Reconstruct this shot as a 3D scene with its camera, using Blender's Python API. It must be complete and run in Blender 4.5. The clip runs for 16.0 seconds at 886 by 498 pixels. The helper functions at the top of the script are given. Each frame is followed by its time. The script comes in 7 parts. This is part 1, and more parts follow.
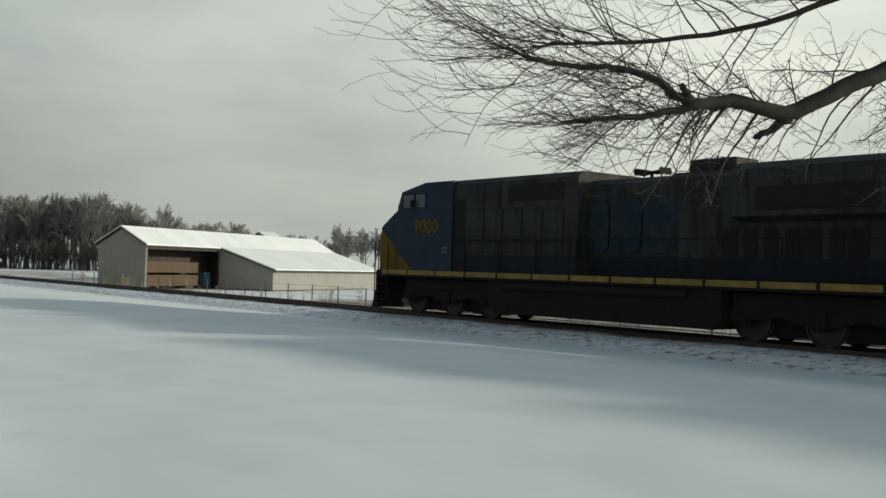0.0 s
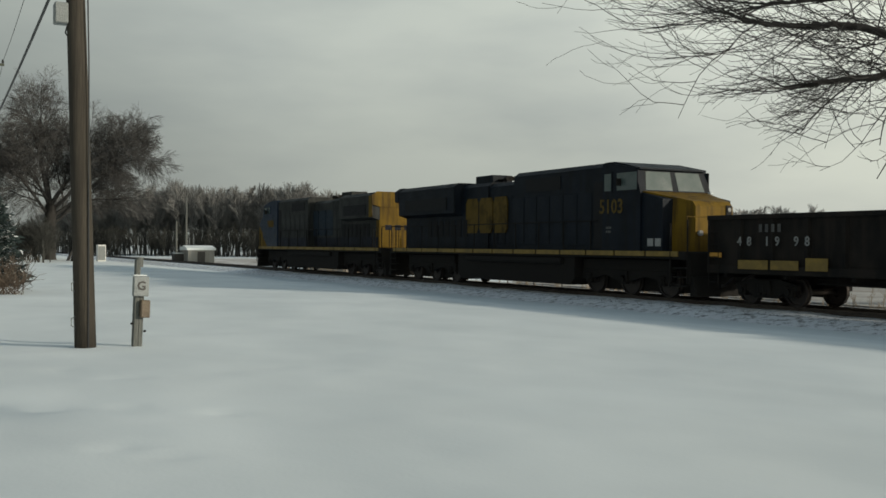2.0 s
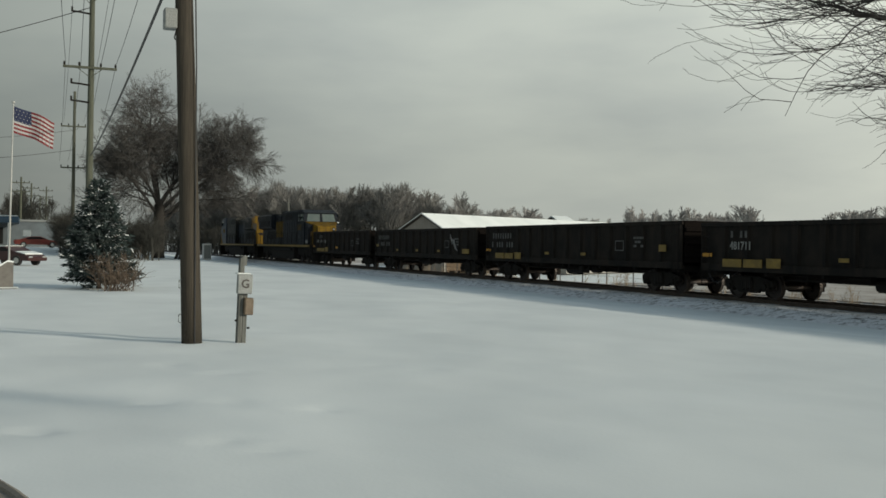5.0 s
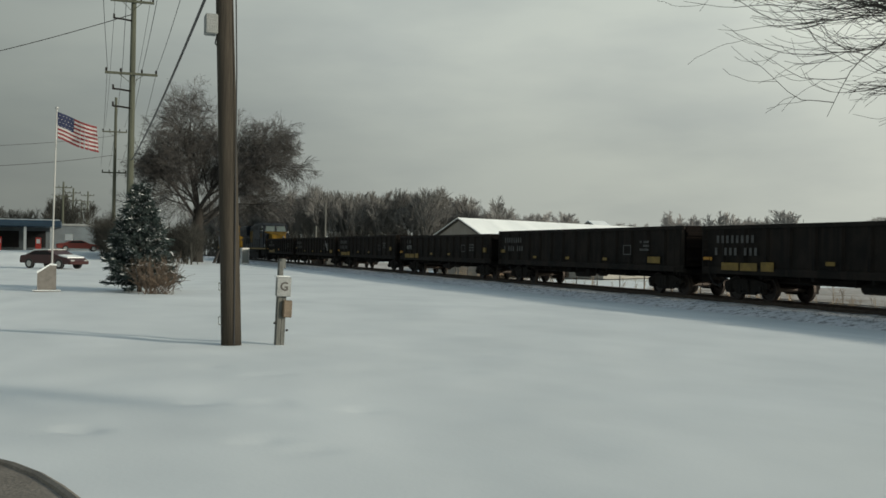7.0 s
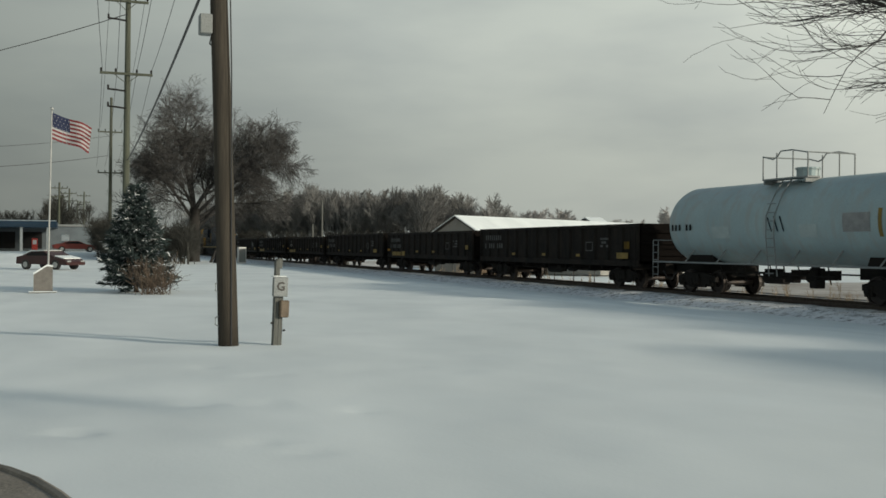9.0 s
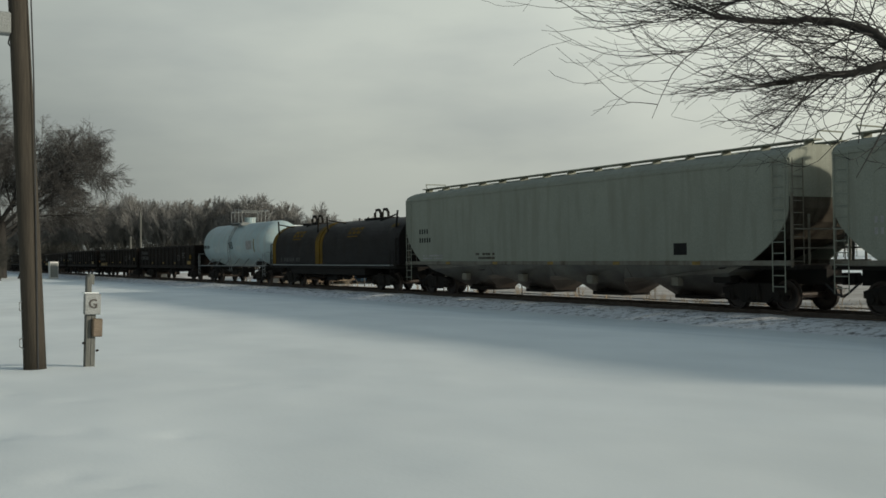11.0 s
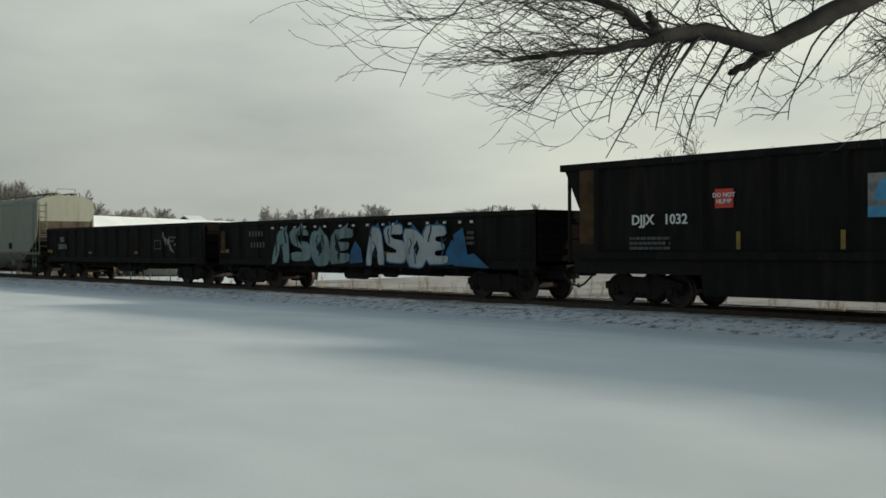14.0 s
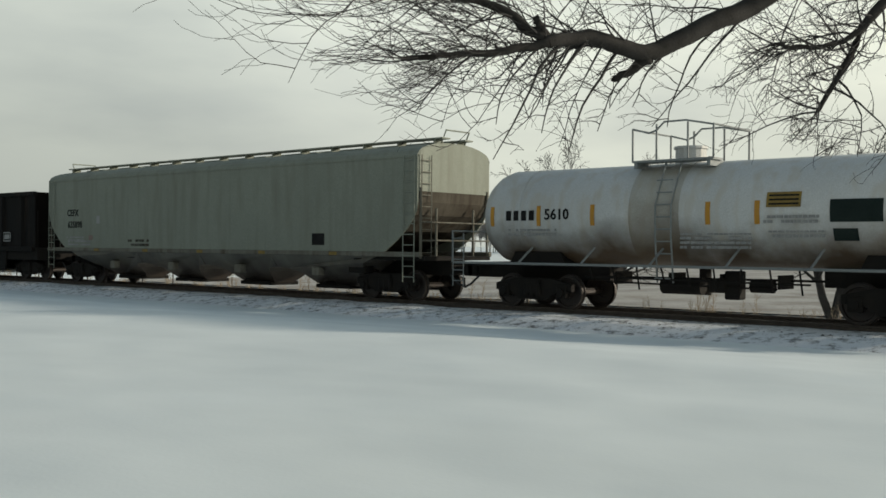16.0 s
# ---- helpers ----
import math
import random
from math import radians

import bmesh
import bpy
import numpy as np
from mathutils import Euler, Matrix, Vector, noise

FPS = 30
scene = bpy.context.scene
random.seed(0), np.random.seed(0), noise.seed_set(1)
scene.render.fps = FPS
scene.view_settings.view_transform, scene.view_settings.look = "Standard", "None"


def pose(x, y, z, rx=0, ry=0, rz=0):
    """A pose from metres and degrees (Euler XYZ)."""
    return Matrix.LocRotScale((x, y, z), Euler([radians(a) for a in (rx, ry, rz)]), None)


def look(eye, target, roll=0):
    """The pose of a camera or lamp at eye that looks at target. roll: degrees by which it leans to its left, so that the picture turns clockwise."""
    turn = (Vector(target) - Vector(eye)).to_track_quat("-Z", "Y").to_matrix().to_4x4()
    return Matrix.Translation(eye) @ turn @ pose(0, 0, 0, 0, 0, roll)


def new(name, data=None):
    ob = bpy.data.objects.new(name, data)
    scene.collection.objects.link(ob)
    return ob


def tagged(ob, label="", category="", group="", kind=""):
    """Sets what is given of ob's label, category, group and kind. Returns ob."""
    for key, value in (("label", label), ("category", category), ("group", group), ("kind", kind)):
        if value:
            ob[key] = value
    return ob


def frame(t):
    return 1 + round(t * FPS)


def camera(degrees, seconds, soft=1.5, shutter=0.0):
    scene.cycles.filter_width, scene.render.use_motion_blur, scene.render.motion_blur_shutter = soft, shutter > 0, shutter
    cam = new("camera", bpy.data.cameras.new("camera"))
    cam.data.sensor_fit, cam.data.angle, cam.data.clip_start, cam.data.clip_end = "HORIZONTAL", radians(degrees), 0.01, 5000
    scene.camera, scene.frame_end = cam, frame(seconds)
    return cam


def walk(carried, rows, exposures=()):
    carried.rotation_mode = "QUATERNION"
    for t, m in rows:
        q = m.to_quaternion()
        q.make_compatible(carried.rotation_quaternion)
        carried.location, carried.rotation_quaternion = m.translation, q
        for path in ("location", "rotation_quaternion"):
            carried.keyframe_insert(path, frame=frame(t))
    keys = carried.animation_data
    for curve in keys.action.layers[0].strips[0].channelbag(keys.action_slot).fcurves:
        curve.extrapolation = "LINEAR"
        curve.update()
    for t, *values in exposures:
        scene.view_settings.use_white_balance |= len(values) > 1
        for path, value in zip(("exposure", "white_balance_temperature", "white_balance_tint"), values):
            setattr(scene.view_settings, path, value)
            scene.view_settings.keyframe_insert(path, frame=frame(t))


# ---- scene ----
cam = camera(47.10, 16.0, soft=1.6)
walk(cam, [
    (0.0, pose(0.426, -0.192, 1.630, 91.065, -1.604, 51.798)),
    (0.2, pose(0.353, -0.202, 1.630, 91.02, -1.2, 54.2)),
    (0.5, pose(0.297, -0.215, 1.626, 90.909, -0.604, 56.572)),
    (0.7, pose(0.305, -0.220, 1.618, 90.55, -0.78, 57.5)),
    (1.0, pose(0.321, -0.226, 1.604, 89.848, -1.021, 59.562)),
    (1.5, pose(0.176, -0.157, 1.625, 89.754, -0.972, 61.129)),
    (2.0, pose(0.191, -0.162, 1.625, 89.842, -0.451, 62.660)),
    (2.5, pose(0.171, -0.145, 1.606, 89.710, -0.492, 63.943)),
    (3.0, pose(0.200, -0.122, 1.631, 89.217, 0.189, 64.964)),
    (3.5, pose(0.204, -0.122, 1.605, 89.516, -0.199, 66.109)),
    (4.0, pose(0.178, -0.129, 1.635, 89.589, -0.115, 66.874)),
    (4.5, pose(0.180, -0.122, 1.651, 89.569, -0.033, 66.935)),
    (5.0, pose(0.189, -0.167, 1.621, 89.801, -0.722, 68.169)),
    (5.2, pose(0.311, -0.211, 1.583, 90.159, -0.825, 69.096)),
    (7.5, pose(0.182, -0.183, 1.610, 89.972, -0.640, 70.408)),
    (8.0, pose(0.166, -0.154, 1.625, 89.835, -0.224, 70.448)),
    (8.5, pose(0.171, -0.159, 1.624, 89.738, -0.189, 70.188)),
    (9.0, pose(0.194, -0.187, 1.615, 89.909, -0.378, 70.037)),
    (9.5, pose(0.136, -0.132, 1.629, 90.030, -0.205, 68.679)),
    (10.0, pose(0.031, -0.140, 1.646, 90.790, -0.677, 63.072)),
    (10.2, pose(0.012, -0.150, 1.681, 90.776, 0.473, 61.434)),
    (12.3, pose(-0.421, 0.232, 1.534, 89.823, 0.430, 59.343)),
    (12.5, pose(-0.443, 0.254, 1.570, 89.488, 0.640, 59.256)),
    (13.0, pose(-0.442, 0.298, 1.608, 89.435, 0.609, 56.839)),
    (13.5, pose(-0.424, 0.440, 1.554, 90.723, -0.610, 53.883)),
    (14.0, pose(-0.412, 0.427, 1.545, 89.870, 0.317, 47.904)),
    (14.5, pose(-0.425, 0.435, 1.556, 90.028, -0.160, 46.441)),
    (15.0, pose(-0.428, 0.421, 1.556, 89.902, -0.292, 45.449)),
    (15.5, pose(-0.434, 0.349, 1.530, 90.336, -0.366, 42.829)),
    (16.0, pose(-0.440, 0.406, 1.542, 89.847, -0.450, 41.228)),
], exposures=[(0, -0.03, 6650, 8.0), (2, -0.11, 6650, 8.0), (9, -0.11, 6650, 8.0), (13.5, -0.13, 6650, 8.0), (14.6, 0.0, 6650, 8.0), (16, 0.03, 6650, 8.0)])

# light: low winter sun behind thin cloud, beyond the track and to the right
def make_world():
    world = bpy.data.worlds.new("sky")
    scene.world = world
    world.use_nodes = True
    nt = world.node_tree
    nt.nodes.clear()
    out = nt.nodes.new("ShaderNodeOutputWorld")
    bg = nt.nodes.new("ShaderNodeBackground")
    sky = nt.nodes.new("ShaderNodeTexSky")
    sky.sky_type, sky.sun_disc = "NISHITA", False
    sky.sun_elevation, sky.sun_rotation = radians(SUN_EL), radians(SUN_ROT)
    sky.dust_density = 4.0
    co = nt.nodes.new("ShaderNodeTexCoord")
    mp = nt.nodes.new("ShaderNodeMapping")
    mp.inputs["Scale"].default_value = (1.0, 1.0, 3.6)
    n1 = nt.nodes.new("ShaderNodeTexNoise")
    n1.inputs["Scale"].default_value, n1.inputs["Detail"].default_value = 3.4, 5.0
    n1.inputs["Roughness"].default_value = 0.5
    ramp = nt.nodes.new("ShaderNodeValToRGB")
    ramp.color_ramp.elements[0].position, ramp.color_ramp.elements[1].position = 0.3, 0.62
    ramp.color_ramp.elements[0].color = (0.40, 0.43, 0.425, 1)
    ramp.color_ramp.elements[1].color = (0.515, 0.545, 0.515, 1)
    # thin cloud glows towards the hidden sun and is heavier overhead
    dot = nt.nodes.new("ShaderNodeVectorMath")
    dot.operation = "DOT_PRODUCT"
    dot.inputs[1].default_value = SUN_DIR
    glow = nt.nodes.new("ShaderNodeValToRGB")
    stops = ((0.0, (0.3, 0.31, 0.31)), (0.16, (0.58, 0.6, 0.59)), (0.3, (0.97, 0.99, 0.98)), (0.42, (1.15, 1.16, 1.13)), (0.5, (1.45, 1.44, 1.38)), (0.6, (1.58, 1.56, 1.47)), (0.72, (1.66, 1.62, 1.5)), (0.9, (1.9, 1.8, 1.6)), (1.0, (2.5, 2.3, 2.0)))
    el = glow.color_ramp.elements
    el[0].position, el[0].color = stops[0][0], (*stops[0][1], 1)
    el[1].position, el[1].color = stops[-1][0], (*stops[-1][1], 1)
    for p, c in stops[1:-1]:
        e = el.new(p)
        e.color = (*c, 1)
    half = nt.nodes.new("ShaderNodeMapRange")
    half.inputs["From Min"].default_value, half.inputs["From Max"].default_value = -1.0, 1.0
    sep = nt.nodes.new("ShaderNodeSeparateXYZ")
    over = nt.nodes.new("ShaderNodeValToRGB")
    oe = over.color_ramp.elements
    oe[0].position, oe[0].color = 0.0, (0.78, 0.78, 0.79, 1)
    oe[1].position, oe[1].color = 0.72, (0.175, 0.25, 0.375, 1)
    for p, c in ((0.1, (0.86, 0.86, 0.86)), (0.2, (1.0, 1.0, 1.0)), (0.3, (0.95, 0.97, 0.98))):
        e = oe.new(p)
        e.color = (*c, 1)
    m1 = nt.nodes.new("ShaderNodeMix")
    m1.data_type, m1.blend_type = "RGBA", "MULTIPLY"
    m1.inputs["Factor"].default_value = 1.0
    m2 = nt.nodes.new("ShaderNodeMix")
    m2.data_type, m2.blend_type = "RGBA", "MULTIPLY"
    m2.inputs["Factor"].default_value = 1.0
    add = nt.nodes.new("ShaderNodeMix")
    add.data_type, add.blend_type = "RGBA", "ADD"
    add.inputs["Factor"].default_value = 0.01
    link = nt.links.new
    link(co.outputs["Generated"], mp.inputs["Vector"])
    link(mp.outputs["Vector"], n1.inputs["Vector"])
    link(n1.outputs["Fac"], ramp.inputs["Fac"])
    link(co.outputs["Generated"], dot.inputs[0])
    link(co.outputs["Generated"], sep.inputs["Vector"])
    link(dot.outputs["Value"], half.inputs["Value"])
    link(half.outputs["Result"], glow.inputs["Fac"])
    link(sep.outputs["Z"], over.inputs["Fac"])
    link(ramp.outputs["Color"], m1.inputs["A"])
    link(glow.outputs["Color"], m1.inputs["B"])
    link(m1.outputs["Result"], m2.inputs["A"])
    link(over.outputs["Color"], m2.inputs["B"])
    link(m2.outputs["Result"], add.inputs["A"])
    link(sky.outputs["Color"], add.inputs["B"])
    link(add.outputs["Result"], bg.inputs["Color"])
    bg.inputs["Strength"].default_value = 1.0
    link(bg.outputs["Background"], out.inputs["Surface"])


SUN_EL = 14.5
SUN_DIR = Vector((0.70 * math.cos(radians(SUN_EL)), 0.714 * math.cos(radians(SUN_EL)), math.sin(radians(SUN_EL))))
SUN_ROT = math.degrees(math.atan2(SUN_DIR.x, SUN_DIR.y))
make_world()
sun = new("sun", bpy.data.lights.new("sun", "SUN"))
sun.data.energy, sun.data.angle, sun.data.color = 3.3, radians(2.6), (1.0, 0.92, 0.79)
sun.matrix_world = look(SUN_DIR * 60, (0, 0, 0))

TRACK_Y = 22.35
SPEED = 19.162


# materials
def mat(name, base, second=None, rough=0.6, metal=0.0, scale=3.0, fine=40.0, amount=0.5, bump=0.02, grime=None, stretch=(1, 1, 1), spec=0.5):
    """Two scales of variation between base and second, a fine bump, and optional grime in streaks."""
    m = bpy.data.materials.new(name)
    m.use_nodes = True
    nt = m.node_tree
    b = nt.nodes["Principled BSDF"]
    link = nt.links.new
    co = nt.nodes.new("ShaderNodeTexCoord")
    mp = nt.nodes.new("ShaderNodeMapping")
    mp.inputs["Scale"].default_value = stretch
    link(co.outputs["Object"], mp.inputs["Vector"])
    n1 = nt.nodes.new("ShaderNodeTexNoise")
    n1.inputs["Scale"].default_value, n1.inputs["Detail"].default_value = scale, 6.0
    n2 = nt.nodes.new("ShaderNodeTexNoise")
    n2.inputs["Scale"].default_value, n2.inputs["Detail"].default_value = fine, 3.0
    link(mp.outputs["Vector"], n1.inputs["Vector"])
    link(mp.outputs["Vector"], n2.inputs["Vector"])
    second = second or tuple(c * 0.6 for c in base)
    r1 = nt.nodes.new("ShaderNodeValToRGB")
    r1.color_ramp.elements[0].position, r1.color_ramp.elements[1].position = 0.5 - 0.3 * (1 - amount), 0.8
    r1.color_ramp.elements[0].color, r1.color_ramp.elements[1].color = (*base, 1), (*second, 1)
    link(n1.outputs["Fac"], r1.inputs["Fac"])
    mul = nt.nodes.new("ShaderNodeMix")
    mul.data_type, mul.blend_type = "RGBA", "OVERLAY"
    mul.inputs["Factor"].default_value = 0.35
    link(r1.outputs["Color"], mul.inputs["A"])
    link(n2.outputs["Fac"], mul.inputs["B"])
    col = mul.outputs["Result"]
    if grime:
        gm = nt.nodes.new("ShaderNodeMapping")
        gm.inputs["Scale"].default_value = (1.0, 1.0, 0.12)
        link(co.outputs["Object"], gm.inputs["Vector"])
        n3 = nt.nodes.new("ShaderNodeTexNoise")
        n3.inputs["Scale"].default_value, n3.inputs["Detail"].default_value = 4.0, 5.0
        link(gm.outputs["Vector"], n3.inputs["Vector"])
        r3 = nt.nodes.new("ShaderNodeMapRange")
        r3.inputs["From Min"].default_value, r3.inputs["From Max"].default_value = 0.48, 0.72
        link(n3.outputs["Fac"], r3.inputs["Value"])
        gx = nt.nodes.new("ShaderNodeMix")
        gx.data_type = "RGBA"
        gx.inputs["B"].default_value = (*grime, 1)
        link(r3.outputs["Result"], gx.inputs["Factor"])
        link(col, gx.inputs["A"])
        col = gx.outputs["Result"]
    link(col, b.inputs["Base Color"])
    rr = nt.nodes.new("ShaderNodeMapRange")
    rr.inputs["To Min"].default_value, rr.inputs["To Max"].default_value = max(0.05, rough - 0.12), min(1, rough + 0.12)
    link(n1.outputs["Fac"], rr.inputs["Value"])
    link(rr.outputs["Result"], b.inputs["Roughness"])
    b.inputs["Metallic"].default_value = metal
    b.inputs["Specular IOR Level"].default_value = spec
    if bump:
        bp = nt.nodes.new("ShaderNodeBump")
        bp.inputs["Strength"].default_value, bp.inputs["Distance"].default_value = 0.5, bump
        link(n2.outputs["Fac"], bp.inputs["Height"])
        link(bp.outputs["Normal"], b.inputs["Normal"])
    return m


def snow_mat():
    m = bpy.data.materials.new("snow")
    m.use_nodes = True
    nt = m.node_tree
    b = nt.nodes["Principled BSDF"]
    link = nt.links.new
    co = nt.nodes.new("ShaderNodeTexCoord")
    mp = nt.nodes.new("ShaderNodeMapping")
    mp.inputs["Scale"].default_value = (0.6, 0.9, 1.0)
    mp.inputs["Rotation"].default_value = (0, 0, radians(-18))
    link(co.outputs["Object"], mp.inputs["Vector"])
    heights = []
    for s, d in ((0.5, 3.0), (2.2, 4.0), (26.0, 2.0)):
        n = nt.nodes.new("ShaderNodeTexNoise")
        n.inputs["Scale"].default_value, n.inputs["Detail"].default_value = s, d
        link(mp.outputs["Vector"], n.inputs["Vector"])
        heights.append(n)
    r = nt.nodes.new("ShaderNodeValToRGB")
    r.color_ramp.elements[0].position, r.color_ramp.elements[1].position = 0.3, 0.7
    r.color_ramp.elements[0].color, r.color_ramp.elements[1].color = (0.69, 0.735, 0.735, 1), (0.80, 0.845, 0.84, 1)
    link(heights[0].outputs["Fac"], r.inputs["Fac"])
    link(r.outputs["Color"], b.inputs["Base Color"])
    b.inputs["Roughness"].default_value = 0.75
    b.inputs["Specular IOR Level"].default_value = 0.25
    last = None
    for n, dist in zip(heights, (0.022, 0.010, 0.0025)):
        bp = nt.nodes.new("ShaderNodeBump")
        bp.inputs["Strength"].default_value, bp.inputs["Distance"].default_value = 0.45, dist
        link(n.outputs["Fac"], bp.inputs["Height"])
        if last:
            link(last.outputs["Normal"], bp.inputs["Normal"])
        last = bp
    link(last.outputs["Normal"], b.inputs["Normal"])
    return m


def ballast_mat():
    """Dark crushed stone with snow lying between."""
    m = mat("ballast_snow", (0.10, 0.095, 0.09), (0.05, 0.048, 0.046), 0.9, scale=5, fine=30, bump=0.05)
    nt = m.node_tree
    b = nt.nodes["Principled BSDF"]
    src = b.inputs["Base Color"].links[0].from_socket
    co = nt.nodes["Texture Coordinate"]
    n = nt.nodes.new("ShaderNodeTexNoise")
    n.inputs["Scale"].default_value, n.inputs["Detail"].default_value = 3.6, 8.0
    n.inputs["Roughness"].default_value = 0.75
    nt.links.new(co.outputs["Object"], n.inputs["Vector"])
    r = nt.nodes.new("ShaderNodeValToRGB")
    r.color_ramp.elements[0].position, r.color_ramp.elements[1].position = 0.36, 0.50
    nt.links.new(n.outputs["Fac"], r.inputs["Fac"])
    mx = nt.nodes.new("ShaderNodeMix")
    mx.data_type = "RGBA"
    mx.inputs["B"].default_value = (0.78, 0.8, 0.82, 1)
    nt.links.new(r.outputs["Color"], mx.inputs["Factor"])
    nt.links.new(src, mx.inputs["A"])
    nt.links.new(mx.outputs["Result"], b.inputs["Base Color"])
    return m


def frosted_mat(name, base, second, amount):
    """Needles or twigs with snow lying on their upper faces."""
    m = mat(name, base, second, 0.8, scale=6, fine=30, bump=0.0)
    nt = m.node_tree
    b = nt.nodes["Principled BSDF"]
    src = b.inputs["Base Color"].links[0].from_socket
    geo = nt.nodes.new("ShaderNodeNewGeometry")
    mr = nt.nodes.new("ShaderNodeMapRange")
    mr.inputs["From Min"].default_value, mr.inputs["From Max"].default_value = 1 - amount, 1.0
    nt.links.new(geo.outputs["Random Per Island"], mr.inputs["Value"])
    mr.clamp = True
    mx = nt.nodes.new("ShaderNodeMix")
    mx.data_type = "RGBA"
    mx.inputs["B"].default_value = (0.75, 0.78, 0.8, 1)
    nt.links.new(mr.outputs["Result"], mx.inputs["Factor"])
    nt.links.new(src, mx.inputs["A"])
    nt.links.new(mx.outputs["Result"], b.inputs["Base Color"])
    return m


SNOW = snow_mat()
BALLAST = ballast_mat()
STONE = mat("dark_ballast_stone", (0.09, 0.085, 0.08), (0.05, 0.05, 0.05), 0.9, scale=4, fine=25)
STEEL_RAIL = mat("rusty_rail", (0.075, 0.062, 0.052), (0.045, 0.037, 0.032), 0.7, 0.1, scale=8, spec=0.2)
TIE = mat("creosoted_tie", (0.06, 0.045, 0.035), (0.03, 0.025, 0.02), 0.85, scale=10, bump=0.01)
BLACK_IRON = mat("black_running_gear", (0.014, 0.013, 0.012), (0.022, 0.019, 0.016), 0.8, 0.1, scale=5, spec=0.15)
WHEEL = mat("wheel_steel", (0.035, 0.03, 0.028), (0.06, 0.045, 0.035), 0.55, 0.5, scale=6)
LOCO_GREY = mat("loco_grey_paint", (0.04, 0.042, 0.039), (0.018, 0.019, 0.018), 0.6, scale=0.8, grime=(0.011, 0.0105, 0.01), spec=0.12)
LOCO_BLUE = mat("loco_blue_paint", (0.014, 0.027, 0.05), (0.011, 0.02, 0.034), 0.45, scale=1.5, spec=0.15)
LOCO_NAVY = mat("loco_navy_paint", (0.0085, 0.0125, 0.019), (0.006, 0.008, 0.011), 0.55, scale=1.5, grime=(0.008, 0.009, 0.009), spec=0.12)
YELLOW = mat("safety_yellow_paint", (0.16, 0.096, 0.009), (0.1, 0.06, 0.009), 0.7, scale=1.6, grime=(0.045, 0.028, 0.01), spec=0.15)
DIRTY_YELLOW = mat("faded_yellow_paint", (0.24, 0.155, 0.025), (0.12, 0.08, 0.02), 0.6, scale=3)
GRILLE = mat("dark_radiator_grille", (0.012, 0.012, 0.013), (0.02, 0.02, 0.02), 0.7, scale=12, spec=0.15)
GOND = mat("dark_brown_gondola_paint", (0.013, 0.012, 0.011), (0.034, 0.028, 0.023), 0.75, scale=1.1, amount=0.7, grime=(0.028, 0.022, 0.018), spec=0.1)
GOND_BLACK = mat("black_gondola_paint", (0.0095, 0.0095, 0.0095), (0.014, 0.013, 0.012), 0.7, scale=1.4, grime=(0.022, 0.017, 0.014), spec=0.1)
HOPPER_GREY = mat("hopper_grey_paint", (0.24, 0.258, 0.215), (0.212, 0.226, 0.188), 0.7, scale=0.5, grime=(0.2, 0.205, 0.168), spec=0.2)
HOPPER_LOW = mat("sooty_hopper_chute", (0.105, 0.098, 0.082), (0.04, 0.034, 0.028), 0.85, scale=1.6, grime=(0.07, 0.05, 0.036), spec=0.1)


def low_brown_mat(name, clean, umber, low, high):
    """Paint that turns darker brown in uneven tongues over its lower part."""
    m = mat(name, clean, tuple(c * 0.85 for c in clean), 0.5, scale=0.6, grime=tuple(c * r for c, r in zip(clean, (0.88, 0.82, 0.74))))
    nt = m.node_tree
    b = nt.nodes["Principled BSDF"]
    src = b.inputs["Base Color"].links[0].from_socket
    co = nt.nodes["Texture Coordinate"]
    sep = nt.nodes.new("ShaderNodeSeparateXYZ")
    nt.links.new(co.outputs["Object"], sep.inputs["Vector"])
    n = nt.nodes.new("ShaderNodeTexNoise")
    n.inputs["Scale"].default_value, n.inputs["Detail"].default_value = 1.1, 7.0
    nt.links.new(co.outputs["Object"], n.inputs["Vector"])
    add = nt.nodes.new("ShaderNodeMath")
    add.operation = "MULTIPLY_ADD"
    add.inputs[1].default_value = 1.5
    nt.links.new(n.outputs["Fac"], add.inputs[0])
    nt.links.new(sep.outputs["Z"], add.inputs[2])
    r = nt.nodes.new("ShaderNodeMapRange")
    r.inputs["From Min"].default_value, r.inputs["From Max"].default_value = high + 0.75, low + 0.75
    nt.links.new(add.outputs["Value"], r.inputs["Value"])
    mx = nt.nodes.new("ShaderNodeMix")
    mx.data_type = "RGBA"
    mx.inputs["B"].default_value = (*umber, 1)
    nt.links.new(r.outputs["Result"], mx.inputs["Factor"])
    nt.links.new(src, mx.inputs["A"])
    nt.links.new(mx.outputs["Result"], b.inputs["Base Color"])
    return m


TANK_BLUE = mat("tank_pale_blue_paint", (0.34, 0.44, 0.45), (0.28, 0.36, 0.38), 0.5, scale=0.8, grime=(0.33, 0.36, 0.35))
TANK_WHITE = low_brown_mat("low_brown_tank_white_paint", (0.56, 0.57, 0.56), (0.1, 0.066, 0.038), 1.3, 2.2)
TANK_FADED = mat("faded_tank_panel", (0.42, 0.49, 0.48), (0.34, 0.4, 0.4), 0.6, scale=2)
TANK_STAIN = low_brown_mat("spill_stained_tank_paint", (0.44, 0.43, 0.39), (0.12, 0.08, 0.045), 1.3, 2.7)
ORANGE = mat("orange_reflective_paint", (0.5, 0.24, 0.02), (0.4, 0.2, 0.03), 0.6, scale=4)
BAY_UMBER = low_brown_mat("low_brown_hopper_bay", (0.17, 0.165, 0.135), (0.03, 0.023, 0.018), 0.5, 1.6)
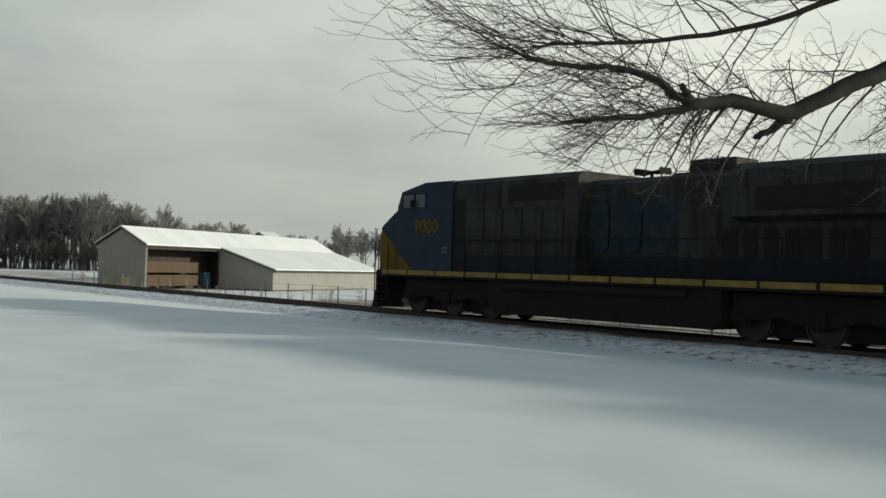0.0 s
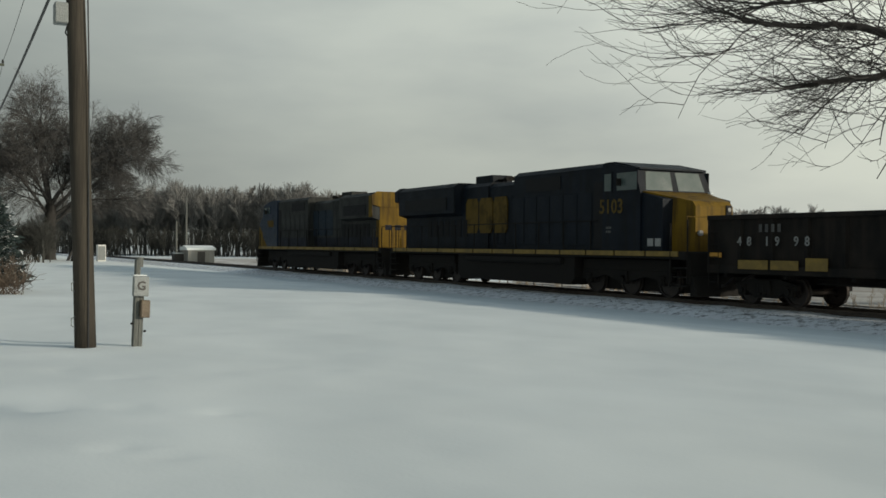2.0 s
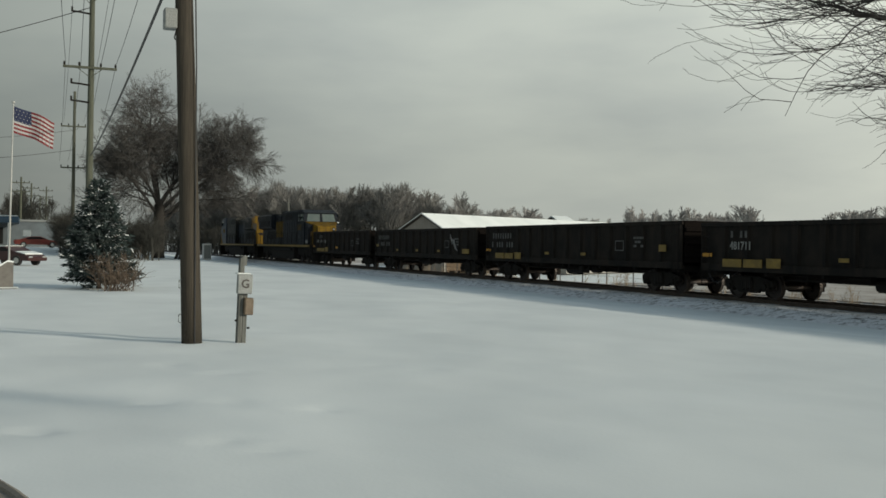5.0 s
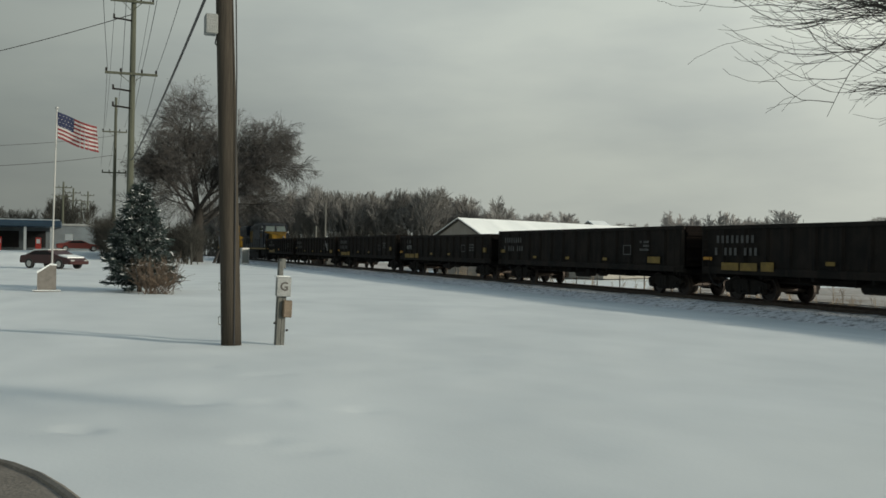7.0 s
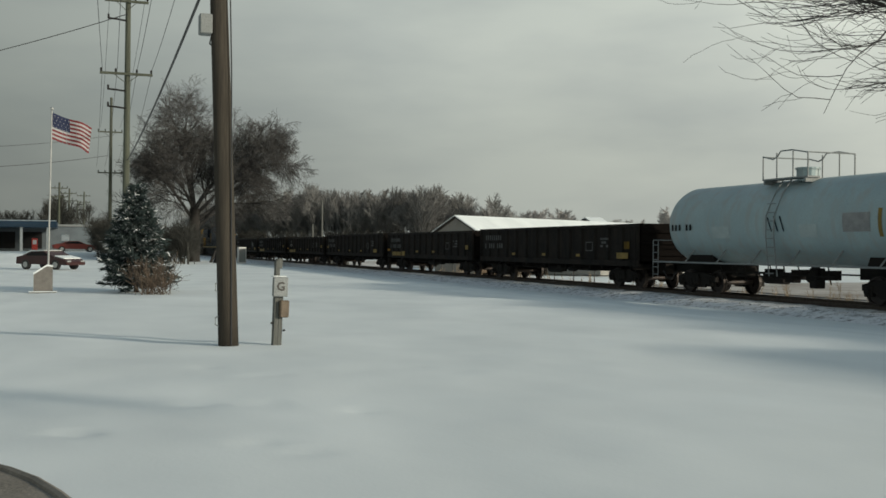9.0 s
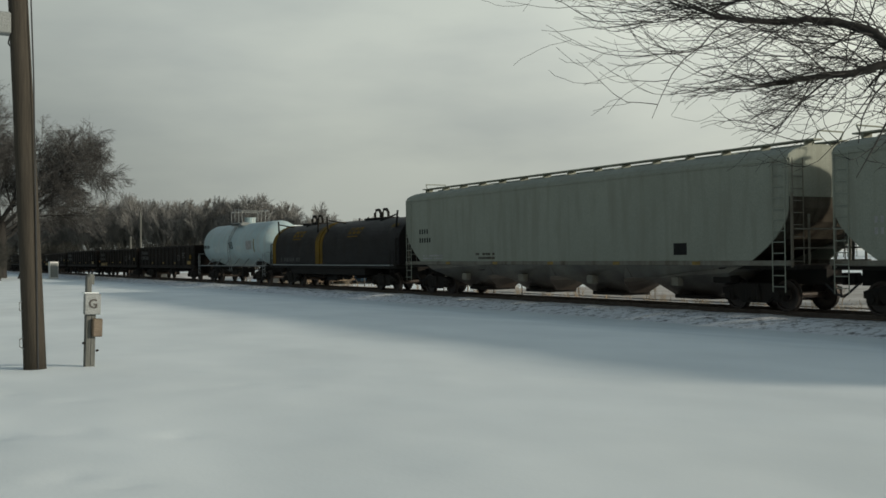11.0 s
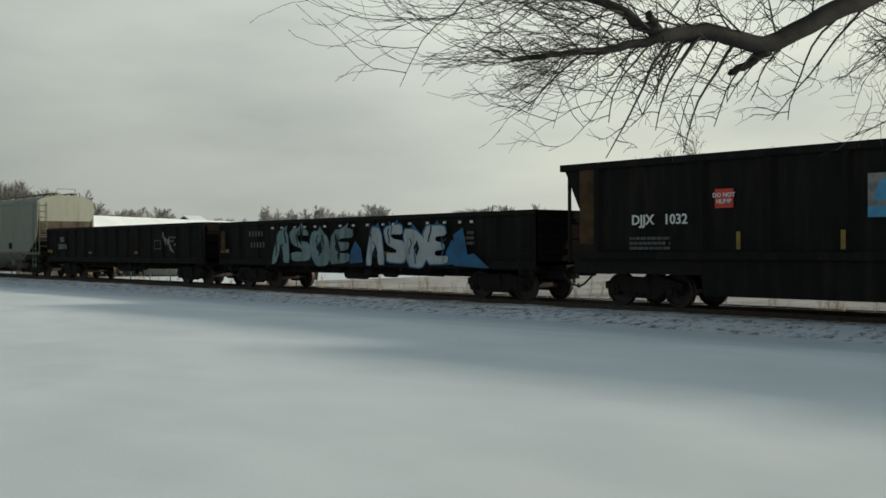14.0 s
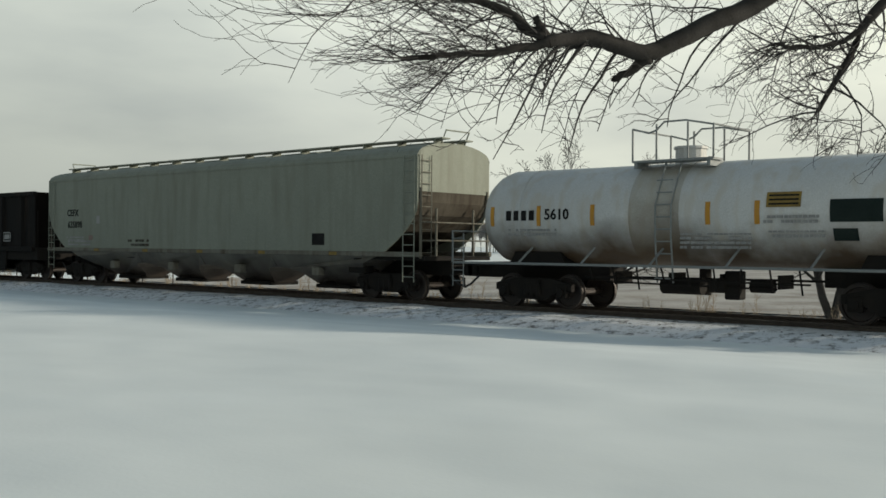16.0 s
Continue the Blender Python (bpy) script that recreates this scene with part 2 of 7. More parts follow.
COIL_NAVY = mat("coil_cover_navy", (0.009, 0.009, 0.0105), (0.011, 0.009, 0.008), 0.5, scale=1.4, grime=(0.014, 0.011, 0.009), spec=0.12)
WHITE_PAINT = mat("white_lettering", (0.75, 0.75, 0.73), (0.6, 0.6, 0.58), 0.6, scale=4)
FAINT_PAINT = mat("worn_lettering", (0.10, 0.10, 0.095), (0.045, 0.042, 0.04), 0.8, scale=5)
WORN_WHITE = mat("worn_white_lettering", (0.24, 0.24, 0.23), (0.1, 0.1, 0.095), 0.8, scale=6, amount=0.8)
GREY_PAINT = mat("faded_lettering", (0.3, 0.3, 0.29), (0.2, 0.2, 0.2), 0.7, scale=4)
BLACK_PAINT = mat("black_lettering", (0.014, 0.014, 0.014), (0.025, 0.025, 0.025), 0.8, scale=4, spec=0.08)
LOCO_LOW_BLUE = mat("dull_blue_lower_hood_paint", (0.012, 0.016, 0.026), (0.012, 0.013, 0.016), 0.6, scale=1.6, grime=(0.012, 0.011, 0.011), spec=0.12)
LOGO_BLUE = mat("faded_blue_logo", (0.012, 0.022, 0.034), (0.03, 0.036, 0.04), 0.6, scale=2.5, amount=0.8, spec=0.15)
NUMBER_GOLD = mat("dull_gold_number", (0.12, 0.082, 0.022), (0.06, 0.042, 0.016), 0.7, scale=5, spec=0.1)
LOGO_GOLD = mat("faded_gold_logo", (0.11, 0.072, 0.018), (0.03, 0.022, 0.012), 0.75, scale=2.2, amount=0.9, spec=0.1)
RED_PAINT = mat("red_sign_paint", (0.6, 0.05, 0.03), (0.45, 0.04, 0.03), 0.5, scale=4)
SIGN_BLUE = mat("sky_blue_sign_paint", (0.06, 0.3, 0.5), (0.05, 0.22, 0.4), 0.5, scale=4)
GRAF_TEAL = mat("pale_teal_spray", (0.19, 0.27, 0.28), (0.11, 0.17, 0.18), 0.7, scale=2.4, grime=(0.09, 0.12, 0.12))
GRAF_WHITE = mat("pale_blue_white_spray", (0.42, 0.45, 0.46), (0.3, 0.34, 0.36), 0.7, scale=2.4, grime=(0.2, 0.215, 0.21))
GRAF_BLUE = mat("blue_spray", (0.02, 0.12, 0.24), (0.015, 0.07, 0.15), 0.7, scale=2)
GRAF_PALE = mat("pale_green_spray", (0.2, 0.26, 0.23), (0.14, 0.19, 0.17), 0.7, scale=3)
GRAF_DARK = mat("green_black_spray", (0.012, 0.02, 0.018), (0.025, 0.035, 0.032), 0.8, scale=2, spec=0.1)
GRAF_RED = mat("faded_maroon_spray", (0.2, 0.13, 0.115), (0.24, 0.2, 0.175), 0.7, scale=1.6)
BARK = mat("grey_bark", (0.045, 0.042, 0.039), (0.02, 0.019, 0.017), 0.9, scale=9, fine=70, bump=0.006, spec=0.15)
TWIG = mat("dark_twig_bark", (0.034, 0.032, 0.03), (0.021, 0.02, 0.019), 0.9, scale=4, bump=0.0)
# paled so that the haze over the far wood lies in its colour
FAR_BARK = mat("haze_paled_far_wood", (0.2, 0.197, 0.188), (0.14, 0.138, 0.132), 0.95, scale=0.3, fine=2, bump=0.0, spec=0.05)
DARK_SCRUB = mat("dark_undergrowth", (0.055, 0.055, 0.05), (0.035, 0.036, 0.032), 0.95, scale=0.5, fine=3, bump=0.0, spec=0.05)
NEEDLES = frosted_mat("snowy_spruce_needles", (0.018, 0.033, 0.031), (0.03, 0.045, 0.043), 0.13)
DRY_TWIG = mat("dry_tan_shrub_twigs", (0.115, 0.085, 0.062), (0.07, 0.052, 0.038), 0.9, scale=3, bump=0)
DRY_GRASS = mat("dry_tan_weeds", (0.34, 0.27, 0.19), (0.22, 0.17, 0.12), 0.9, scale=2, bump=0)
POLE_WOOD = mat("weathered_brown_pole", (0.06, 0.052, 0.041), (0.028, 0.025, 0.021), 0.9, scale=5, fine=24, bump=0.02, stretch=(7, 7, 0.22), spec=0.2)
POLE_GREEN = mat("treated_green_pole", (0.075, 0.082, 0.058), (0.045, 0.05, 0.038), 0.85, scale=4, fine=30, stretch=(3, 3, 0.15))
POST_WOOD = mat("weathered_grey_post", (0.13, 0.135, 0.125), (0.07, 0.074, 0.066), 0.85, scale=5, fine=40, stretch=(3, 3, 0.2))
METER_GREY = mat("meter_box_grey", (0.22, 0.235, 0.232), (0.17, 0.185, 0.182), 0.6, 0.0, scale=6)
BOX_TAN = mat("tan_junction_box", (0.13, 0.098, 0.064), (0.09, 0.066, 0.045), 0.6, scale=6)
WIRE = mat("black_cable", (0.025, 0.025, 0.026), (0.04, 0.04, 0.04), 0.6, scale=3, bump=0)
ALU = mat("dull_aluminium", (0.4, 0.41, 0.4), (0.32, 0.33, 0.32), 0.45, 0.4, scale=5, bump=0)
MONUMENT = mat("grey_granite", (0.17, 0.16, 0.145), (0.11, 0.105, 0.095), 0.8, scale=6, fine=60)
SIDING = mat("pale_metal_siding", (0.265, 0.262, 0.242), (0.225, 0.222, 0.205), 0.7, 0.0, scale=0.8, grime=(0.22, 0.21, 0.185))
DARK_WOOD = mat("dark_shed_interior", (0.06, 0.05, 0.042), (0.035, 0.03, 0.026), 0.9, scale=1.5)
# board colour darkened to carry the shade inside the shed bay
LUMBER = mat("bay_shaded_lumber", (0.1, 0.068, 0.04), (0.07, 0.05, 0.032), 0.8, scale=3, stretch=(0.2, 3, 3))
TRIM_DARK = mat("dark_roof_trim", (0.06, 0.055, 0.05), (0.04, 0.037, 0.034), 0.7, scale=3)
CAR_MAROON = mat("maroon_car_paint", (0.04, 0.011, 0.01), (0.03, 0.009, 0.009), 0.4, scale=2, bump=0)
TRUCK_RED = mat("red_truck_paint", (0.17, 0.022, 0.015), (0.13, 0.02, 0.014), 0.4, scale=2, bump=0)
STATION_BLUE = mat("blue_canopy_paint", (0.025, 0.065, 0.11), (0.02, 0.05, 0.085), 0.5, scale=1)
STATION_WALL = mat("grey_blue_shop_wall", (0.11, 0.135, 0.15), (0.08, 0.095, 0.105), 0.7, scale=1)
END_DARK = mat("dull_dark_end_steel", (0.008, 0.007, 0.0065), (0.011, 0.009, 0.008), 0.95, scale=3, spec=0.02)
HOPPER_END = mat("dirty_brown_hopper_end", (0.095, 0.085, 0.068), (0.05, 0.042, 0.033), 0.9, scale=1.5, grime=(0.045, 0.036, 0.028), spec=0.05)
HOPPER_TAN = mat("tan_stained_hopper_end", (0.19, 0.185, 0.155), (0.12, 0.11, 0.09), 0.85, scale=1.4, grime=(0.1, 0.085, 0.065), spec=0.08)
WINDSCREEN = mat("greenish_windscreen_glass", (0.06, 0.085, 0.08), (0.08, 0.1, 0.095), 0.12, scale=2, bump=0, spec=1.0)
SLUSH = mat("trodden_grey_brown_snow", (0.58, 0.57, 0.55), (0.26, 0.23, 0.2), 0.85, scale=0.5, fine=9, amount=0.55, bump=0.03)
CROWN = mat("grey_crown_twigs", (0.085, 0.083, 0.08), (0.055, 0.053, 0.051), 0.95, scale=2, bump=0, spec=0.1)
RUST = mat("rust_brown_steel", (0.085, 0.05, 0.026), (0.03, 0.022, 0.016), 0.85, scale=3, amount=0.7, spec=0.1)
FIELD = mat("thin_snow_over_dead_grass", (0.46, 0.44, 0.41), (0.2, 0.17, 0.14), 0.9, scale=0.25, fine=5, amount=0.7, bump=0.02, spec=0.1)
RUBBER = mat("black_rubber", (0.02, 0.02, 0.02), (0.03, 0.03, 0.03), 0.85, scale=8)
PAVING = mat("wet_concrete_paving", (0.22, 0.195, 0.16), (0.13, 0.115, 0.095), 0.75, scale=2.5, fine=30)
FLAG_RED = mat("flag_red_cloth", (0.16, 0.016, 0.02), (0.12, 0.012, 0.016), 0.8, scale=5, bump=0)
FLAG_WHITE = mat("flag_white_cloth", (0.36, 0.36, 0.36), (0.3, 0.3, 0.3), 0.8, scale=5, bump=0)
FLAG_BLUE = mat("flag_blue_cloth", (0.012, 0.02, 0.06), (0.01, 0.016, 0.045), 0.8, scale=5, bump=0)


# mesh helpers
def box(bm, x0, x1, y0, y1, z0, z1, bevel=0.0):
    vs = [bm.verts.new((x, y, z)) for x in (x0, x1) for y in (y0, y1) for z in (z0, z1)]
    fs = [bm.faces.new([vs[i] for i in q]) for q in ((0, 1, 3, 2), (4, 6, 7, 5), (0, 4, 5, 1), (2, 3, 7, 6), (0, 2, 6, 4), (1, 5, 7, 3))]
    if bevel:
        es = list({e for f in fs for e in f.edges})
        bmesh.ops.bevel(bm, geom=es, offset=bevel, segments=1, affect="EDGES")
    return bm


def prism(bm, pts, axis, a, b):
    """A flat outline drawn out along an axis. pts: the other two coordinates, in order."""
    def vert(p, t):
        return {"x": (t, p[0], p[1]), "y": (p[0], t, p[1]), "z": (p[0], p[1], t)}[axis]
    va = [bm.verts.new(vert(p, a)) for p in pts]
    vb = [bm.verts.new(vert(p, b)) for p in pts]
    n = len(pts)
    fs = [bm.faces.new(va), bm.faces.new(vb[::-1])]
    for i in range(n):
        fs.append(bm.faces.new((va[i], vb[i], vb[(i + 1) % n], va[(i + 1) % n])))
    bmesh.ops.recalc_face_normals(bm, faces=fs)
    return bm


def tube(bm, pts, radii, sides=6, cap=True):
    """A round bar along a line of points."""
    pts = [Vector(p) for p in pts]
    if not isinstance(radii, (list, tuple)):
        radii = [radii] * len(pts)
    rings = []
    for i, p in enumerate(pts):
        d = (pts[min(i + 1, len(pts) - 1)] - pts[max(i - 1, 0)])
        if d.length < 1e-9:
            d = Vector((0, 0, 1))
        d.normalize()
        u = d.cross(Vector((0, 0, 1)) if abs(d.z) < 0.9 else Vector((1, 0, 0))).normalized()
        w = d.cross(u)
        rings.append([bm.verts.new(p + radii[i] * (math.cos(2 * math.pi * k / sides) * u + math.sin(2 * math.pi * k / sides) * w)) for k in range(sides)])
    for r0, r1 in zip(rings, rings[1:]):
        for k in range(sides):
            bm.faces.new((r0[k], r0[(k + 1) % sides], r1[(k + 1) % sides], r1[k]))
    if cap:
        bm.faces.new(rings[0][::-1])
        bm.faces.new(rings[-1])
    return bm


def finish(name, bm, material, smooth=False):
    me = bpy.data.meshes.new(name)
    bm.to_mesh(me)
    bm.free()
    me.materials.append(material)
    if smooth:
        me.shade_smooth()
    return me


def part(name, bm, material, parent=None, label="", smooth=False):
    ob = new(name, finish(name, bm, material, smooth))
    ob.parent = parent
    if label:
        ob["label"] = label
    return ob


def thing(name, label, category, m=None, group="", kind=""):
    ob = tagged(new(name), label, category, group, kind)
    if m is not None:
        ob.matrix_basis = m
    return ob


def B():
    return bmesh.new()


def lettering(name, body, size, material, parent, m, depth=0.006):
    """Painted letters as thin raised shapes; m places the middle of the line, which faces local +z."""
    cu = bpy.data.curves.new(name, "FONT")
    cu.body, cu.size, cu.extrude, cu.align_x, cu.align_y = body, size, depth, "CENTER", "CENTER"
    cu.resolution_u, cu.offset = 2, size * 0.018
    tmp = bpy.data.objects.new("tmp", cu)
    me = bpy.data.meshes.new_from_object(tmp)
    bpy.data.objects.remove(tmp)
    me.transform(m)
    me.materials.clear()
    me.materials.append(material)
    ob = new(name, me)
    ob.parent = parent
    return ob


def on_side(x, z, y=-1.52, tilt=0.0):
    """Pose of lettering on the side of a car that faces the field."""
    return Matrix.Translation((x, y, z)) @ Matrix.Rotation(radians(90 - tilt), 4, "X")


def bars(name, x, z, w, h, rows, material, parent, y=-1.515):
    """Lines of small writing as plain bars."""
    rnd = random.Random(int(x * 100) + rows)
    bm = B()
    for i in range(rows):
        zz = z - i * h * 1.7
        xx = x
        while xx < x + w:
            ww = h * 0.62 if h > 0.15 else min(rnd.uniform(0.6, 1.8) * h * 1.6, x + w - xx)
            if rnd.random() > 0.12:
                box(bm, xx, xx + ww * 0.85, y - 0.004, y, zz - h / 2, zz + h / 2)
            xx += ww * (1.7 if h > 0.15 else 1.0)
    return part(name, bm, material, parent)


# ground: one snow sheet to the horizon
def smooth(a, b, t):
    t = min(1.0, max(0.0, (t - a) / (b - a)))
    return t * t * (3 - 2 * t)


def ground_z(x, y):
    near = -0.36 * smooth(12.5, 19.6, y)
    far = -1.0 * smooth(26.0, 31.0, y) * smooth(-135.0, -112.0, x)
    rise = 0.85 * smooth(-78.0, -112.0, x) * smooth(9.0, 2.0, y)
    bank = 0.7 * math.exp(-((x + 88) / 7) ** 2) * smooth(1.0, -5.0, y)
    lumps = 0.03 * noise.noise((x * 0.22, y * 0.35, 0.3)) + 0.014 * noise.noise((x * 0.9, y * 1.1, 5.0))
    if 17 < y < 27.5:
        lumps *= 0.3
    return near + far + rise + bank + lumps - (0.0 if abs(x) < 400 and abs(y) < 400 else 0.3)


def make_ground():
    def axis(c, fine, step, grow, end):
        vals, d, s = [0.0], 0.0, step
        while d < end:
            if d > fine:
                s *= grow
            d += s
            vals.append(d)
        return [c - v for v in vals[:0:-1]] + [c + v for v in vals]
    xs = axis(-13.0, 26.0, 0.17, 1.1, 2600.0)
    ys = axis(8.0, 15.0, 0.17, 1.11, 2600.0)
    verts = [(x, y, ground_z(x, y)) for y in ys for x in xs]
    # trodden places in the snow of the lawn
    rnd = random.Random(4)
    dents = []
    for (cx, cy, n, sp) in ((-10.5, 0.6, 6, 0.9), (-12.6, 2.4, 4, 0.8), (-9.0, 2.4, 5, 1.2), (-13.5, 4.2, 4, 1.0)):
        dents += [(cx + rnd.gauss(0, sp), cy + rnd.gauss(0, sp), rnd.uniform(0.07, 0.12)) for _ in range(n)]
    out = []
    for x, y, z in verts:
        if -17 < x < -5 and -3 < y < 8:
            for dx, dy, r in dents:
                q = ((x - dx) ** 2 + (y - dy) ** 2) / (r * r * 2.2)
                if q < 6:
                    z -= 0.03 * math.exp(-q) - 0.010 * math.exp(-((q - 2.5) ** 2))
        out.append((x, y, z))
    w = len(xs)
    faces = [(j * w + i, j * w + i + 1, (j + 1) * w + i + 1, (j + 1) * w + i) for j in range(len(ys) - 1) for i in range(w - 1)]
    me = bpy.data.meshes.new("ground")
    me.from_pydata(out, [], faces)
    me.materials.append(SNOW)
    me.shade_smooth()
    tagged(new("ground", me), "smooth white snow over level lawn and fields", "snow ground", kind="structure")


def make_track():
    track = thing("railway_track", "single railway track on snow-dusted dark ballast", "railway track", kind="structure")
    bm = B()
    prof = [(-2.9, -0.42), (-1.9, -0.20), (-1.4, -0.155), (-0.86, -0.12), (-0.66, -0.12), (0.0, -0.15), (0.66, -0.12), (0.86, -0.12), (1.4, -0.155), (2.1, -0.2), (3.3, -0.55)]
    xs = [-900 + 20 * i for i in range(33)] + [-250 + 0.9 * i for i in range(312)] + [31 + 30 * i for i in range(20)]
    rows = [[bm.verts.new((x, TRACK_Y + y, z + 0.035 * noise.noise((x * 1.3, y * 2.0, 0)))) for y, z in prof] for x in xs]
    for r0, r1 in zip(rows, rows[1:]):
        for k in range(len(prof) - 1):
            bm.faces.new((r0[k], r0[k + 1], r1[k + 1], r1[k]))
    bmesh.ops.recalc_face_normals(bm, faces=bm.faces)
    part("ballast_bed", bm, BALLAST, track, "dark crushed stone with snow between")
    rail = [(-0.07, -0.17), (0.07, -0.17), (0.07, -0.155), (0.012, -0.14), (0.012, -0.05), (0.037, -0.04), (0.037, 0.0), (-0.037, 0.0), (-0.037, -0.04), (-0.012, -0.05), (-0.012, -0.14), (-0.07, -0.155)]
    for side in (-0.755, 0.755):
        part("rail", prism(B(), [(TRACK_Y + side + y, z) for y, z in rail], "x", -900, 600), STEEL_RAIL, track, "rust-brown steel rail")
    bm = B()
    box(bm, -0.115, 0.115, -1.3, 1.3, -0.34, -0.165, 0.012)
    me = finish("tie", bm, TIE)
    rnd = random.Random(7)
    for i in range(290):
        t = new("tie", me)
        t.parent = track
        t.matrix_basis = pose(-136 + i * 0.55 + rnd.uniform(-0.03, 0.03), TRACK_Y + rnd.uniform(-0.04, 0.04), 0, 0, 0, rnd.uniform(-1, 1))
    # loose stones along the near shoulder
    rnd = random.Random(11)
    verts, faces = [], []
    for i in range(5200):
        x = -75 + 90 * rnd.random() ** 0.8
        y = TRACK_Y - 1.2 - abs(rnd.gauss(0, 0.5))
        if noise.noise((x * 0.5, y * 1.5, 3)) < -0.12:
            continue
        d = TRACK_Y - y
        z = -0.2 if d < 1.75 else -0.22 - 0.2 * (d - 1.75)
        r = rnd.uniform(0.025, 0.06)
        k = len(verts)
        for dx, dy, dz in ((1, 0, 0), (0, 1, 0), (-1, 0, 0), (0, -1, 0), (0, 0, 1), (0, 0, -1)):
            verts.append((x + dx * r * rnd.uniform(0.7, 1.5), y + dy * r * rnd.uniform(0.7, 1.3), z + dz * r * rnd.uniform(0.5, 0.9)))
        for a, b in ((0, 1), (1, 2), (2, 3), (3, 0)):
            faces += [(k + a, k + b, k + 4), (k + b, k + a, k + 5)]
    me = bpy.data.meshes.new("ballast_stones")
    me.from_pydata(verts, [], faces)
    me.materials.append(STONE)
    tagged(new("ballast_stones", me), "loose dark ballast stones poking through snow", "gravel", kind="stuff")


make_ground()
make_track()


# rail vehicles: local x runs from the leading coupler (0) to the trailing one, the field side faces -y, z from the rail head
def wheelset_mesh(r):
    bm = B()
    for s in (-1, 1):
        prof = [(r + 0.03, s * 0.68), (r + 0.03, s * 0.705), (r, s * 0.715), (r, s * 0.81), (r - 0.06, s * 0.82), (r - 0.08, s * 0.775), (0.16, s * 0.765), (0.14, s * 0.83), (0.02, s * 0.83)]
        n = 20
        rings = [[bm.verts.new((math.cos(2 * math.pi * k / n) * a, y, math.sin(2 * math.pi * k / n) * a)) for k in range(n)] for a, y in prof]
        for r0, r1 in zip(rings, rings[1:]):
            for k in range(n):
                bm.faces.new((r0[k], r0[(k + 1) % n], r1[(k + 1) % n], r1[k]))
        bm.faces.new(rings[-1])
    tube(bm, [(0, -0.7, 0), (0, 0.7, 0)], 0.085, 8)
    bmesh.ops.recalc_face_normals(bm, faces=bm.faces)
    return finish("wheelset", bm, WHEEL)


WHEELSETS = {0.42: wheelset_mesh(0.42), 0.53: wheelset_mesh(0.53)}


def frame_mesh(axles, r):
    """Cast side frames, bolster, springs and journal boxes of one truck."""
    bm = B()
    a = axles[-1]
    for s in (-1, 1):
        y0, y1 = s * 0.92, s * 1.08
        y0, y1 = min(y0, y1), max(y0, y1)
        if len(axles) == 2:
            prism(bm, [(-a - 0.28, r + 0.02), (-a - 0.28, r + 0.2), (-0.55, r + 0.34), (0.55, r + 0.34), (a + 0.28, r + 0.2), (a + 0.28, r + 0.02), (a - 0.2, r - 0.02), (0.42, r - 0.2), (-0.42, r - 0.2), (-a + 0.2, r - 0.02)], "y", y0, y1)
            for k in (-0.2, 0, 0.2):
                tube(bm, [(k, s * 1.1, r - 0.12), (k, s * 1.1, r + 0.18)], 0.07, 8)
        else:
            prism(bm, [(-a - 0.45, r), (-a - 0.45, r + 0.28), (-a - 0.2, r + 0.4), (a + 0.2, r + 0.4), (a + 0.45, r + 0.28), (a + 0.45, r), (a + 0.2, r - 0.05), (a * 0.55, r + 0.14), (0.25, r - 0.05), (-0.25, r - 0.05), (-a * 0.55, r + 0.14), (-a - 0.2, r - 0.05)], "y", y0, y1)
        for ax in axles:
            box(bm, ax - 0.15, ax + 0.15, s * 1.05 - 0.08, s * 1.05 + 0.1, r - 0.15, r + 0.17, 0.02)
            tube(bm, [(ax, s * 1.1, r), (ax, s * 1.19, r)], 0.1, 10)
    box(bm, -0.22, 0.22, -1.15, 1.15, r - 0.05, r + 0.3)
    if len(axles) == 3:
        box(bm, -a - 0.5, a + 0.5, -0.62, 0.62, 0.16, r + 0.75)
        box(bm, -a - 0.4, a + 0.4, -1.1, 1.1, r + 0.3, r + 0.72, 0.04)
    box(bm, -a, -a + 0.08, -0.7, 0.7, r - 0.1, r + 0.05)
    return finish("truck", bm, BLACK_IRON)


FREIGHT_AXLES, LOCO_AXLES = (-0.89, 0.89), (-2.0, 0.0, 2.0)
FRAMES = {0.42: frame_mesh(FREIGHT_AXLES, 0.42), 0.53: frame_mesh(LOCO_AXLES, 0.53)}
SPINNING = []


def add_trucks(car, xs, r=0.42):
    for xc in xs:
        tr = new("truck", FRAMES[r])
        tr.parent, tr.location = car, (xc, 0, 0)
        for ax in (FREIGHT_AXLES if r < 0.5 else LOCO_AXLES):
            w = new("wheelset", WHEELSETS[r])
            w.parent, w.location = tr, (ax, 0, r)
            SPINNING.append((w, ax, r))


def add_couplers(car, length):
    for x, d in ((0.0, 1), (length, -1)):
        bm = B()
        box(bm, min(x, x + d * 0.9), max(x, x + d * 0.9), -0.09, 0.09, 0.78, 0.98, 0.02)
        box(bm, min(x - d * 0.12, x + d * 0.22), max(x - d * 0.12, x + d * 0.22), -0.16, 0.13, 0.72, 1.04, 0.03)
        part("coupler", bm, BLACK_IRON, car)
        bm = B()
        tube(bm, [(x + d * 0.5, -0.4, 0.75), (x + d * 0.2, -0.42, 0.5), (x - d * 0.05, -0.36, 0.42), (x - d * 0.1, -0.3, 0.5)], 0.03, 6)
        part("air_hose", bm, RUBBER, car)


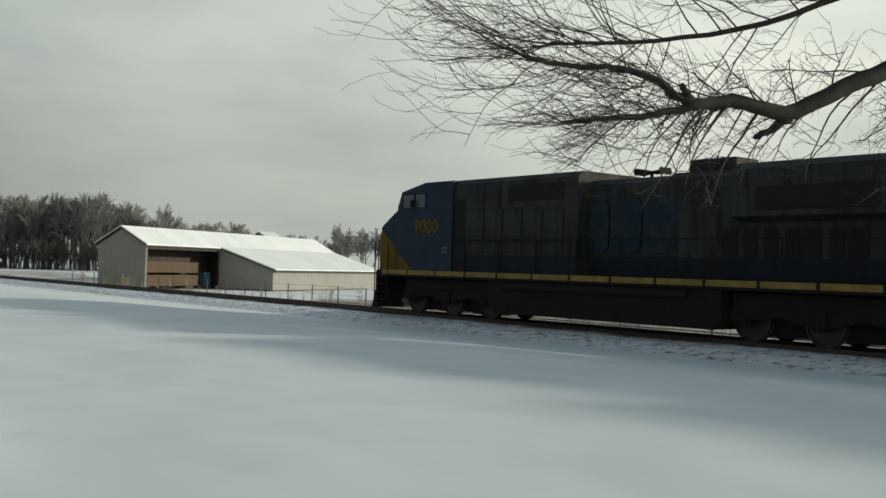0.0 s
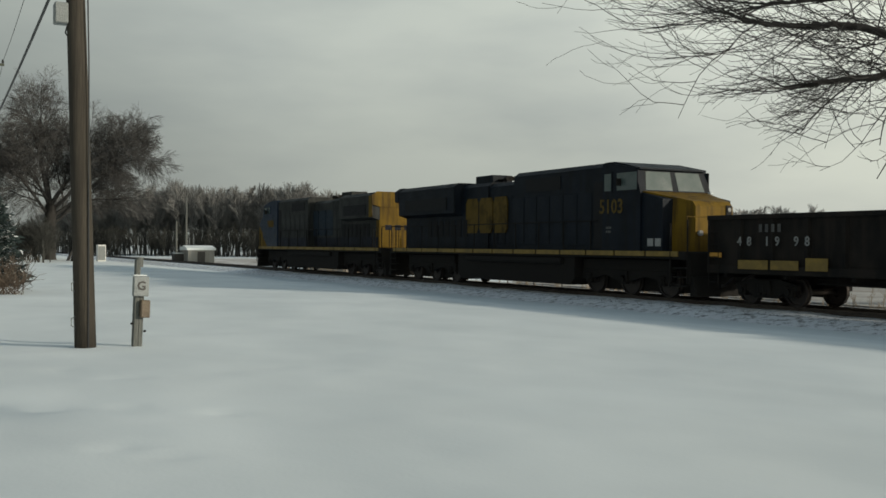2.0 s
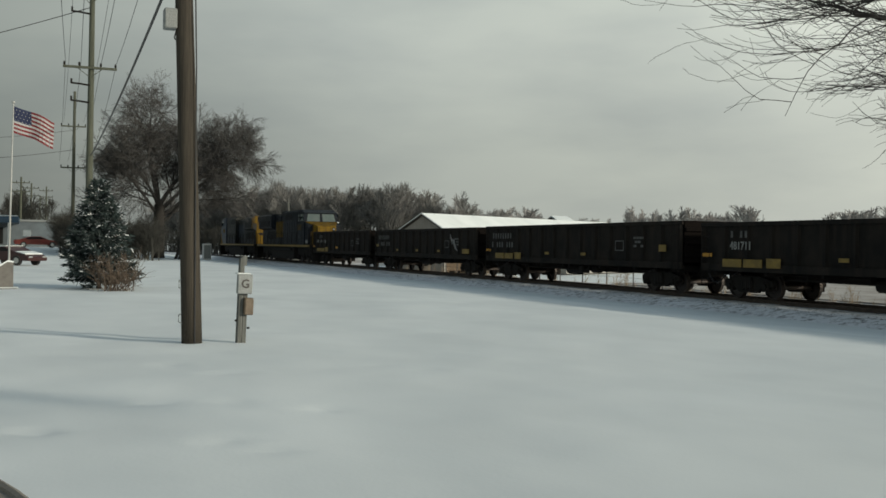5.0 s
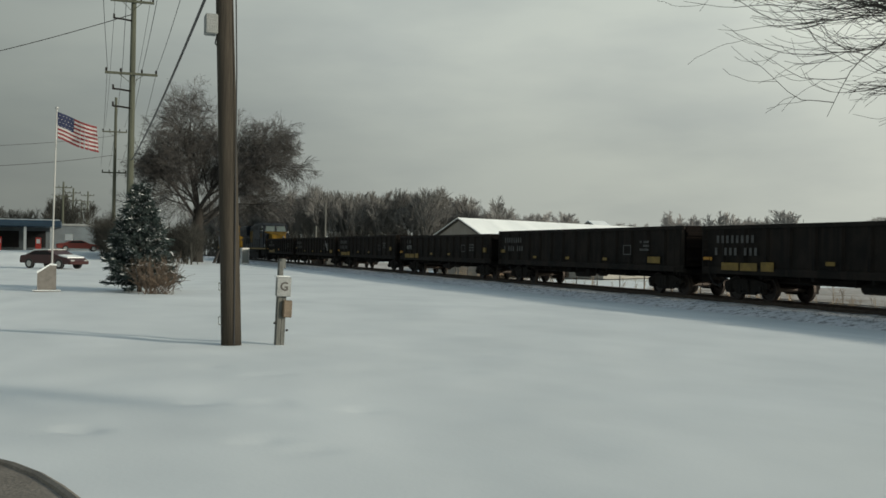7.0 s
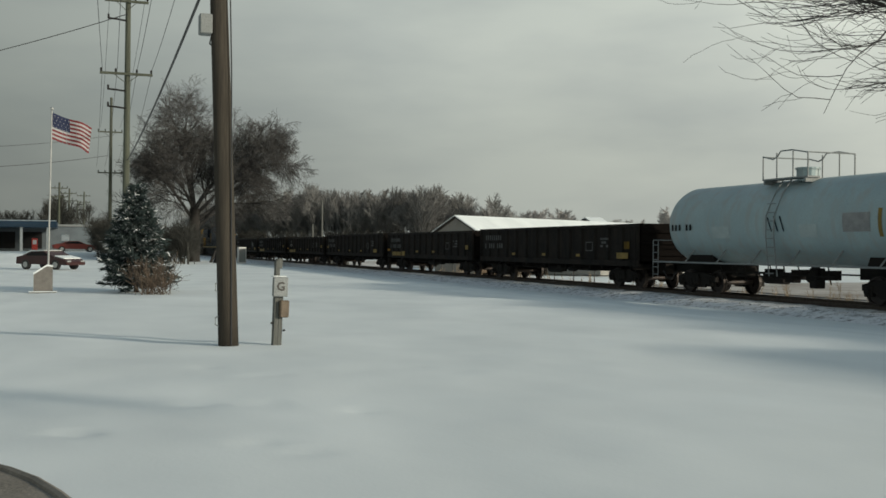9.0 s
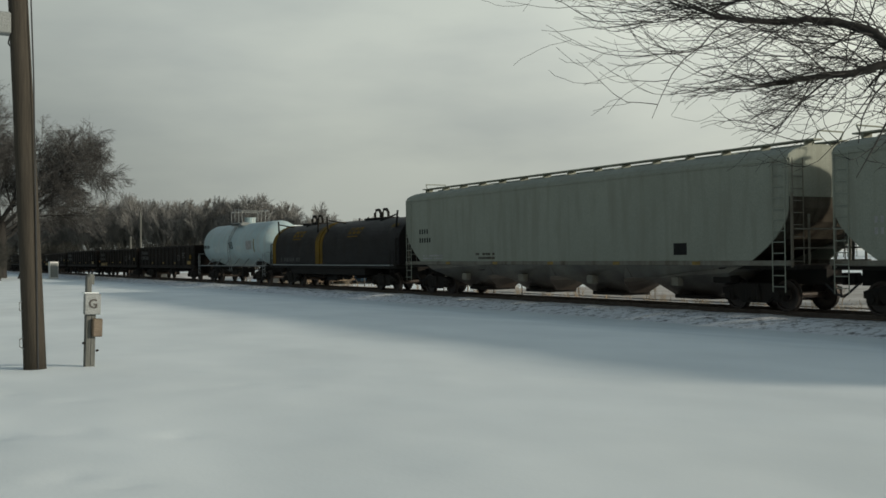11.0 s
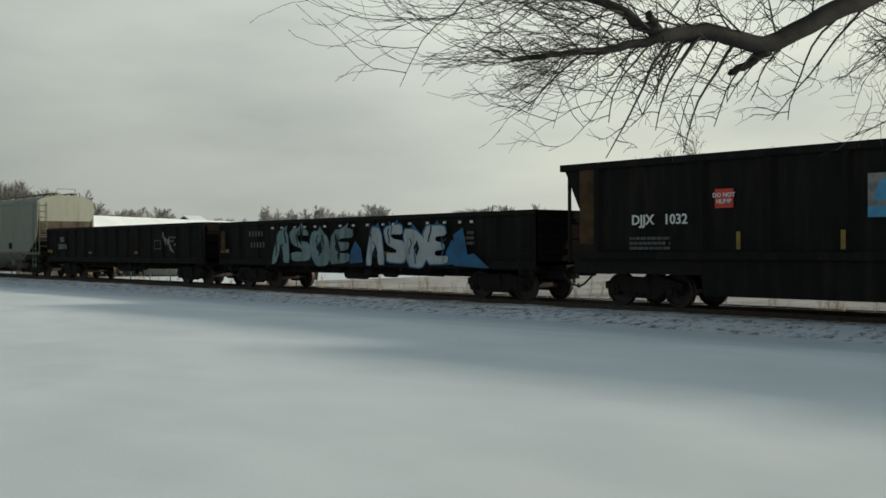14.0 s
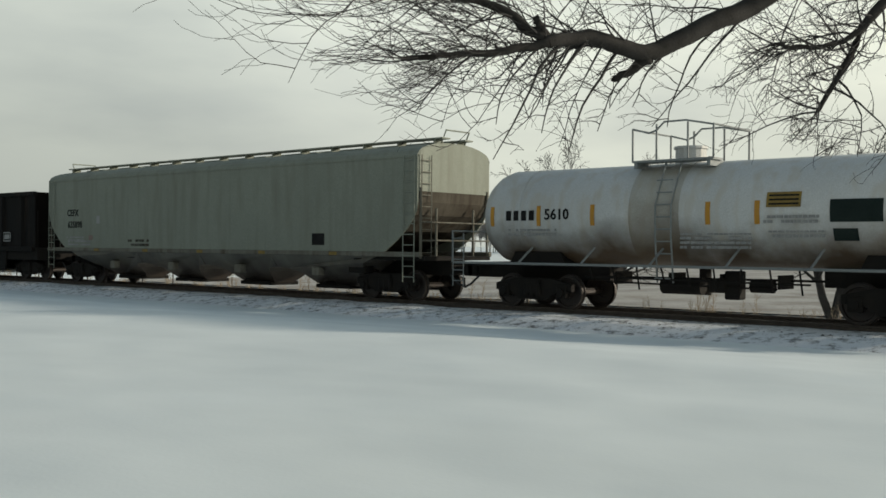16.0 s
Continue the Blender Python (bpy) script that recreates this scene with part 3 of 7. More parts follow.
def ladder(bm, x, y, z0, z1, w=0.4, along="x", n=5, r=0.015):
    def p(t, z):
        return (x + t, y, z) if along == "x" else (x, y + t, z)
    tube(bm, [p(-w / 2, z0), p(-w / 2, z1)], r, 5)
    tube(bm, [p(w / 2, z0), p(w / 2, z1)], r, 5)
    for i in range(n):
        z = z0 + (z1 - z0) * (i + 0.5) / n
        tube(bm, [p(-w / 2, z), p(w / 2, z)], r * 0.9, 5)


def brake_gear(car, x0, x1, z):
    bm = B()
    tube(bm, [(x0, -0.5, z - 0.15), (x1, -0.5, z - 0.12)], 0.03, 6)
    tube(bm, [(x0 + 0.6, -1.1, z - 0.25), (x1 - 0.9, -1.1, z - 0.3)], 0.022, 5)
    xm = (x0 + x1) / 2
    tube(bm, [(xm - 0.9, -0.8, z - 0.3), (xm + 0.1, -0.8, z - 0.3)], 0.2, 10)
    tube(bm, [(xm + 1.3, -0.9, z - 0.25), (xm + 1.8, -0.9, z - 0.25)], 0.15, 10)
    box(bm, xm + 0.4, xm + 0.8, -1.15, -0.8, z - 0.42, z - 0.1, 0.03)
    for k in (0.15, 0.4, 0.62, 0.85):
        xx = x0 + (x1 - x0) * k
        box(bm, xx - 0.03, xx + 0.03, -1.12, -0.4, z - 0.3, z)
    part("brake_gear", bm, BLACK_IRON, car)


def gondola(label, length, top, paint, ribs, number=None, marks=True, mark_at=(1.5, 2.4, 0.26), plates=(), extra=None, tall_mark=False, number_x=2.7):
    car = thing("gondola_car", label, "freight car", group="freight cars of the train")
    a, b, h, z0 = 0.55, length - 0.55, 1.5, 1.02
    part("floor_plate", box(B(), a, b, -h + 0.06, h - 0.06, z0, z0 + 0.1), paint, car)
    for s in (-1, 1):
        y0, y1 = sorted((s * (h - 0.1), s * (h - 0.06)))
        part("side_wall", box(B(), a, b, y0, y1, z0 + 0.1, top - 0.1), paint, car)
    for s in (-1, 1):
        y0, y1 = sorted((s * (h - 0.14), s * (h + 0.02)))
        part("top_chord", box(B(), a, b, y0, y1, top - 0.14, top, 0.015), paint, car)
        part("side_sill", box(B(), a + 0.02, b - 0.02, y0, y1, z0 - 0.12, z0 + 0.12, 0.015), paint, car)
    me = finish("rib", prism(B(), [(-0.09, 0.0), (0.09, 0.0), (0.05, -0.1), (-0.05, -0.1)], "z", z0 + 0.12, top - 0.14), paint)
    for i in range(ribs + 1):
        x = a + 0.12 + (b - a - 0.24) * i / ribs
        for s in (-1, 1):
            rb = new("rib", me)
            rb.parent = car
            rb.matrix_basis = pose(x, s * (h - 0.06), 0, 0, 0, 0 if s < 0 else 180)
    for x, d in ((a, 1), (b, -1)):
        bm = B()
        box(bm, min(x, x + d * 0.06), max(x, x + d * 0.06), -h + 0.06, h - 0.06, z0, top)
        for k in range(3):
            zz = z0 + 0.3 + k * (top - z0 - 0.5) / 2.4
            box(bm, min(x, x - d * 0.09), max(x, x - d * 0.09), -h + 0.1, h - 0.1, zz, zz + 0.14, 0.02)
        part("end_wall", bm, END_DARK, car)
        bm = B()
        ladder(bm, x + d * 0.35, -h - 0.06, 0.45, top - 0.3, n=5)
        part("ladder", bm, BLACK_IRON, car)
    bm = B()
    box(bm, 0.5, length - 0.5, -0.28, 0.28, 0.62, z0)
    for k in range(7):
        x = 1.2 + (length - 2.4) * k / 6
        box(bm, x - 0.06, x + 0.06, -1.38, 1.38, 0.78, z0)
    part("underframe", bm, BLACK_IRON, car)
    add_trucks(car, (2.5, length - 2.5))
    add_couplers(car, length)
    brake_gear(car, 3.8, length - 3.8, 0.95)
    for x, z, w, hh, m in plates:
        part("reflective_plate", box(B(), x, x + w, -h - 0.06, -h - 0.04, z, z + hh, 0.005), m, car, "yellow plate")
    if number:
        lettering("car_number", number, 0.36, WORN_WHITE, car, on_side(number_x, top - 0.78, -h - 0.05))
        if not tall_mark:
            bars("owner_mark", number_x - 0.5, top - 0.4, 0.9, 0.22, 1, FAINT_PAINT, car, -h - 0.045)
    elif marks:
        mx, mw, mh = mark_at
        bars("owner_mark", mx, top - 0.48, mw * 0.8, mh, 1, FAINT_PAINT, car, -h - 0.045)
        bars("car_number", mx - 0.1, top - 0.9, mw, mh, 1, FAINT_PAINT, car, -h - 0.045)
    bars("small_data", length - 3.6, top - 0.6, 0.7, 0.09, 3, FAINT_PAINT, car, -h - 0.045)
    bm = B()
    q = length - 4.9
    for x0, x1, z0_, z1_ in ((q, q + 0.62, 1.5, 1.54), (q, q + 0.62, 1.86, 1.9), (q, q + 0.04, 1.54, 1.86), (q + 0.58, q + 0.62, 1.54, 1.86)):
        box(bm, x0, x1, -h - 0.05, -h - 0.045, z0_, z1_)
    part("data_panel", bm, FAINT_PAINT, car, "worn outlined data panel")
    if extra:
        extra(car, length, top, h)
    return car


def high_gondola(label, length):
    """Tapered high-side scrap car with a deep belly between its trucks."""
    car = thing("scrap_gondola_car", label, "freight car", group="freight cars of the train")
    top, h = 3.66, 1.52
    prof = [(0.4, top), (length - 0.85, top), (length - 0.8, 1.35), (length - 3.3, 1.2), (length - 3.4, 0.36), (4.7, 0.36), (4.6, 1.2), (1.5, 1.35)]
    for s in (-1, 1):
        y0, y1 = sorted((s * (h - 0.1), s * (h - 0.04)))
        part("side_wall", prism(B(), prof, "y", y0, y1), GOND_BLACK, car)
        y0, y1 = sorted((s * (h - 0.14), s * (h + 0.06)))
        part("top_chord", box(B(), 0.35, length - 0.8, y0, y1, top - 0.16, top + 0.02, 0.02), GOND_BLACK, car)
        part("side_sill", box(B(), 1.0, length - 0.9, y0, y1 - 0.02, 1.2, 1.4, 0.02), GOND_BLACK, car)
    me = finish("rib", prism(B(), [(-0.1, 0.0), (0.1, 0.0), (0.06, -0.13), (-0.06, -0.13)], "z", 1.4, top - 0.16), GOND_BLACK)
    for i in range(8):
        for s in (-1, 1):
            rb = new("rib", me)
            rb.parent = car
            rb.matrix_basis = pose(1.6 + (1.35 if i == 0 else 1.35 + 1.75 * i) - (1.35 if i == 0 else 0), s * (h - 0.04), 0, 0, 0, 0 if s < 0 else 180)
    for x0, x1 in ((0.4, 1.5), (length - 0.9, length - 0.95)):
        d = 0.06 if x1 > x0 else -0.06
        part("end_wall", prism(B(), [(x0, top), (x0 + d, top), (x1 + d, 1.35), (x1, 1.35)], "y", -h + 0.1, h - 0.1), END_DARK, car, "sloping end sheet")
        part("end_post", tube(B(), [(x0 + d, -1.3, top - 0.1), (x0 + d, -1.3, 1.1)], 0.05, 6), BLACK_IRON, car)
    bm = B()
    box(bm, 4.75, length - 3.5, -1.4, 1.4, 0.37, 0.45)
    box(bm, 0.7, length - 0.7, -1.42, 1.42, 0.84, 1.34)
    part("underframe", bm, BLACK_IRON, car)
    part("rust_patch", box(B(), 1.02, 1.5, -h - 0.034, -h - 0.028, 1.6, 3.5), RUST, car, "rusty end panel")
    add_trucks(car, (2.65, length - 2.1))
    add_couplers(car, length)
    lettering("car_number", "DJJX   1032", 0.34, WHITE_PAINT, car, on_side(3.6, 2.16, -h - 0.16))
    bars("small_data", 2.7, 1.72, 1.2, 0.07, 3, FAINT_PAINT, car, -h - 0.13)
    for x in (5.3, 11.2):
        part("warning_sign", box(B(), x - 0.24, x + 0.24, -h - 0.02, -h - 0.01, 2.4, 2.84), RED_PAINT, car, "red sign with white words")
        lettering("sign_words", "DO NOT\nHUMP", 0.145, WHITE_PAINT, car, on_side(x, 2.62, -h - 0.03))
    part("owner_sign", box(B(), 8.66, 9.32, -h - 0.02, -h - 0.01, 2.1, 3.0), WORN_WHITE, car, "white and blue square emblem")
    bm = B()
    box(bm, 8.66, 9.32, -h - 0.026, -h - 0.02, 2.1, 2.32)
    prism(bm, [(8.78, 2.5), (8.88, 2.78), (9.02, 2.9), (9.18, 2.74), (9.14, 2.5), (9.02, 2.44), (8.88, 2.42)], "y", -h - 0.026, -h - 0.02)
    part("emblem_shape", bm, SIGN_BLUE, car)
    for x in (5.75, 8.2, 10.9):
        part("reflective_plate", box(B(), x - 0.05, x + 0.05, -h - 0.16, -h - 0.145, 1.45, 1.85), DIRTY_YELLOW, car, "yellow stripe")
    bm = B()
    for x0, x1, z0, z1 in ((13.5, 14.2, 1.6, 1.65), (13.5, 14.2, 1.95, 2.0), (13.5, 13.55, 1.6, 2.0), (14.15, 14.2, 1.6, 2.0), (13.62, 14.08, 1.7, 1.9)):
        box(bm, x0, x1, -h - 0.02, -h - 0.012, z0, z1)
    part("data_panel", bm, GREY_PAINT, car)
    bars("small_data", 10.2, 1.65, 1.0, 0.12, 1, GREY_PAINT, car, -h - 0.015)
    return car


def covered_hopper(label, length, extra=None):
    car = thing("covered_hopper_car", label, "freight car", group="freight cars of the train")
    h, eave, a, b = 1.56, 4.05, 0.7, length - 0.7
    arch = [(-h, eave), (-1.5, eave + 0.11), (-1.36, eave + 0.2), (-1.1, eave + 0.29), (-0.75, eave + 0.36), (-0.35, eave + 0.4)]
    arch += [(-y, z) for y, z in arch[::-1]]
    part("roof", prism(B(), arch, "x", a, b), HOPPER_GREY, car)
    curve = [(0.0, 2.75), (0.06, 2.5), (0.2, 2.25), (0.42, 2.0), (0.75, 1.72), (1.15, 1.45), (1.3, 1.36)]
    side = [(a, eave), (b, eave)] + [(b - x, z) for x, z in curve] + [(a + x, z) for x, z in curve[::-1]]
    for s in (-1, 1):
        y0, y1 = sorted((s * (h - 0.05), s * h))
        part("side_sheet", prism(B(), side, "y", y0, y1), HOPPER_GREY, car)
        y0, y1 = sorted((s * (h - 0.12), s * (h + 0.03)))
        part("side_sill", box(B(), 0.6, length - 0.6, y0, y1, 1.24, 1.38, 0.02), HOPPER_TAN, car, "dirt-stained side sill")
        part("eave_rail", box(B(), a, b, y0, y1, eave - 0.07, eave + 0.02, 0.015), HOPPER_GREY, car)
    for x, d in ((a, 1), (b, -1)):
        end = [(-h + 0.06, 3.05), (h - 0.06, 3.05)] + [(y * 0.97, z - 0.01) for y, z in arch[::-1]]
        part("end_sheet", prism(B(), end, "x", min(x - d * 0.01, x + d * 0.05), max(x - d * 0.01, x + d * 0.05)), HOPPER_GREY, car, "rounded grey end sheet")
        slope = [(x, 3.1), (x + d * 0.04, 2.75), (x + d * 0.2, 2.4), (x + d * 0.75, 1.95), (x + d * 2.9, 1.28)]
        part("slope_sheet", prism(B(), slope + [(px + d * 0.1, pz) for px, pz in slope[::-1]], "y", -h + 0.06, h - 0.06), HOPPER_END, car, "dirty curved slope sheet")
        bm = B()
        box(bm, min(x - d * 0.15, x + d * 2.6), max(x - d * 0.15, x + d * 2.6), -1.45, 1.45, 1.14, 1.26, 0.01)
        box(bm, min(x - d * 0.15, x + d * 3.0), max(x - d * 0.15, x + d * 3.0), -0.3, 0.3, 0.72, 1.14)
        part("end_platform", bm, BLACK_IRON, car)
        bm = B()
        for y in (-1.45, -0.8, 0.8, 1.45):
            tube(bm, [(x - d * 0.02, y, 1.2), (x - d * 0.02, y, 3.15 if abs(y) > 1 else 2.6)], 0.035, 6)
        ladder(bm, x - d * 0.06, -1.25, 1.2, eave, 0.4, "y", 9)
        tube(bm, [(x - d * 0.1, -1.45, 2.2), (x - d * 0.1, 1.45, 2.2)], 0.022, 5)
        tube(bm, [(x - d * 0.1, -1.45, 1.7), (x - d * 0.1, 1.45, 1.7)], 0.022, 5)
        part("end_ladder", bm, HOPPER_TAN, car)
        bm = B()
        ladder(bm, x + d * 0.28, -h - 0.05, 0.55, eave, 0.42, "x", 12)
        part("side_ladder", bm, HOPPER_GREY, car)
        bm = B()
        tube(bm, [(x + d * 0.1, -0.5, eave + 0.35), (x - d * 0.1, -0.5, eave + 0.75), (x - d * 0.1, 0.5, eave + 0.75), (x + d * 0.1, 0.5, eave + 0.35)], 0.025, 6)
        part("grab_rail", bm, HOPPER_GREY, car)
    bm = B()
    for s in (-1, 1):
        y0, y1 = sorted((s * 0.32, s * 0.68))
        box(bm, a - 0.1, b + 0.1, y0, y1, eave + 0.5, eave + 0.54)
        for k in range(15):
            x = a + 0.2 + (b - a - 0.4) * k / 14
            box(bm, x - 0.02, x + 0.02, y0, y1, eave + 0.3, eave + 0.5)
    part("running_board", bm, HOPPER_GREY, car, "grated roof walkway")
    for k in range(8):
        x = a + 1.2 + (b - a - 2.4) * k / 7
        part("roof_hatch", box(B(), x - 0.7, x + 0.7, -0.26, 0.26, eave + 0.36, eave + 0.47, 0.04), HOPPER_GREY, car)
    w = (length - 6.4) / 4
    for k in range(4):
        x0 = 3.2 + k * w
        xm = x0 + w / 2
        # the side of each bay runs down to its gate; a rounded gap is left between neighbours
        left = [(x0 - 0.9, 1.26), (x0 - 0.35, 1.05), (x0 + 0.55, 0.5)] if k == 0 else [(x0 + 0.004, 1.26), (x0 + 0.03, 0.86), (x0 + 0.45, 0.82), (x0 + 0.8, 0.68), (x0 + 1.0, 0.46)]
        right = [(x0 + w + 0.9, 1.26), (x0 + w + 0.35, 1.05), (x0 + w - 0.55, 0.5)] if k == 3 else [(x0 + w - 0.004, 1.26), (x0 + w - 0.03, 0.86), (x0 + w - 0.45, 0.82), (x0 + w - 0.8, 0.68), (x0 + w - 1.0, 0.46)]
        bm = prism(B(), left + [(x0 + 1.1, 0.3), (x0 + w - 1.1, 0.3)] + right[::-1], "y", -1.5, 1.5)
        for v in bm.verts:
            v.co.y *= max(0.26, 1.0 - 1.25 * max(0.0, 1.0 - v.co.z))
        bay = part("hopper_bay", bm, BAY_UMBER, car, "discharge bay, browner towards its bottom")
        part("bay_skirt", box(B(), xm - 0.16, xm + 0.16, -1.36, -1.1, 0.62, 0.9, 0.03), HOPPER_TAN, bay, "pale gate bracket")
        bm = B()
        box(bm, xm - 0.8, xm + 0.8, -0.6, 0.6, 0.22, 0.34, 0.02)
        tube(bm, [(xm, -0.95, 0.4), (xm, 0.95, 0.4)], 0.05, 6)
        part("gate", bm, BLACK_IRON, bay)
    add_trucks(car, (2.35, length - 2.35))
    add_couplers(car, length)
    bm = B()
    tube(bm, [(3.6, -1.25, 1.05), (length - 3.6, -1.25, 1.05)], 0.025, 5)
    box(bm, length - 3.7, length - 3.0, -1.3, -0.9, 0.75, 1.1, 0.03)
    part("brake_gear", bm, BLACK_IRON, car)
    bars("small_data", 2.2, 1.62, 1.7, 0.07, 2, GREY_PAINT, car, -h - 0.004)
    bars("small_data", 6.5, 1.66, 1.4, 0.09, 2, HOPPER_LOW, car, -h - 0.004)
    part("data_panel", box(B(), length - 5.0, length - 4.45, -h - 0.006, -h, 1.55, 1.9), BLACK_PAINT, car, "black stencil panel")
    for k in range(5):
        x = 4.2 + k * (length - 8.4) / 4
        part("reflective_plate", box(B(), x, x + 0.32, -h - 0.04, -h - 0.03, 1.26, 1.36), DIRTY_YELLOW, car, "yellow reflective strip")
    if extra:
        extra(car, length, h)
    return car


def tank_car(label, length, radius, zc, paint, platform_x, extra=None, trucks=(2.1, 12.0), half=1.15):
    car = thing("tank_car", label, "tank car", group="freight cars of the train")
    a, b, n = 0.85, length - 0.85, 40
    prof = [(a, 0.02), (a + 0.05, radius * 0.35), (a + 0.16, radius * 0.62), (a + 0.33, radius * 0.82), (a + 0.55, radius * 0.94), (a + 0.8, radius)]
    prof += [(length - x, r) for x, r in prof[::-1]]
    bm = B()
    rings = [[bm.verts.new((x, math.cos(2 * math.pi * k / n) * r, zc + math.sin(2 * math.pi * k / n) * r)) for k in range(n)] for x, r in prof]
    for r0, r1 in zip(rings, rings[1:]):
        for k in range(n):
            bm.faces.new((r0[k], r0[(k + 1) % n], r1[(k + 1) % n], r1[k]))
    bm.faces.new(rings[0]), bm.faces.new(rings[-1])
    bmesh.ops.recalc_face_normals(bm, faces=bm.faces)
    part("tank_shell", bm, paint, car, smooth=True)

    def band(name, x0, x1, m, lift, lab):
        bm = B()
        r0 = [bm.verts.new((x0, math.cos(2 * math.pi * k / n) * (radius + lift), zc + math.sin(2 * math.pi * k / n) * (radius + lift))) for k in range(n)]
        r1 = [bm.verts.new((x1, v.co.y, v.co.z)) for v in r0]
        for k in range(n):
            bm.faces.new((r0[k], r0[(k + 1) % n], r1[(k + 1) % n], r1[k]))
        bmesh.ops.recalc_face_normals(bm, faces=bm.faces)
        part(name, bm, m, car, lab, True)
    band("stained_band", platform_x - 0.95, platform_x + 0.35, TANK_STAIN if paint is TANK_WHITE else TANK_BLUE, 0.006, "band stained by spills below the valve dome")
    for x in (a + 1.6, b - 1.6):
        band("weld_strap", x - 0.03, x + 0.03, paint, 0.012, "")
    top = zc + radius
    bm = B()
    tube(bm, [(platform_x, 0, top - 0.1), (platform_x, 0, top + 0.32)], 0.36, 16)
    tube(bm, [(platform_x, 0, top + 0.32), (platform_x, 0, top + 0.38)], 0.4, 16)
    part("valve_dome", bm, paint, car)
    p0, p1 = platform_x - half, platform_x + half
    bm = B()
    for y0, y1 in ((-0.95, -0.45), (0.45, 0.95)):
        box(bm, p0, p1, y0, y1, top - 0.02, top + 0.03)
    for x in (p0 + 0.1, p1 - 0.1):
        box(bm, x - 0.04, x + 0.04, -0.95, 0.95, top - 0.16, top - 0.02)
    part("top_platform", bm, METER_GREY, car, "grey steel grating platform")
    for y in (-0.92, 0.92):
        for x in (p0, platform_x - 0.4, platform_x + 0.4, p1):
            part("railing_post", tube(B(), [(x, y, top), (x, y, top + (0.78 if x in (p0, p1) else 0.86))], 0.024, 6), METER_GREY, car, "grey pipe post")
        part("platform_railing", tube(B(), [(p0, y, top + 0.78), (platform_x - 0.6, y, top + 0.66), (platform_x - 0.4, y, top + 0.72), (platform_x - 0.2, y, top + 0.9), (platform_x + 0.35, y, top + 0.9), (p1, y, top + 0.76)], 0.024, 6), METER_GREY, car, "bent grey pipe railing")
    for x in (p0, p1):
        part("platform_railing", tube(B(), [(x, -0.92, top + 0.77), (x, 0.92, top + 0.77)], 0.024, 6), METER_GREY, car)
    bm = B()
    for s in (-0.2, 0.2):
        tube(bm, [(platform_x + s, -0.8, top - 0.02), (platform_x + s, -radius * 0.8, zc + radius * 0.66), (platform_x + s, -radius - 0.07, zc + 0.2), (platform_x + s, -radius - 0.07, zc - 0.5), (platform_x + s, -radius * 0.95, 0.75)], 0.022, 6)
    for k in range(9):
        z = 0.85 + k * 0.28
        y = -radius - 0.07 if z < zc + 0.2 else -radius * (1.03 - 0.1 * ((z - zc) / radius) ** 2)
        tube(bm, [(platform_x - 0.2, y, z), (platform_x + 0.2, y, z)], 0.016, 5)
    part("side_ladder", bm, METER_GREY, car)
    for x, d in ((0.4, 1), (length - 0.4, -1)):
        bm = B()
        box(bm, min(x, x + d * 4.2), max(x, x + d * 4.2), -0.32, 0.32, 0.72, 1.1, 0.02)
        box(bm, min(x, x + d * 0.5), max(x, x + d * 0.5), -1.45, 1.45, 1.05, 1.13)
        prism(bm, [(x + d * 1.5, 1.05), (x + d * 3.3, 1.05), (x + d * 3.1, zc - radius * 0.72), (x + d * 1.7, zc - radius * 0.72)], "y", -0.9, 0.9)
        part("stub_sill", bm, BLACK_IRON, car, "black saddle and draft sill")
        bm = B()
        tube(bm, [(x, -1.42, 1.1), (x, -1.42, 1.95), (x, 1.42, 1.95), (x, 1.42, 1.1)], 0.025, 6)
        ladder(bm, x + d * 0.25, -1.47, 0.5, 1.9, 0.36, "x", 5)
        part("end_rail", bm, METER_GREY, car)
    bm = B()
    for s in (-1, 1):
        y0, y1 = sorted((s * 1.2, s * 1.48))
        box(bm, 0.5, length - 0.5, y0, y1, 1.1, 1.15)
        tube(bm, [(0.6, s * 1.48, 1.12), (length - 0.6, s * 1.48, 1.12)], 0.03, 6)
        for k in range(6):
            x = 2.6 + (length - 5.2) * k / 5
            tube(bm, [(x, s * 1.45, 1.12), (x + 0.1, s * radius * 0.75, zc - radius * 0.62)], 0.03, 5)
    part("side_walkway", bm, METER_GREY, car, "narrow steel side walkway")
    brake_gear(car, 4.4, length - 4.4, 0.98)
    bm = B()
    tube(bm, [(platform_x + 0.4, 0, zc - radius), (platform_x + 0.4, 0, 0.45)], 0.14, 10)
    part("outlet_valve", bm, BLACK_IRON, car)
    part("valve_box", box(B(), platform_x + 1.4, platform_x + 1.75, -1.1, -0.75, 0.42, 1.05, 0.03), BLACK_IRON, car)
    for k in range(9):
        xx = 4.7 + (length - 9.4) * k / 8
        part("hanger", tube(B(), [(xx, -1.4, 1.1), (xx + 0.04, -1.32, 0.78 - 0.1 * (k % 3))], 0.022, 5), BLACK_IRON, car)
    part("under_pipe", tube(B(), [(4.5, -1.3, 0.84), (length - 4.5, -1.3, 0.8)], 0.024, 6), BLACK_IRON, car)
    add_trucks(car, trucks)
    add_couplers(car, length)

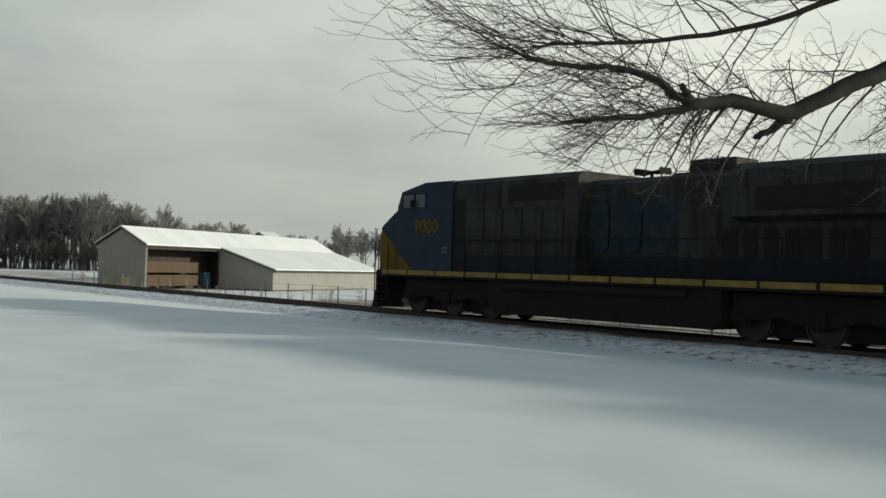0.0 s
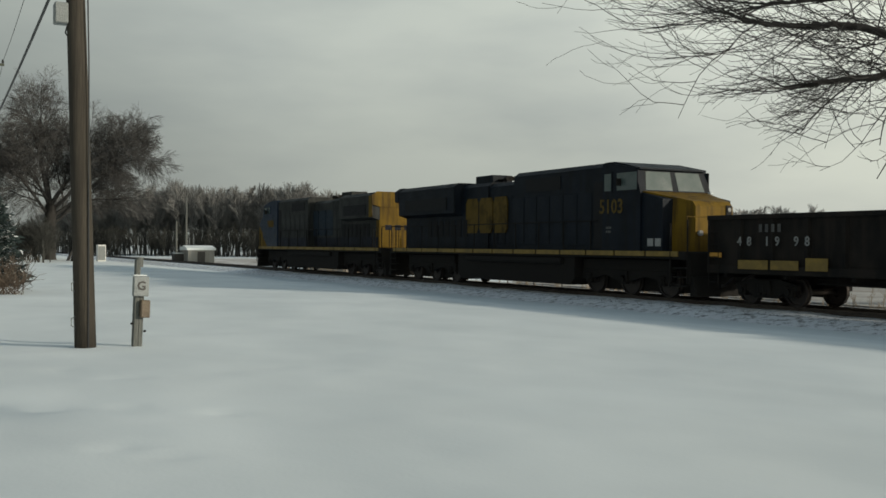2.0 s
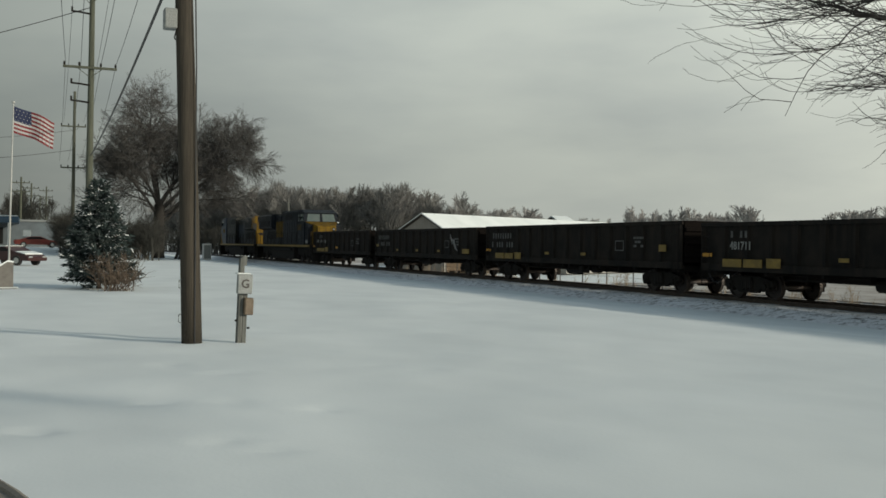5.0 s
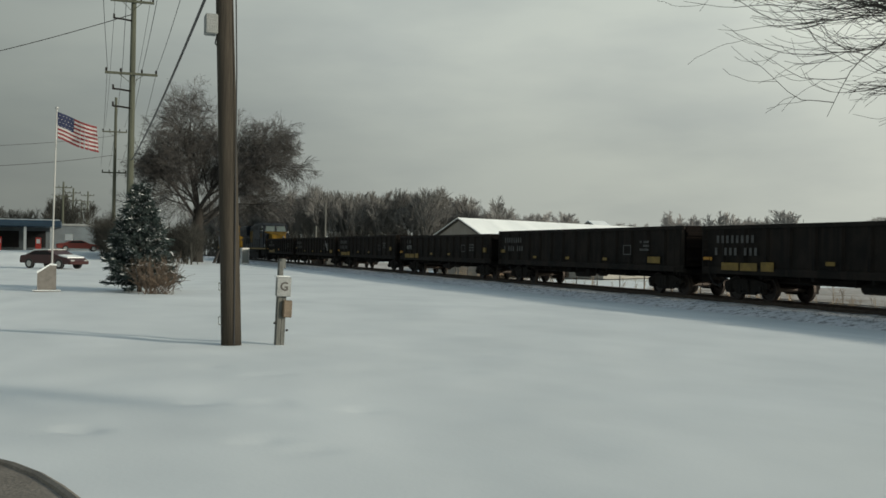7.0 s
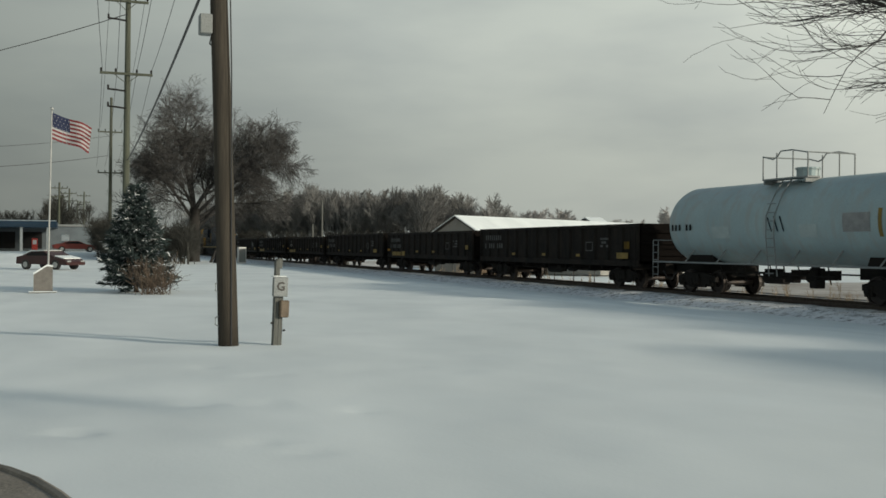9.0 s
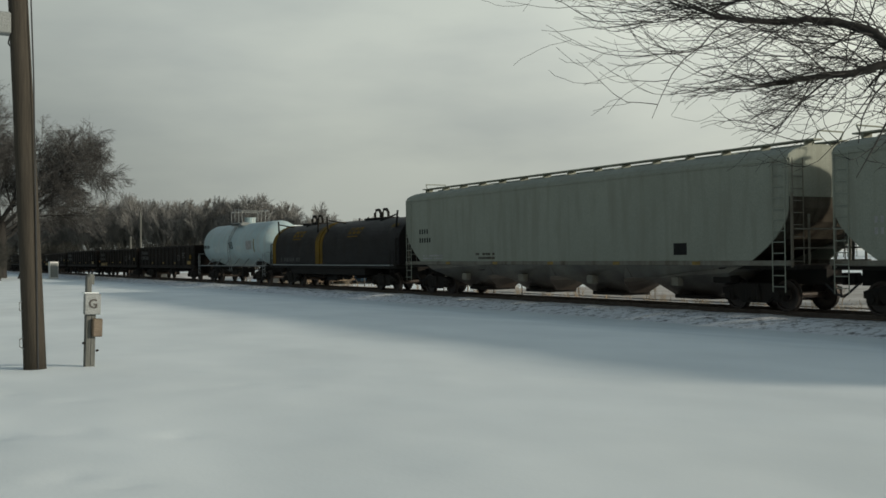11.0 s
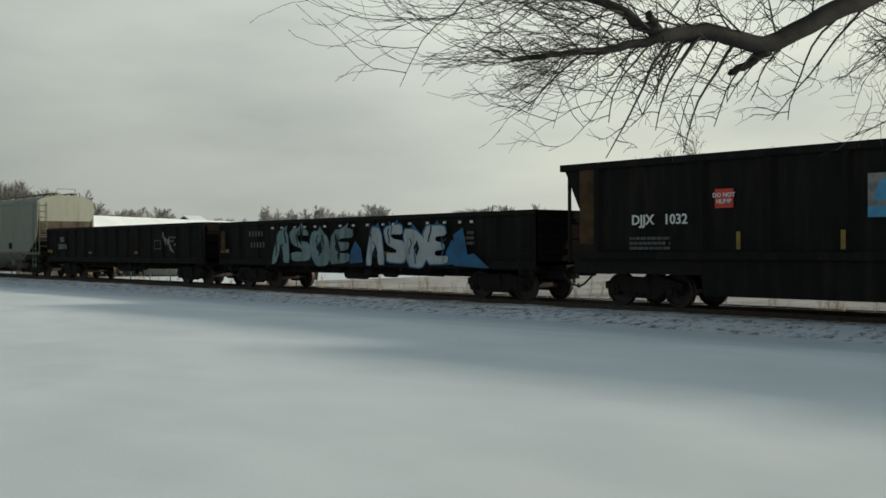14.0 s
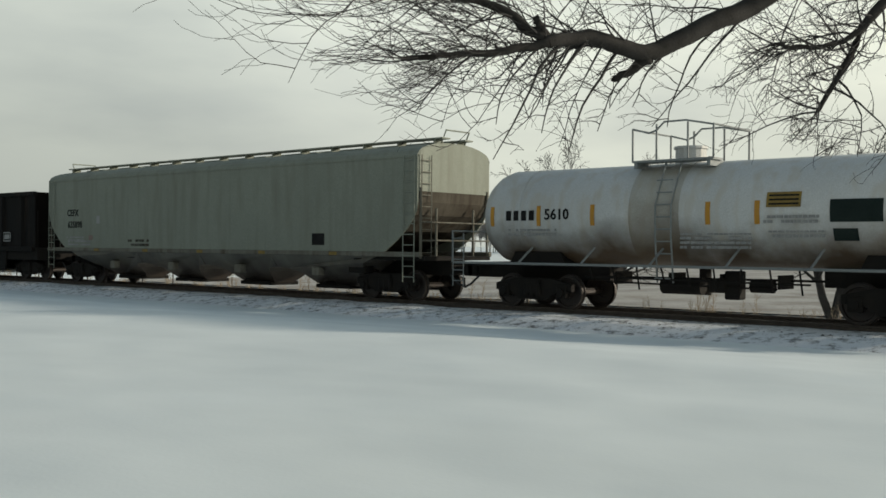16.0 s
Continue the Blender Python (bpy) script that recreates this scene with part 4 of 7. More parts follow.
    def patch(name, x0, x1, z0, z1, m, lab=""):
        """A painted patch that follows the curve of the shell."""
        bm = B()
        a0, a1 = math.asin((z0 - zc) / radius), math.asin((z1 - zc) / radius)
        rr = radius + 0.012
        cols = []
        for i in range(6):
            an = a0 + (a1 - a0) * i / 5
            cols.append([bm.verts.new((x, -math.cos(an) * rr, zc + math.sin(an) * rr)) for x in (x0, x1)])
        for c0, c1 in zip(cols, cols[1:]):
            bm.faces.new((c0[0], c0[1], c1[1], c1[0]))
        return part(name, bm, m, car, lab)
    if extra:
        extra(car, length, patch, radius, zc)
    return car


def coil_car(label, length):
    car = thing("coil_car", label, "freight car", group="freight cars of the train")
    bm = B()
    box(bm, 0.5, length - 0.5, -1.5, 1.5, 1.05, 1.22, 0.02)
    box(bm, 0.5, length - 0.5, -0.4, 0.4, 0.62, 1.05)
    box(bm, 3.9, length - 3.9, -1.45, 1.45, 0.72, 1.05, 0.03)
    part("deck", bm, BLACK_IRON, car)
    for i in (0, 1):
        x0, x1 = ((0.75, 7.75), (7.95, length - 0.4))[i]
        h = 1.4
        prof = [(-h, 1.24)] + [(-h * math.cos(radians(k * 10)), 2.22 + 1.26 * math.sin(radians(k * 10))) for k in range(19)] + [(h, 1.24)]
        cover = part("cover", prism(B(), prof, "x", x0, x1), COIL_NAVY, car, "navy arched coil cover")
        big = [(y * 1.012, z + (0.015 if z > 1.3 else 0)) for y, z in prof]
        bands = ((x0 - 0.01, x0 + 0.5), (x1 - 0.5, x1 + 0.01)) if i == 0 else ((x0 - 0.01, x0 + 0.25),)
        for q0, q1 in bands:
            part("cover_band", prism(B(), big, "x", q0, q1), YELLOW, cover, "yellow end band")
        xm = (x0 + x1) / 2
        part("lifting_plate", box(B(), xm - 1.2, xm + 1.2, -0.4, 0.4, 3.44, 3.54, 0.02), BLACK_IRON, cover)
        for d in (-0.42, 0.42):
            bm = B()
            tube(bm, [(xm + d - 0.34, 0, 3.46), (xm + d - 0.32, 0, 3.78), (xm + d - 0.15, 0, 3.94), (xm + d + 0.15, 0, 3.94), (xm + d + 0.32, 0, 3.78), (xm + d + 0.34, 0, 3.46)], 0.07, 8)
            part("lifting_eye", bm, BLACK_IRON, cover, "black lifting loop")
        for xx, d in ((x0 + 0.6, 1), (x1 - 0.6, -1)):
            for s in (-1, 1):
                bm = B()
                tube(bm, [(xx, s * 1.2, 2.95), (xx - d * 0.15, s * 1.2, 3.72)], 0.05, 6)
                tube(bm, [(xx - d * 0.12, s * 1.2, 3.55), (xx + d * 1.9, s * 1.05, 3.32)], 0.035, 6)
                part("guide_rail", bm, BLACK_IRON, cover)
        lx = xm + (0.2 if i == 0 else -0.6)

        def on_cover(name, xa, xb, a0, a1, lean, m, lab):
            """A painted block that follows the arch."""
            bm = B()
            rows = []
            for k in range(6):
                an = radians(a0 + (a1 - a0) * k / 5)
                sh = lean * k / 5
                rows.append([bm.verts.new((xx + sh, -1.412 * math.cos(an), 2.22 + 1.272 * math.sin(an))) for xx in (xa, xb)])
            for r0, r1 in zip(rows, rows[1:]):
                bm.faces.new((r0[0], r0[1], r1[1], r1[0]))
            part(name, bm, m, cover, lab)
        for k, wd in ((-0.72, 0.4), (-0.2, 0.4), (0.32, 0.44)):
            on_cover("owner_emblem", lx + k, lx + k + wd, 24, 42, 0.12, YELLOW, "yellow emblem block")
            on_cover("emblem_notch", lx + k + 0.16, lx + k + wd, 30, 35, 0.03, COIL_NAVY, "")
        on_cover("emblem_underline", lx - 0.66, lx + 0.6, 17, 20, 0.0, YELLOW, "yellow underline")
        if i == 1:
            on_cover("end_mark", x1 - 1.3, x1 - 0.65, 36, 46, 0.05, NUMBER_GOLD, "dull gold end mark")
    bars("car_number", 2.2, 1.5, 3.0, 0.22, 1, FAINT_PAINT, car, -1.43)
    bm = B()
    for x, d in ((0.6, 1), (length - 0.6, -1)):
        for y in (-1.45, 1.45):
            tube(bm, [(x, y, 1.2), (x, y, 2.4)], 0.03, 6)
        ladder(bm, x + d * 0.25, -1.52, 0.5, 1.9, 0.38, "x", 5)
        tube(bm, [(x, -1.45, 2.4), (x, 1.45, 2.4)], 0.03, 6)
    part("end_rail", bm, BLACK_IRON, car)
    bm = B()
    for s in (-1, 1):
        tube(bm, [(0.7, s * 1.5, 1.2), (length - 0.7, s * 1.5, 1.2)], 0.03, 6)
    part("edge_rail", bm, METER_GREY, car)
    add_trucks(car, (2.9, length - 2.7))
    add_couplers(car, length)
    brake_gear(car, 4.2, length - 4.2, 0.85)
    return car


def locomotive(label, hood, cab, nose, rear, logo, number, rear_logo, L=22.4, tall=10.6, horn=12.1, stack=13.8, emblem=12.1, number_at=3.5, number_paint=None, cf=1.8, full=False):
    """A six-axle road diesel, cab at x = 0."""
    car = thing("diesel_locomotive", label, "locomotive", group="diesel locomotives")
    # frame, walkway and stripe
    bm = B()
    box(bm, 0.6, L - 0.6, -1.5, 1.5, 1.28, 1.52, 0.02)
    part("frame_deck", bm, BLACK_IRON, car)
    for s in (-1, 1):
        y0, y1 = sorted((s * 1.5, s * 1.53))
        n = 13
        for i in range(n):
            q = 0.9 + (L - 1.8) * i / n
            part("sill_stripe", box(B(), q + 0.05, q + (L - 1.8) / n - 0.05, y0, y1, 1.36, 1.52), DIRTY_YELLOW, car, "yellow sill stripe")
    bm = B()
    prism(bm, [(6.7, 1.28), (15.6, 1.28), (15.6, 0.5), (15.3, 0.26), (7.0, 0.26), (6.7, 0.5)], "y", -1.4, 1.4)
    part("fuel_tank", bm, BLACK_IRON, car)
    bm = B()
    for s in (-1, 1):
        tube(bm, [(7.4, s * 1.45, 1.12), (14.6, s * 1.45, 1.12)], 0.12, 10)
    part("air_reservoir", bm, BLACK_IRON, car)
    # pilots and steps
    for x, d in ((0.45, 1), (L - 0.45, -1)):
        bm = B()
        box(bm, min(x, x + d * 0.12), max(x, x + d * 0.12), -1.45, 1.45, 0.5, 1.5, 0.02)
        prism(bm, [(x - d * 0.28, 0.14), (x + d * 0.05, 0.14), (x + d * 0.05, 0.75), (x - d * 0.08, 0.75)], "y", -1.4, 1.4)
        part("pilot", bm, BLACK_IRON, car, "black snow plough pilot")
        for s in (-1, 1):
            bm = B()
            for k in range(4):
                y0, y1 = sorted((s * 1.1, s * 1.5))
                box(bm, min(x + d * 0.1, x + d * 0.75), max(x + d * 0.1, x + d * 0.75), y0, y1, 0.42 + 0.28 * k, 0.46 + 0.28 * k)
            tube(bm, [(x + d * 0.85, s * 1.52, 0.4), (x + d * 0.85, s * 1.52, 2.4)], 0.025, 6)
            tube(bm, [(x + d * 0.05, s * 1.52, 0.5), (x + d * 0.05, s * 1.52, 2.5)], 0.025, 6)
            part("steps", bm, BLACK_IRON, car, "black end steps")
    # short nose and wide cab; cf: the cab's front, nz: the windscreen's foot
    cabz, nz, nf = 4.5, 3.45 if full else 3.72, 1.0 if full else 0.6
    if full:
        bm = prism(B(), [(nf, 1.52), (nf, 2.95), (nf + 0.15, 3.12), (cf + 0.05, 3.5), (cf + 0.05, 1.52)], "y", -1.4, 1.4)
        for v in bm.verts:
            if v.co.x < nf + 0.3:
                v.co.y *= 0.55
        part("nose", bm, nose, car, "yellow tapered nose")
        part("nose_side", prism(B(), [(1.8, 1.53), (cf, 1.53), (cf, 3.44), (1.8, 3.2)], "y", -1.42, 1.42), cab, car, "navy side of the nose")
        part("headlight_panel", box(B(), nf - 0.03, nf + 0.01, -0.7, -0.48, 2.5, 3.0), GRILLE, car)
        for z in (2.63, 2.86):
            part("headlight", tube(B(), [(nf - 0.03, -0.59, z), (nf - 0.06, -0.59, z)], 0.07, 10), GREY_PAINT, car)
        for q in (1.88, 2.26):
            part("notice_label", box(B(), q, q + 0.28, 1.42, 1.435, 1.68, 1.93), GREY_PAINT, car, "pale square notice")
        part("ledge_snow", box(B(), cf - 0.15, cf + 0.55, -1.5, -1.38, 3.44, 3.52, 0.02), SNOW, car, "snow on the nose ledge")
        sides = ((cf + 0.15, cf + 1.25), (cf + 1.55, cf + 1.95))
    else:
        part("nose", prism(B(), [(nf, 1.52), (nf, 2.8), (nf + 0.15, 3.05), (cf + 0.05, nz), (cf + 0.05, 1.52)], "y", -1.38, 1.38), nose, car, "yellow nose")
        part("nose_panel", prism(B(), [(nf + 0.06, 2.98), (nf + 0.17, 3.1), (cf + 0.05, nz + 0.04), (cf + 0.05, 2.12)], "y", -1.4, 1.4), cab, car)
        for s in (-1, 1):
            y0, y1 = sorted((s * 1.495, s * 1.508))
            part("nose_wedge", prism(B(), [(cf + 0.002, 1.54), (cf + 0.95, 1.54), (cf + 0.002, 2.16)], "y", y0, y1), nose, car, "yellow wedge behind the nose")
        sides = ((cf + 0.35, cf + 0.95), (cf + 1.08, cf + 1.6))
    cab_prof = [(cf, 1.52), (cf, nz), (cf + 0.24, 4.26), (cf + 1.5, cabz), (4.9, cabz), (4.9, 1.52)]
    cab_ob = part("cab", prism(B(), cab_prof, "y", -1.5, 1.5), cab, car)
    part("cab_roof", prism(B(), [(cf + 0.12, 4.22), (cf + 0.14, 4.28), (cf + 1.5, cabz + 0.05), (4.88, cabz + 0.05), (4.88, cabz - 0.02), (cf + 1.5, cabz - 0.02), (cf + 0.26, 4.22)], "y", -1.42, 1.42), cab, cab_ob)
    for s in (-1, 1):
        for x0, x1 in sides:
            y0, y1 = sorted((s * 1.5, s * 1.515))
            z0, z1 = nz + (0.1 if full else -0.02), 4.14
            part("cab_window", box(B(), x0, x1, y0, y1, z0, z1), WINDSCREEN, cab_ob, "dark side window")
            bm = B()
            for q in ((x0 - 0.05, x0, z0 - 0.05, z1 + 0.05), (x1, x1 + 0.05, z0 - 0.05, z1 + 0.05), (x0, x1, z0 - 0.05, z0), (x0, x1, z1, z1 + 0.05)):
                box(bm, q[0], q[1], y0 - 0.01, y1 + 0.01, q[2], q[3])
            part("window_frame", bm, cab, cab_ob)
        y0, y1 = sorted((s * 1.5, s * 1.7))
        part("cab_mirror", box(B(), cf + 1.0, cf + 1.03, y0, y1, 3.7, 3.95), BLACK_IRON, cab_ob)
        y0, y1 = sorted((s * 1.42, s * 1.44))
        # the recess is not cut; its shade is a flat dark panel
        part("recess_shade_panel", box(B(), 4.98, 5.5, y0, y1, 1.6, 3.9), GRILLE, car, "flat dark panel for the shaded recess behind the cab")
        door = finish("hood_door", box(B(), -0.42, 0.42, y0, y1, 1.72, 3.55, 0.008), hood)
        for i in range(int((tall - 6.2) / 0.9) + 1):
            d = new("hood_door", door)
            d.parent, d.location = car, (6.05 + i * 0.9, 0, 0)
    lean = 0.24 / (4.26 - nz)
    for y0, y1 in ((-1.25, -0.12), (0.12, 1.25)):
        bm = B()
        lo, hi = nz + 0.08, 4.16
        for push in (0.012,):
            vs = [bm.verts.new(p) for p in ((cf + lean * (lo - nz) - push, y0, lo), (cf + lean * (lo - nz) - push, y1, lo), (cf + lean * (hi - nz) - push, y1 * 0.9, hi), (cf + lean * (hi - nz) - push, y0 * 0.9, hi))]
            bm.faces.new(vs)
        part("windscreen", bm, WINDSCREEN, cab_ob, "pale reflecting windscreen")
    for y in (-0.2, 0.2):
        if not full:
            part("headlight", tube(B(), [(cf + 0.2, y, 4.3), (cf + 0.05, y, 4.3)], 0.08, 10), GREY_PAINT, car)
        part("ditch_light", tube(B(), [(nf + 0.01, y * 3, 2.1), (nf - 0.08, y * 3, 2.1)], 0.09, 10), GREY_PAINT, car)
    # hoods
    hoods = ((4.9, tall, 1.42, 4.56), (tall, 13.6, 0.98, 4.3), (13.6, L - (1.6 if full else 1.95), 1.05, 4.35))
    e, hang = (L - 1.6, 0.5) if full else (L - 1.95, 0.16)
    for x0, x1, w, z in hoods:
        prof = [(-w, 1.52), (-w, z - 0.16), (-w + 0.22, z), (w - 0.22, z), (w, z - 0.16), (w, 1.52)]
        part("hood", prism(B(), prof, "x", x0, x1), hood, car)
        if not full:
            for s in (-1, 1):
                y0, y1 = sorted((s * (w + 0.022), s * (w + 0.034)))
                part("lower_band", box(B(), x0 + 0.1, x1, y0, y1, 1.54, 2.08), LOCO_LOW_BLUE, car, "dull blue lower hood band")
    # radiator wings
    part("radiator_wing", prism(B(), [(-1.46, 3.1), (-1.5, 4.25), (-1.2, 4.43), (1.2, 4.43), (1.5, 4.25), (1.46, 3.1), (1.0, 2.95), (-1.0, 2.95)], "x", 15.9, e + 0.1), hood, car)
    part("rear_end", box(B(), e, e + 0.12, -1.04, 1.04, 1.52, 3.8, 0.02), rear, car, "rear hood end")
    part("rear_wing_end", prism(B(), [(-1.5, 3.78), (-1.52, 4.27), (-1.22, 4.46), (1.22, 4.46), (1.52, 4.27), (1.5, 3.78), (1.0, 3.65), (-1.0, 3.65)], "x", e + 0.1, e + hang), rear, car, "overhanging rear of the radiator")
    if rear is YELLOW:
        for s in (-1, 1):
            y0, y1 = sorted((s * 1.05, s * 1.07))
            part("rear_corner", box(B(), e - 0.3, e + 0.12, y0, y1, 1.54, 2.98), rear, car, "yellow painted hood corner")
            y0, y1 = sorted((s * 1.485, s * 1.51))
            part("rear_corner", box(B(), e - 0.28, e + 0.12, y0, y1, 3.12, 4.24), rear, car, "yellow painted hood corner")
    if rear_logo:
        for y in (-0.55, 0.0, 0.55):
            bm = B()
            box(bm, e + 0.12, e + 0.135, y - 0.18, y + 0.18, 2.45, 2.72, 0.004)
            part("rear_emblem", bm, LOCO_LOW_BLUE, car, "dark blue emblem shapes")
    for s in (-1, 1):
        y0, y1 = sorted((s * 1.49, s * 1.52))
        part("radiator_grille", box(B(), 16.6, e - 0.7, y0, y1, 3.25, 3.8), GRILLE, car, "black radiator intake")
        y0, y1 = sorted((s * 1.42, s * 1.45))
        part("blower_grille", box(B(), 7.6, min(10.0, tall - 0.2), y0, y1, 3.75, 4.25), GRILLE, car, "black air intake")
        me_door = finish("hood_door", box(B(), -0.27, 0.27, min(s * 0.98, s * 1.0), max(s * 0.98, s * 1.0), 1.75, 3.7, 0.008), hood)
        for i in range(5):
            d = new("hood_door", me_door)
            d.parent, d.location = car, (tall + 0.45 + i * 0.6, 0, 0)
        y0, y1 = sorted((s * 1.05, s * 1.075))
        slot = finish("vent_slot", box(B(), -0.19, 0.19, y0, y1, 2.05, 2.8), GRILLE)
        for i in range(7):
            d = new("vent_slot", slot)
            d.parent, d.location = car, (15.6 + i * 0.58, 0, 0)
    # roof details
    bm = B()
    box(bm, stack, stack + 1.5, -0.5, 0.5, 4.3, 4.72, 0.03)
    part("exhaust_stack", bm, hood, car)
    bm = B()
    for dy in (-0.16, 0, 0.16):
        tube(bm, [(horn, dy, 4.5), (horn + 0.4, dy, 4.52), (horn + 0.5, dy, 4.54)], [0.03, 0.05, 0.12], 8)
        tube(bm, [(horn - 0.1, dy, 4.54), (horn - 0.45, dy, 4.54)], [0.04, 0.11], 8)
    tube(bm, [(horn, 0, 4.25), (horn, 0, 4.52)], 0.05, 6)
    part("air_horn", bm, BLACK_IRON, car)
    # handrails
    for s in (-1, 1):
        bm = B()
        for i in range(10):
            x = 5.6 + i * 1.68
            tube(bm, [(x, s * 1.5, 1.5), (x, s * 1.5, 2.55)], 0.022, 6)
        tube(bm, [(5.2, s * 1.5, 2.55), (L - 1.2, s * 1.5, 2.55)], 0.022, 6)
        part("handrail", bm, BLACK_IRON, car)
    for x in (0.62, L - 0.62):
        for s in (-1, 1):
            part("end_railing", tube(B(), [(x, s * 1.45, 1.5), (x, s * 1.45, 2.6), (x, s * 0.5, 2.6), (x, s * 0.5, 1.5)], 0.024, 6), nose if full and x < 1 else BLACK_IRON, car)
    # painted emblem on the long hood, number on the cab
    for s in (-1, 1):
        y0, y1 = sorted((s * 1.0, s * 1.062))
        bm = B()
        for cx in (emblem - 1.2, emblem, emblem + 1.2):
            prism(bm, [(cx - 0.42, 2.2), (cx + 0.42, 2.2), (cx + 0.55, 2.4), (cx + 0.55, 3.5), (cx + 0.4, 3.7), (cx - 0.42, 3.7), (cx - 0.55, 3.5), (cx - 0.55, 2.4)], "y", y0, y1)
        part("owner_emblem", bm, logo, car, "large faded emblem shapes on the hood")
    for s in (-1, 1):
        m = on_side(number_at, 3.0, -1.512) if s < 0 else Matrix.Translation((number_at, 1.512, 3.0)) @ Matrix.Rotation(radians(180), 4, "Z") @ Matrix.Rotation(radians(90), 4, "X")
        lettering("road_number", number, 0.68, number_paint or YELLOW, car, m)
        bars("small_data", 4.4, 2.3, 0.3, 0.08, 2, FAINT_PAINT, car, -1.505 if s < 0 else 1.51)
    add_trucks(car, (4.2, L - 4.3), 0.53)
    add_couplers(car, L)
    return car


# the train, in order from its head; each starts at its own place and runs at one speed
TRAIN = []


def place(car, start, turned=0.0):
    """start: metres ahead of the camera's foot on the track, at the clip's first moment, of the leading coupler."""
    TRAIN.append((car, -start, turned))


def tag_white(car, length, top, h):
    bm = B()
    rnd = random.Random(3)
    for i in range(7):
        x = length - 4.1 + i * 0.12
        z = 2.0 - i * 0.09
        tube(bm, [(x, -h - 0.05, z), (x + rnd.uniform(0.0, 0.16), -h - 0.05, z + rnd.uniform(0.1, 0.34)), (x + rnd.uniform(0.12, 0.3), -h - 0.05, z - rnd.uniform(0.0, 0.25))], 0.016, 4)
    part("graffiti_tag", bm, GREY_PAINT, car, "small white spray tag")


def blocky(bm, shapes, x, z, w, h, y0, y1):
    for sh in shapes:
        prism(bm, [(x + p * w, z + q * h) for p, q in sh], "y", y0, y1)


# fat graffiti letter forms as outlines in a unit square
FAT = {
    "a": [[(0, 0), (0.3, 0), (0.36, 0.3), (0.6, 0.3), (0.66, 0), (1, 0), (0.78, 1), (0.25, 1)]],
    "s": [[(0, 0), (0.8, 0), (1, 0.15), (0.95, 0.55), (0.4, 0.65), (0.4, 0.78), (0.95, 0.75), (0.9, 1), (0.2, 1), (0, 0.85), (0.05, 0.5), (0.55, 0.38), (0.55, 0.25), (0, 0.28)]],
    "o": [[(0.2, 0), (0.8, 0), (1, 0.3), (0.95, 0.8), (0.7, 1), (0.25, 1), (0, 0.75), (0, 0.25)]],
    "d": [[(0, 0), (0.65, 0), (1, 0.25), (1, 0.75), (0.6, 1), (0, 1)]],
    "e": [[(0, 0), (1, 0), (0.95, 0.28), (0.45, 0.28), (0.45, 0.38), (0.85, 0.4), (0.85, 0.6), (0.45, 0.62), (0.45, 0.72), (1, 0.74), (0.95, 1), (0, 1)]],
}


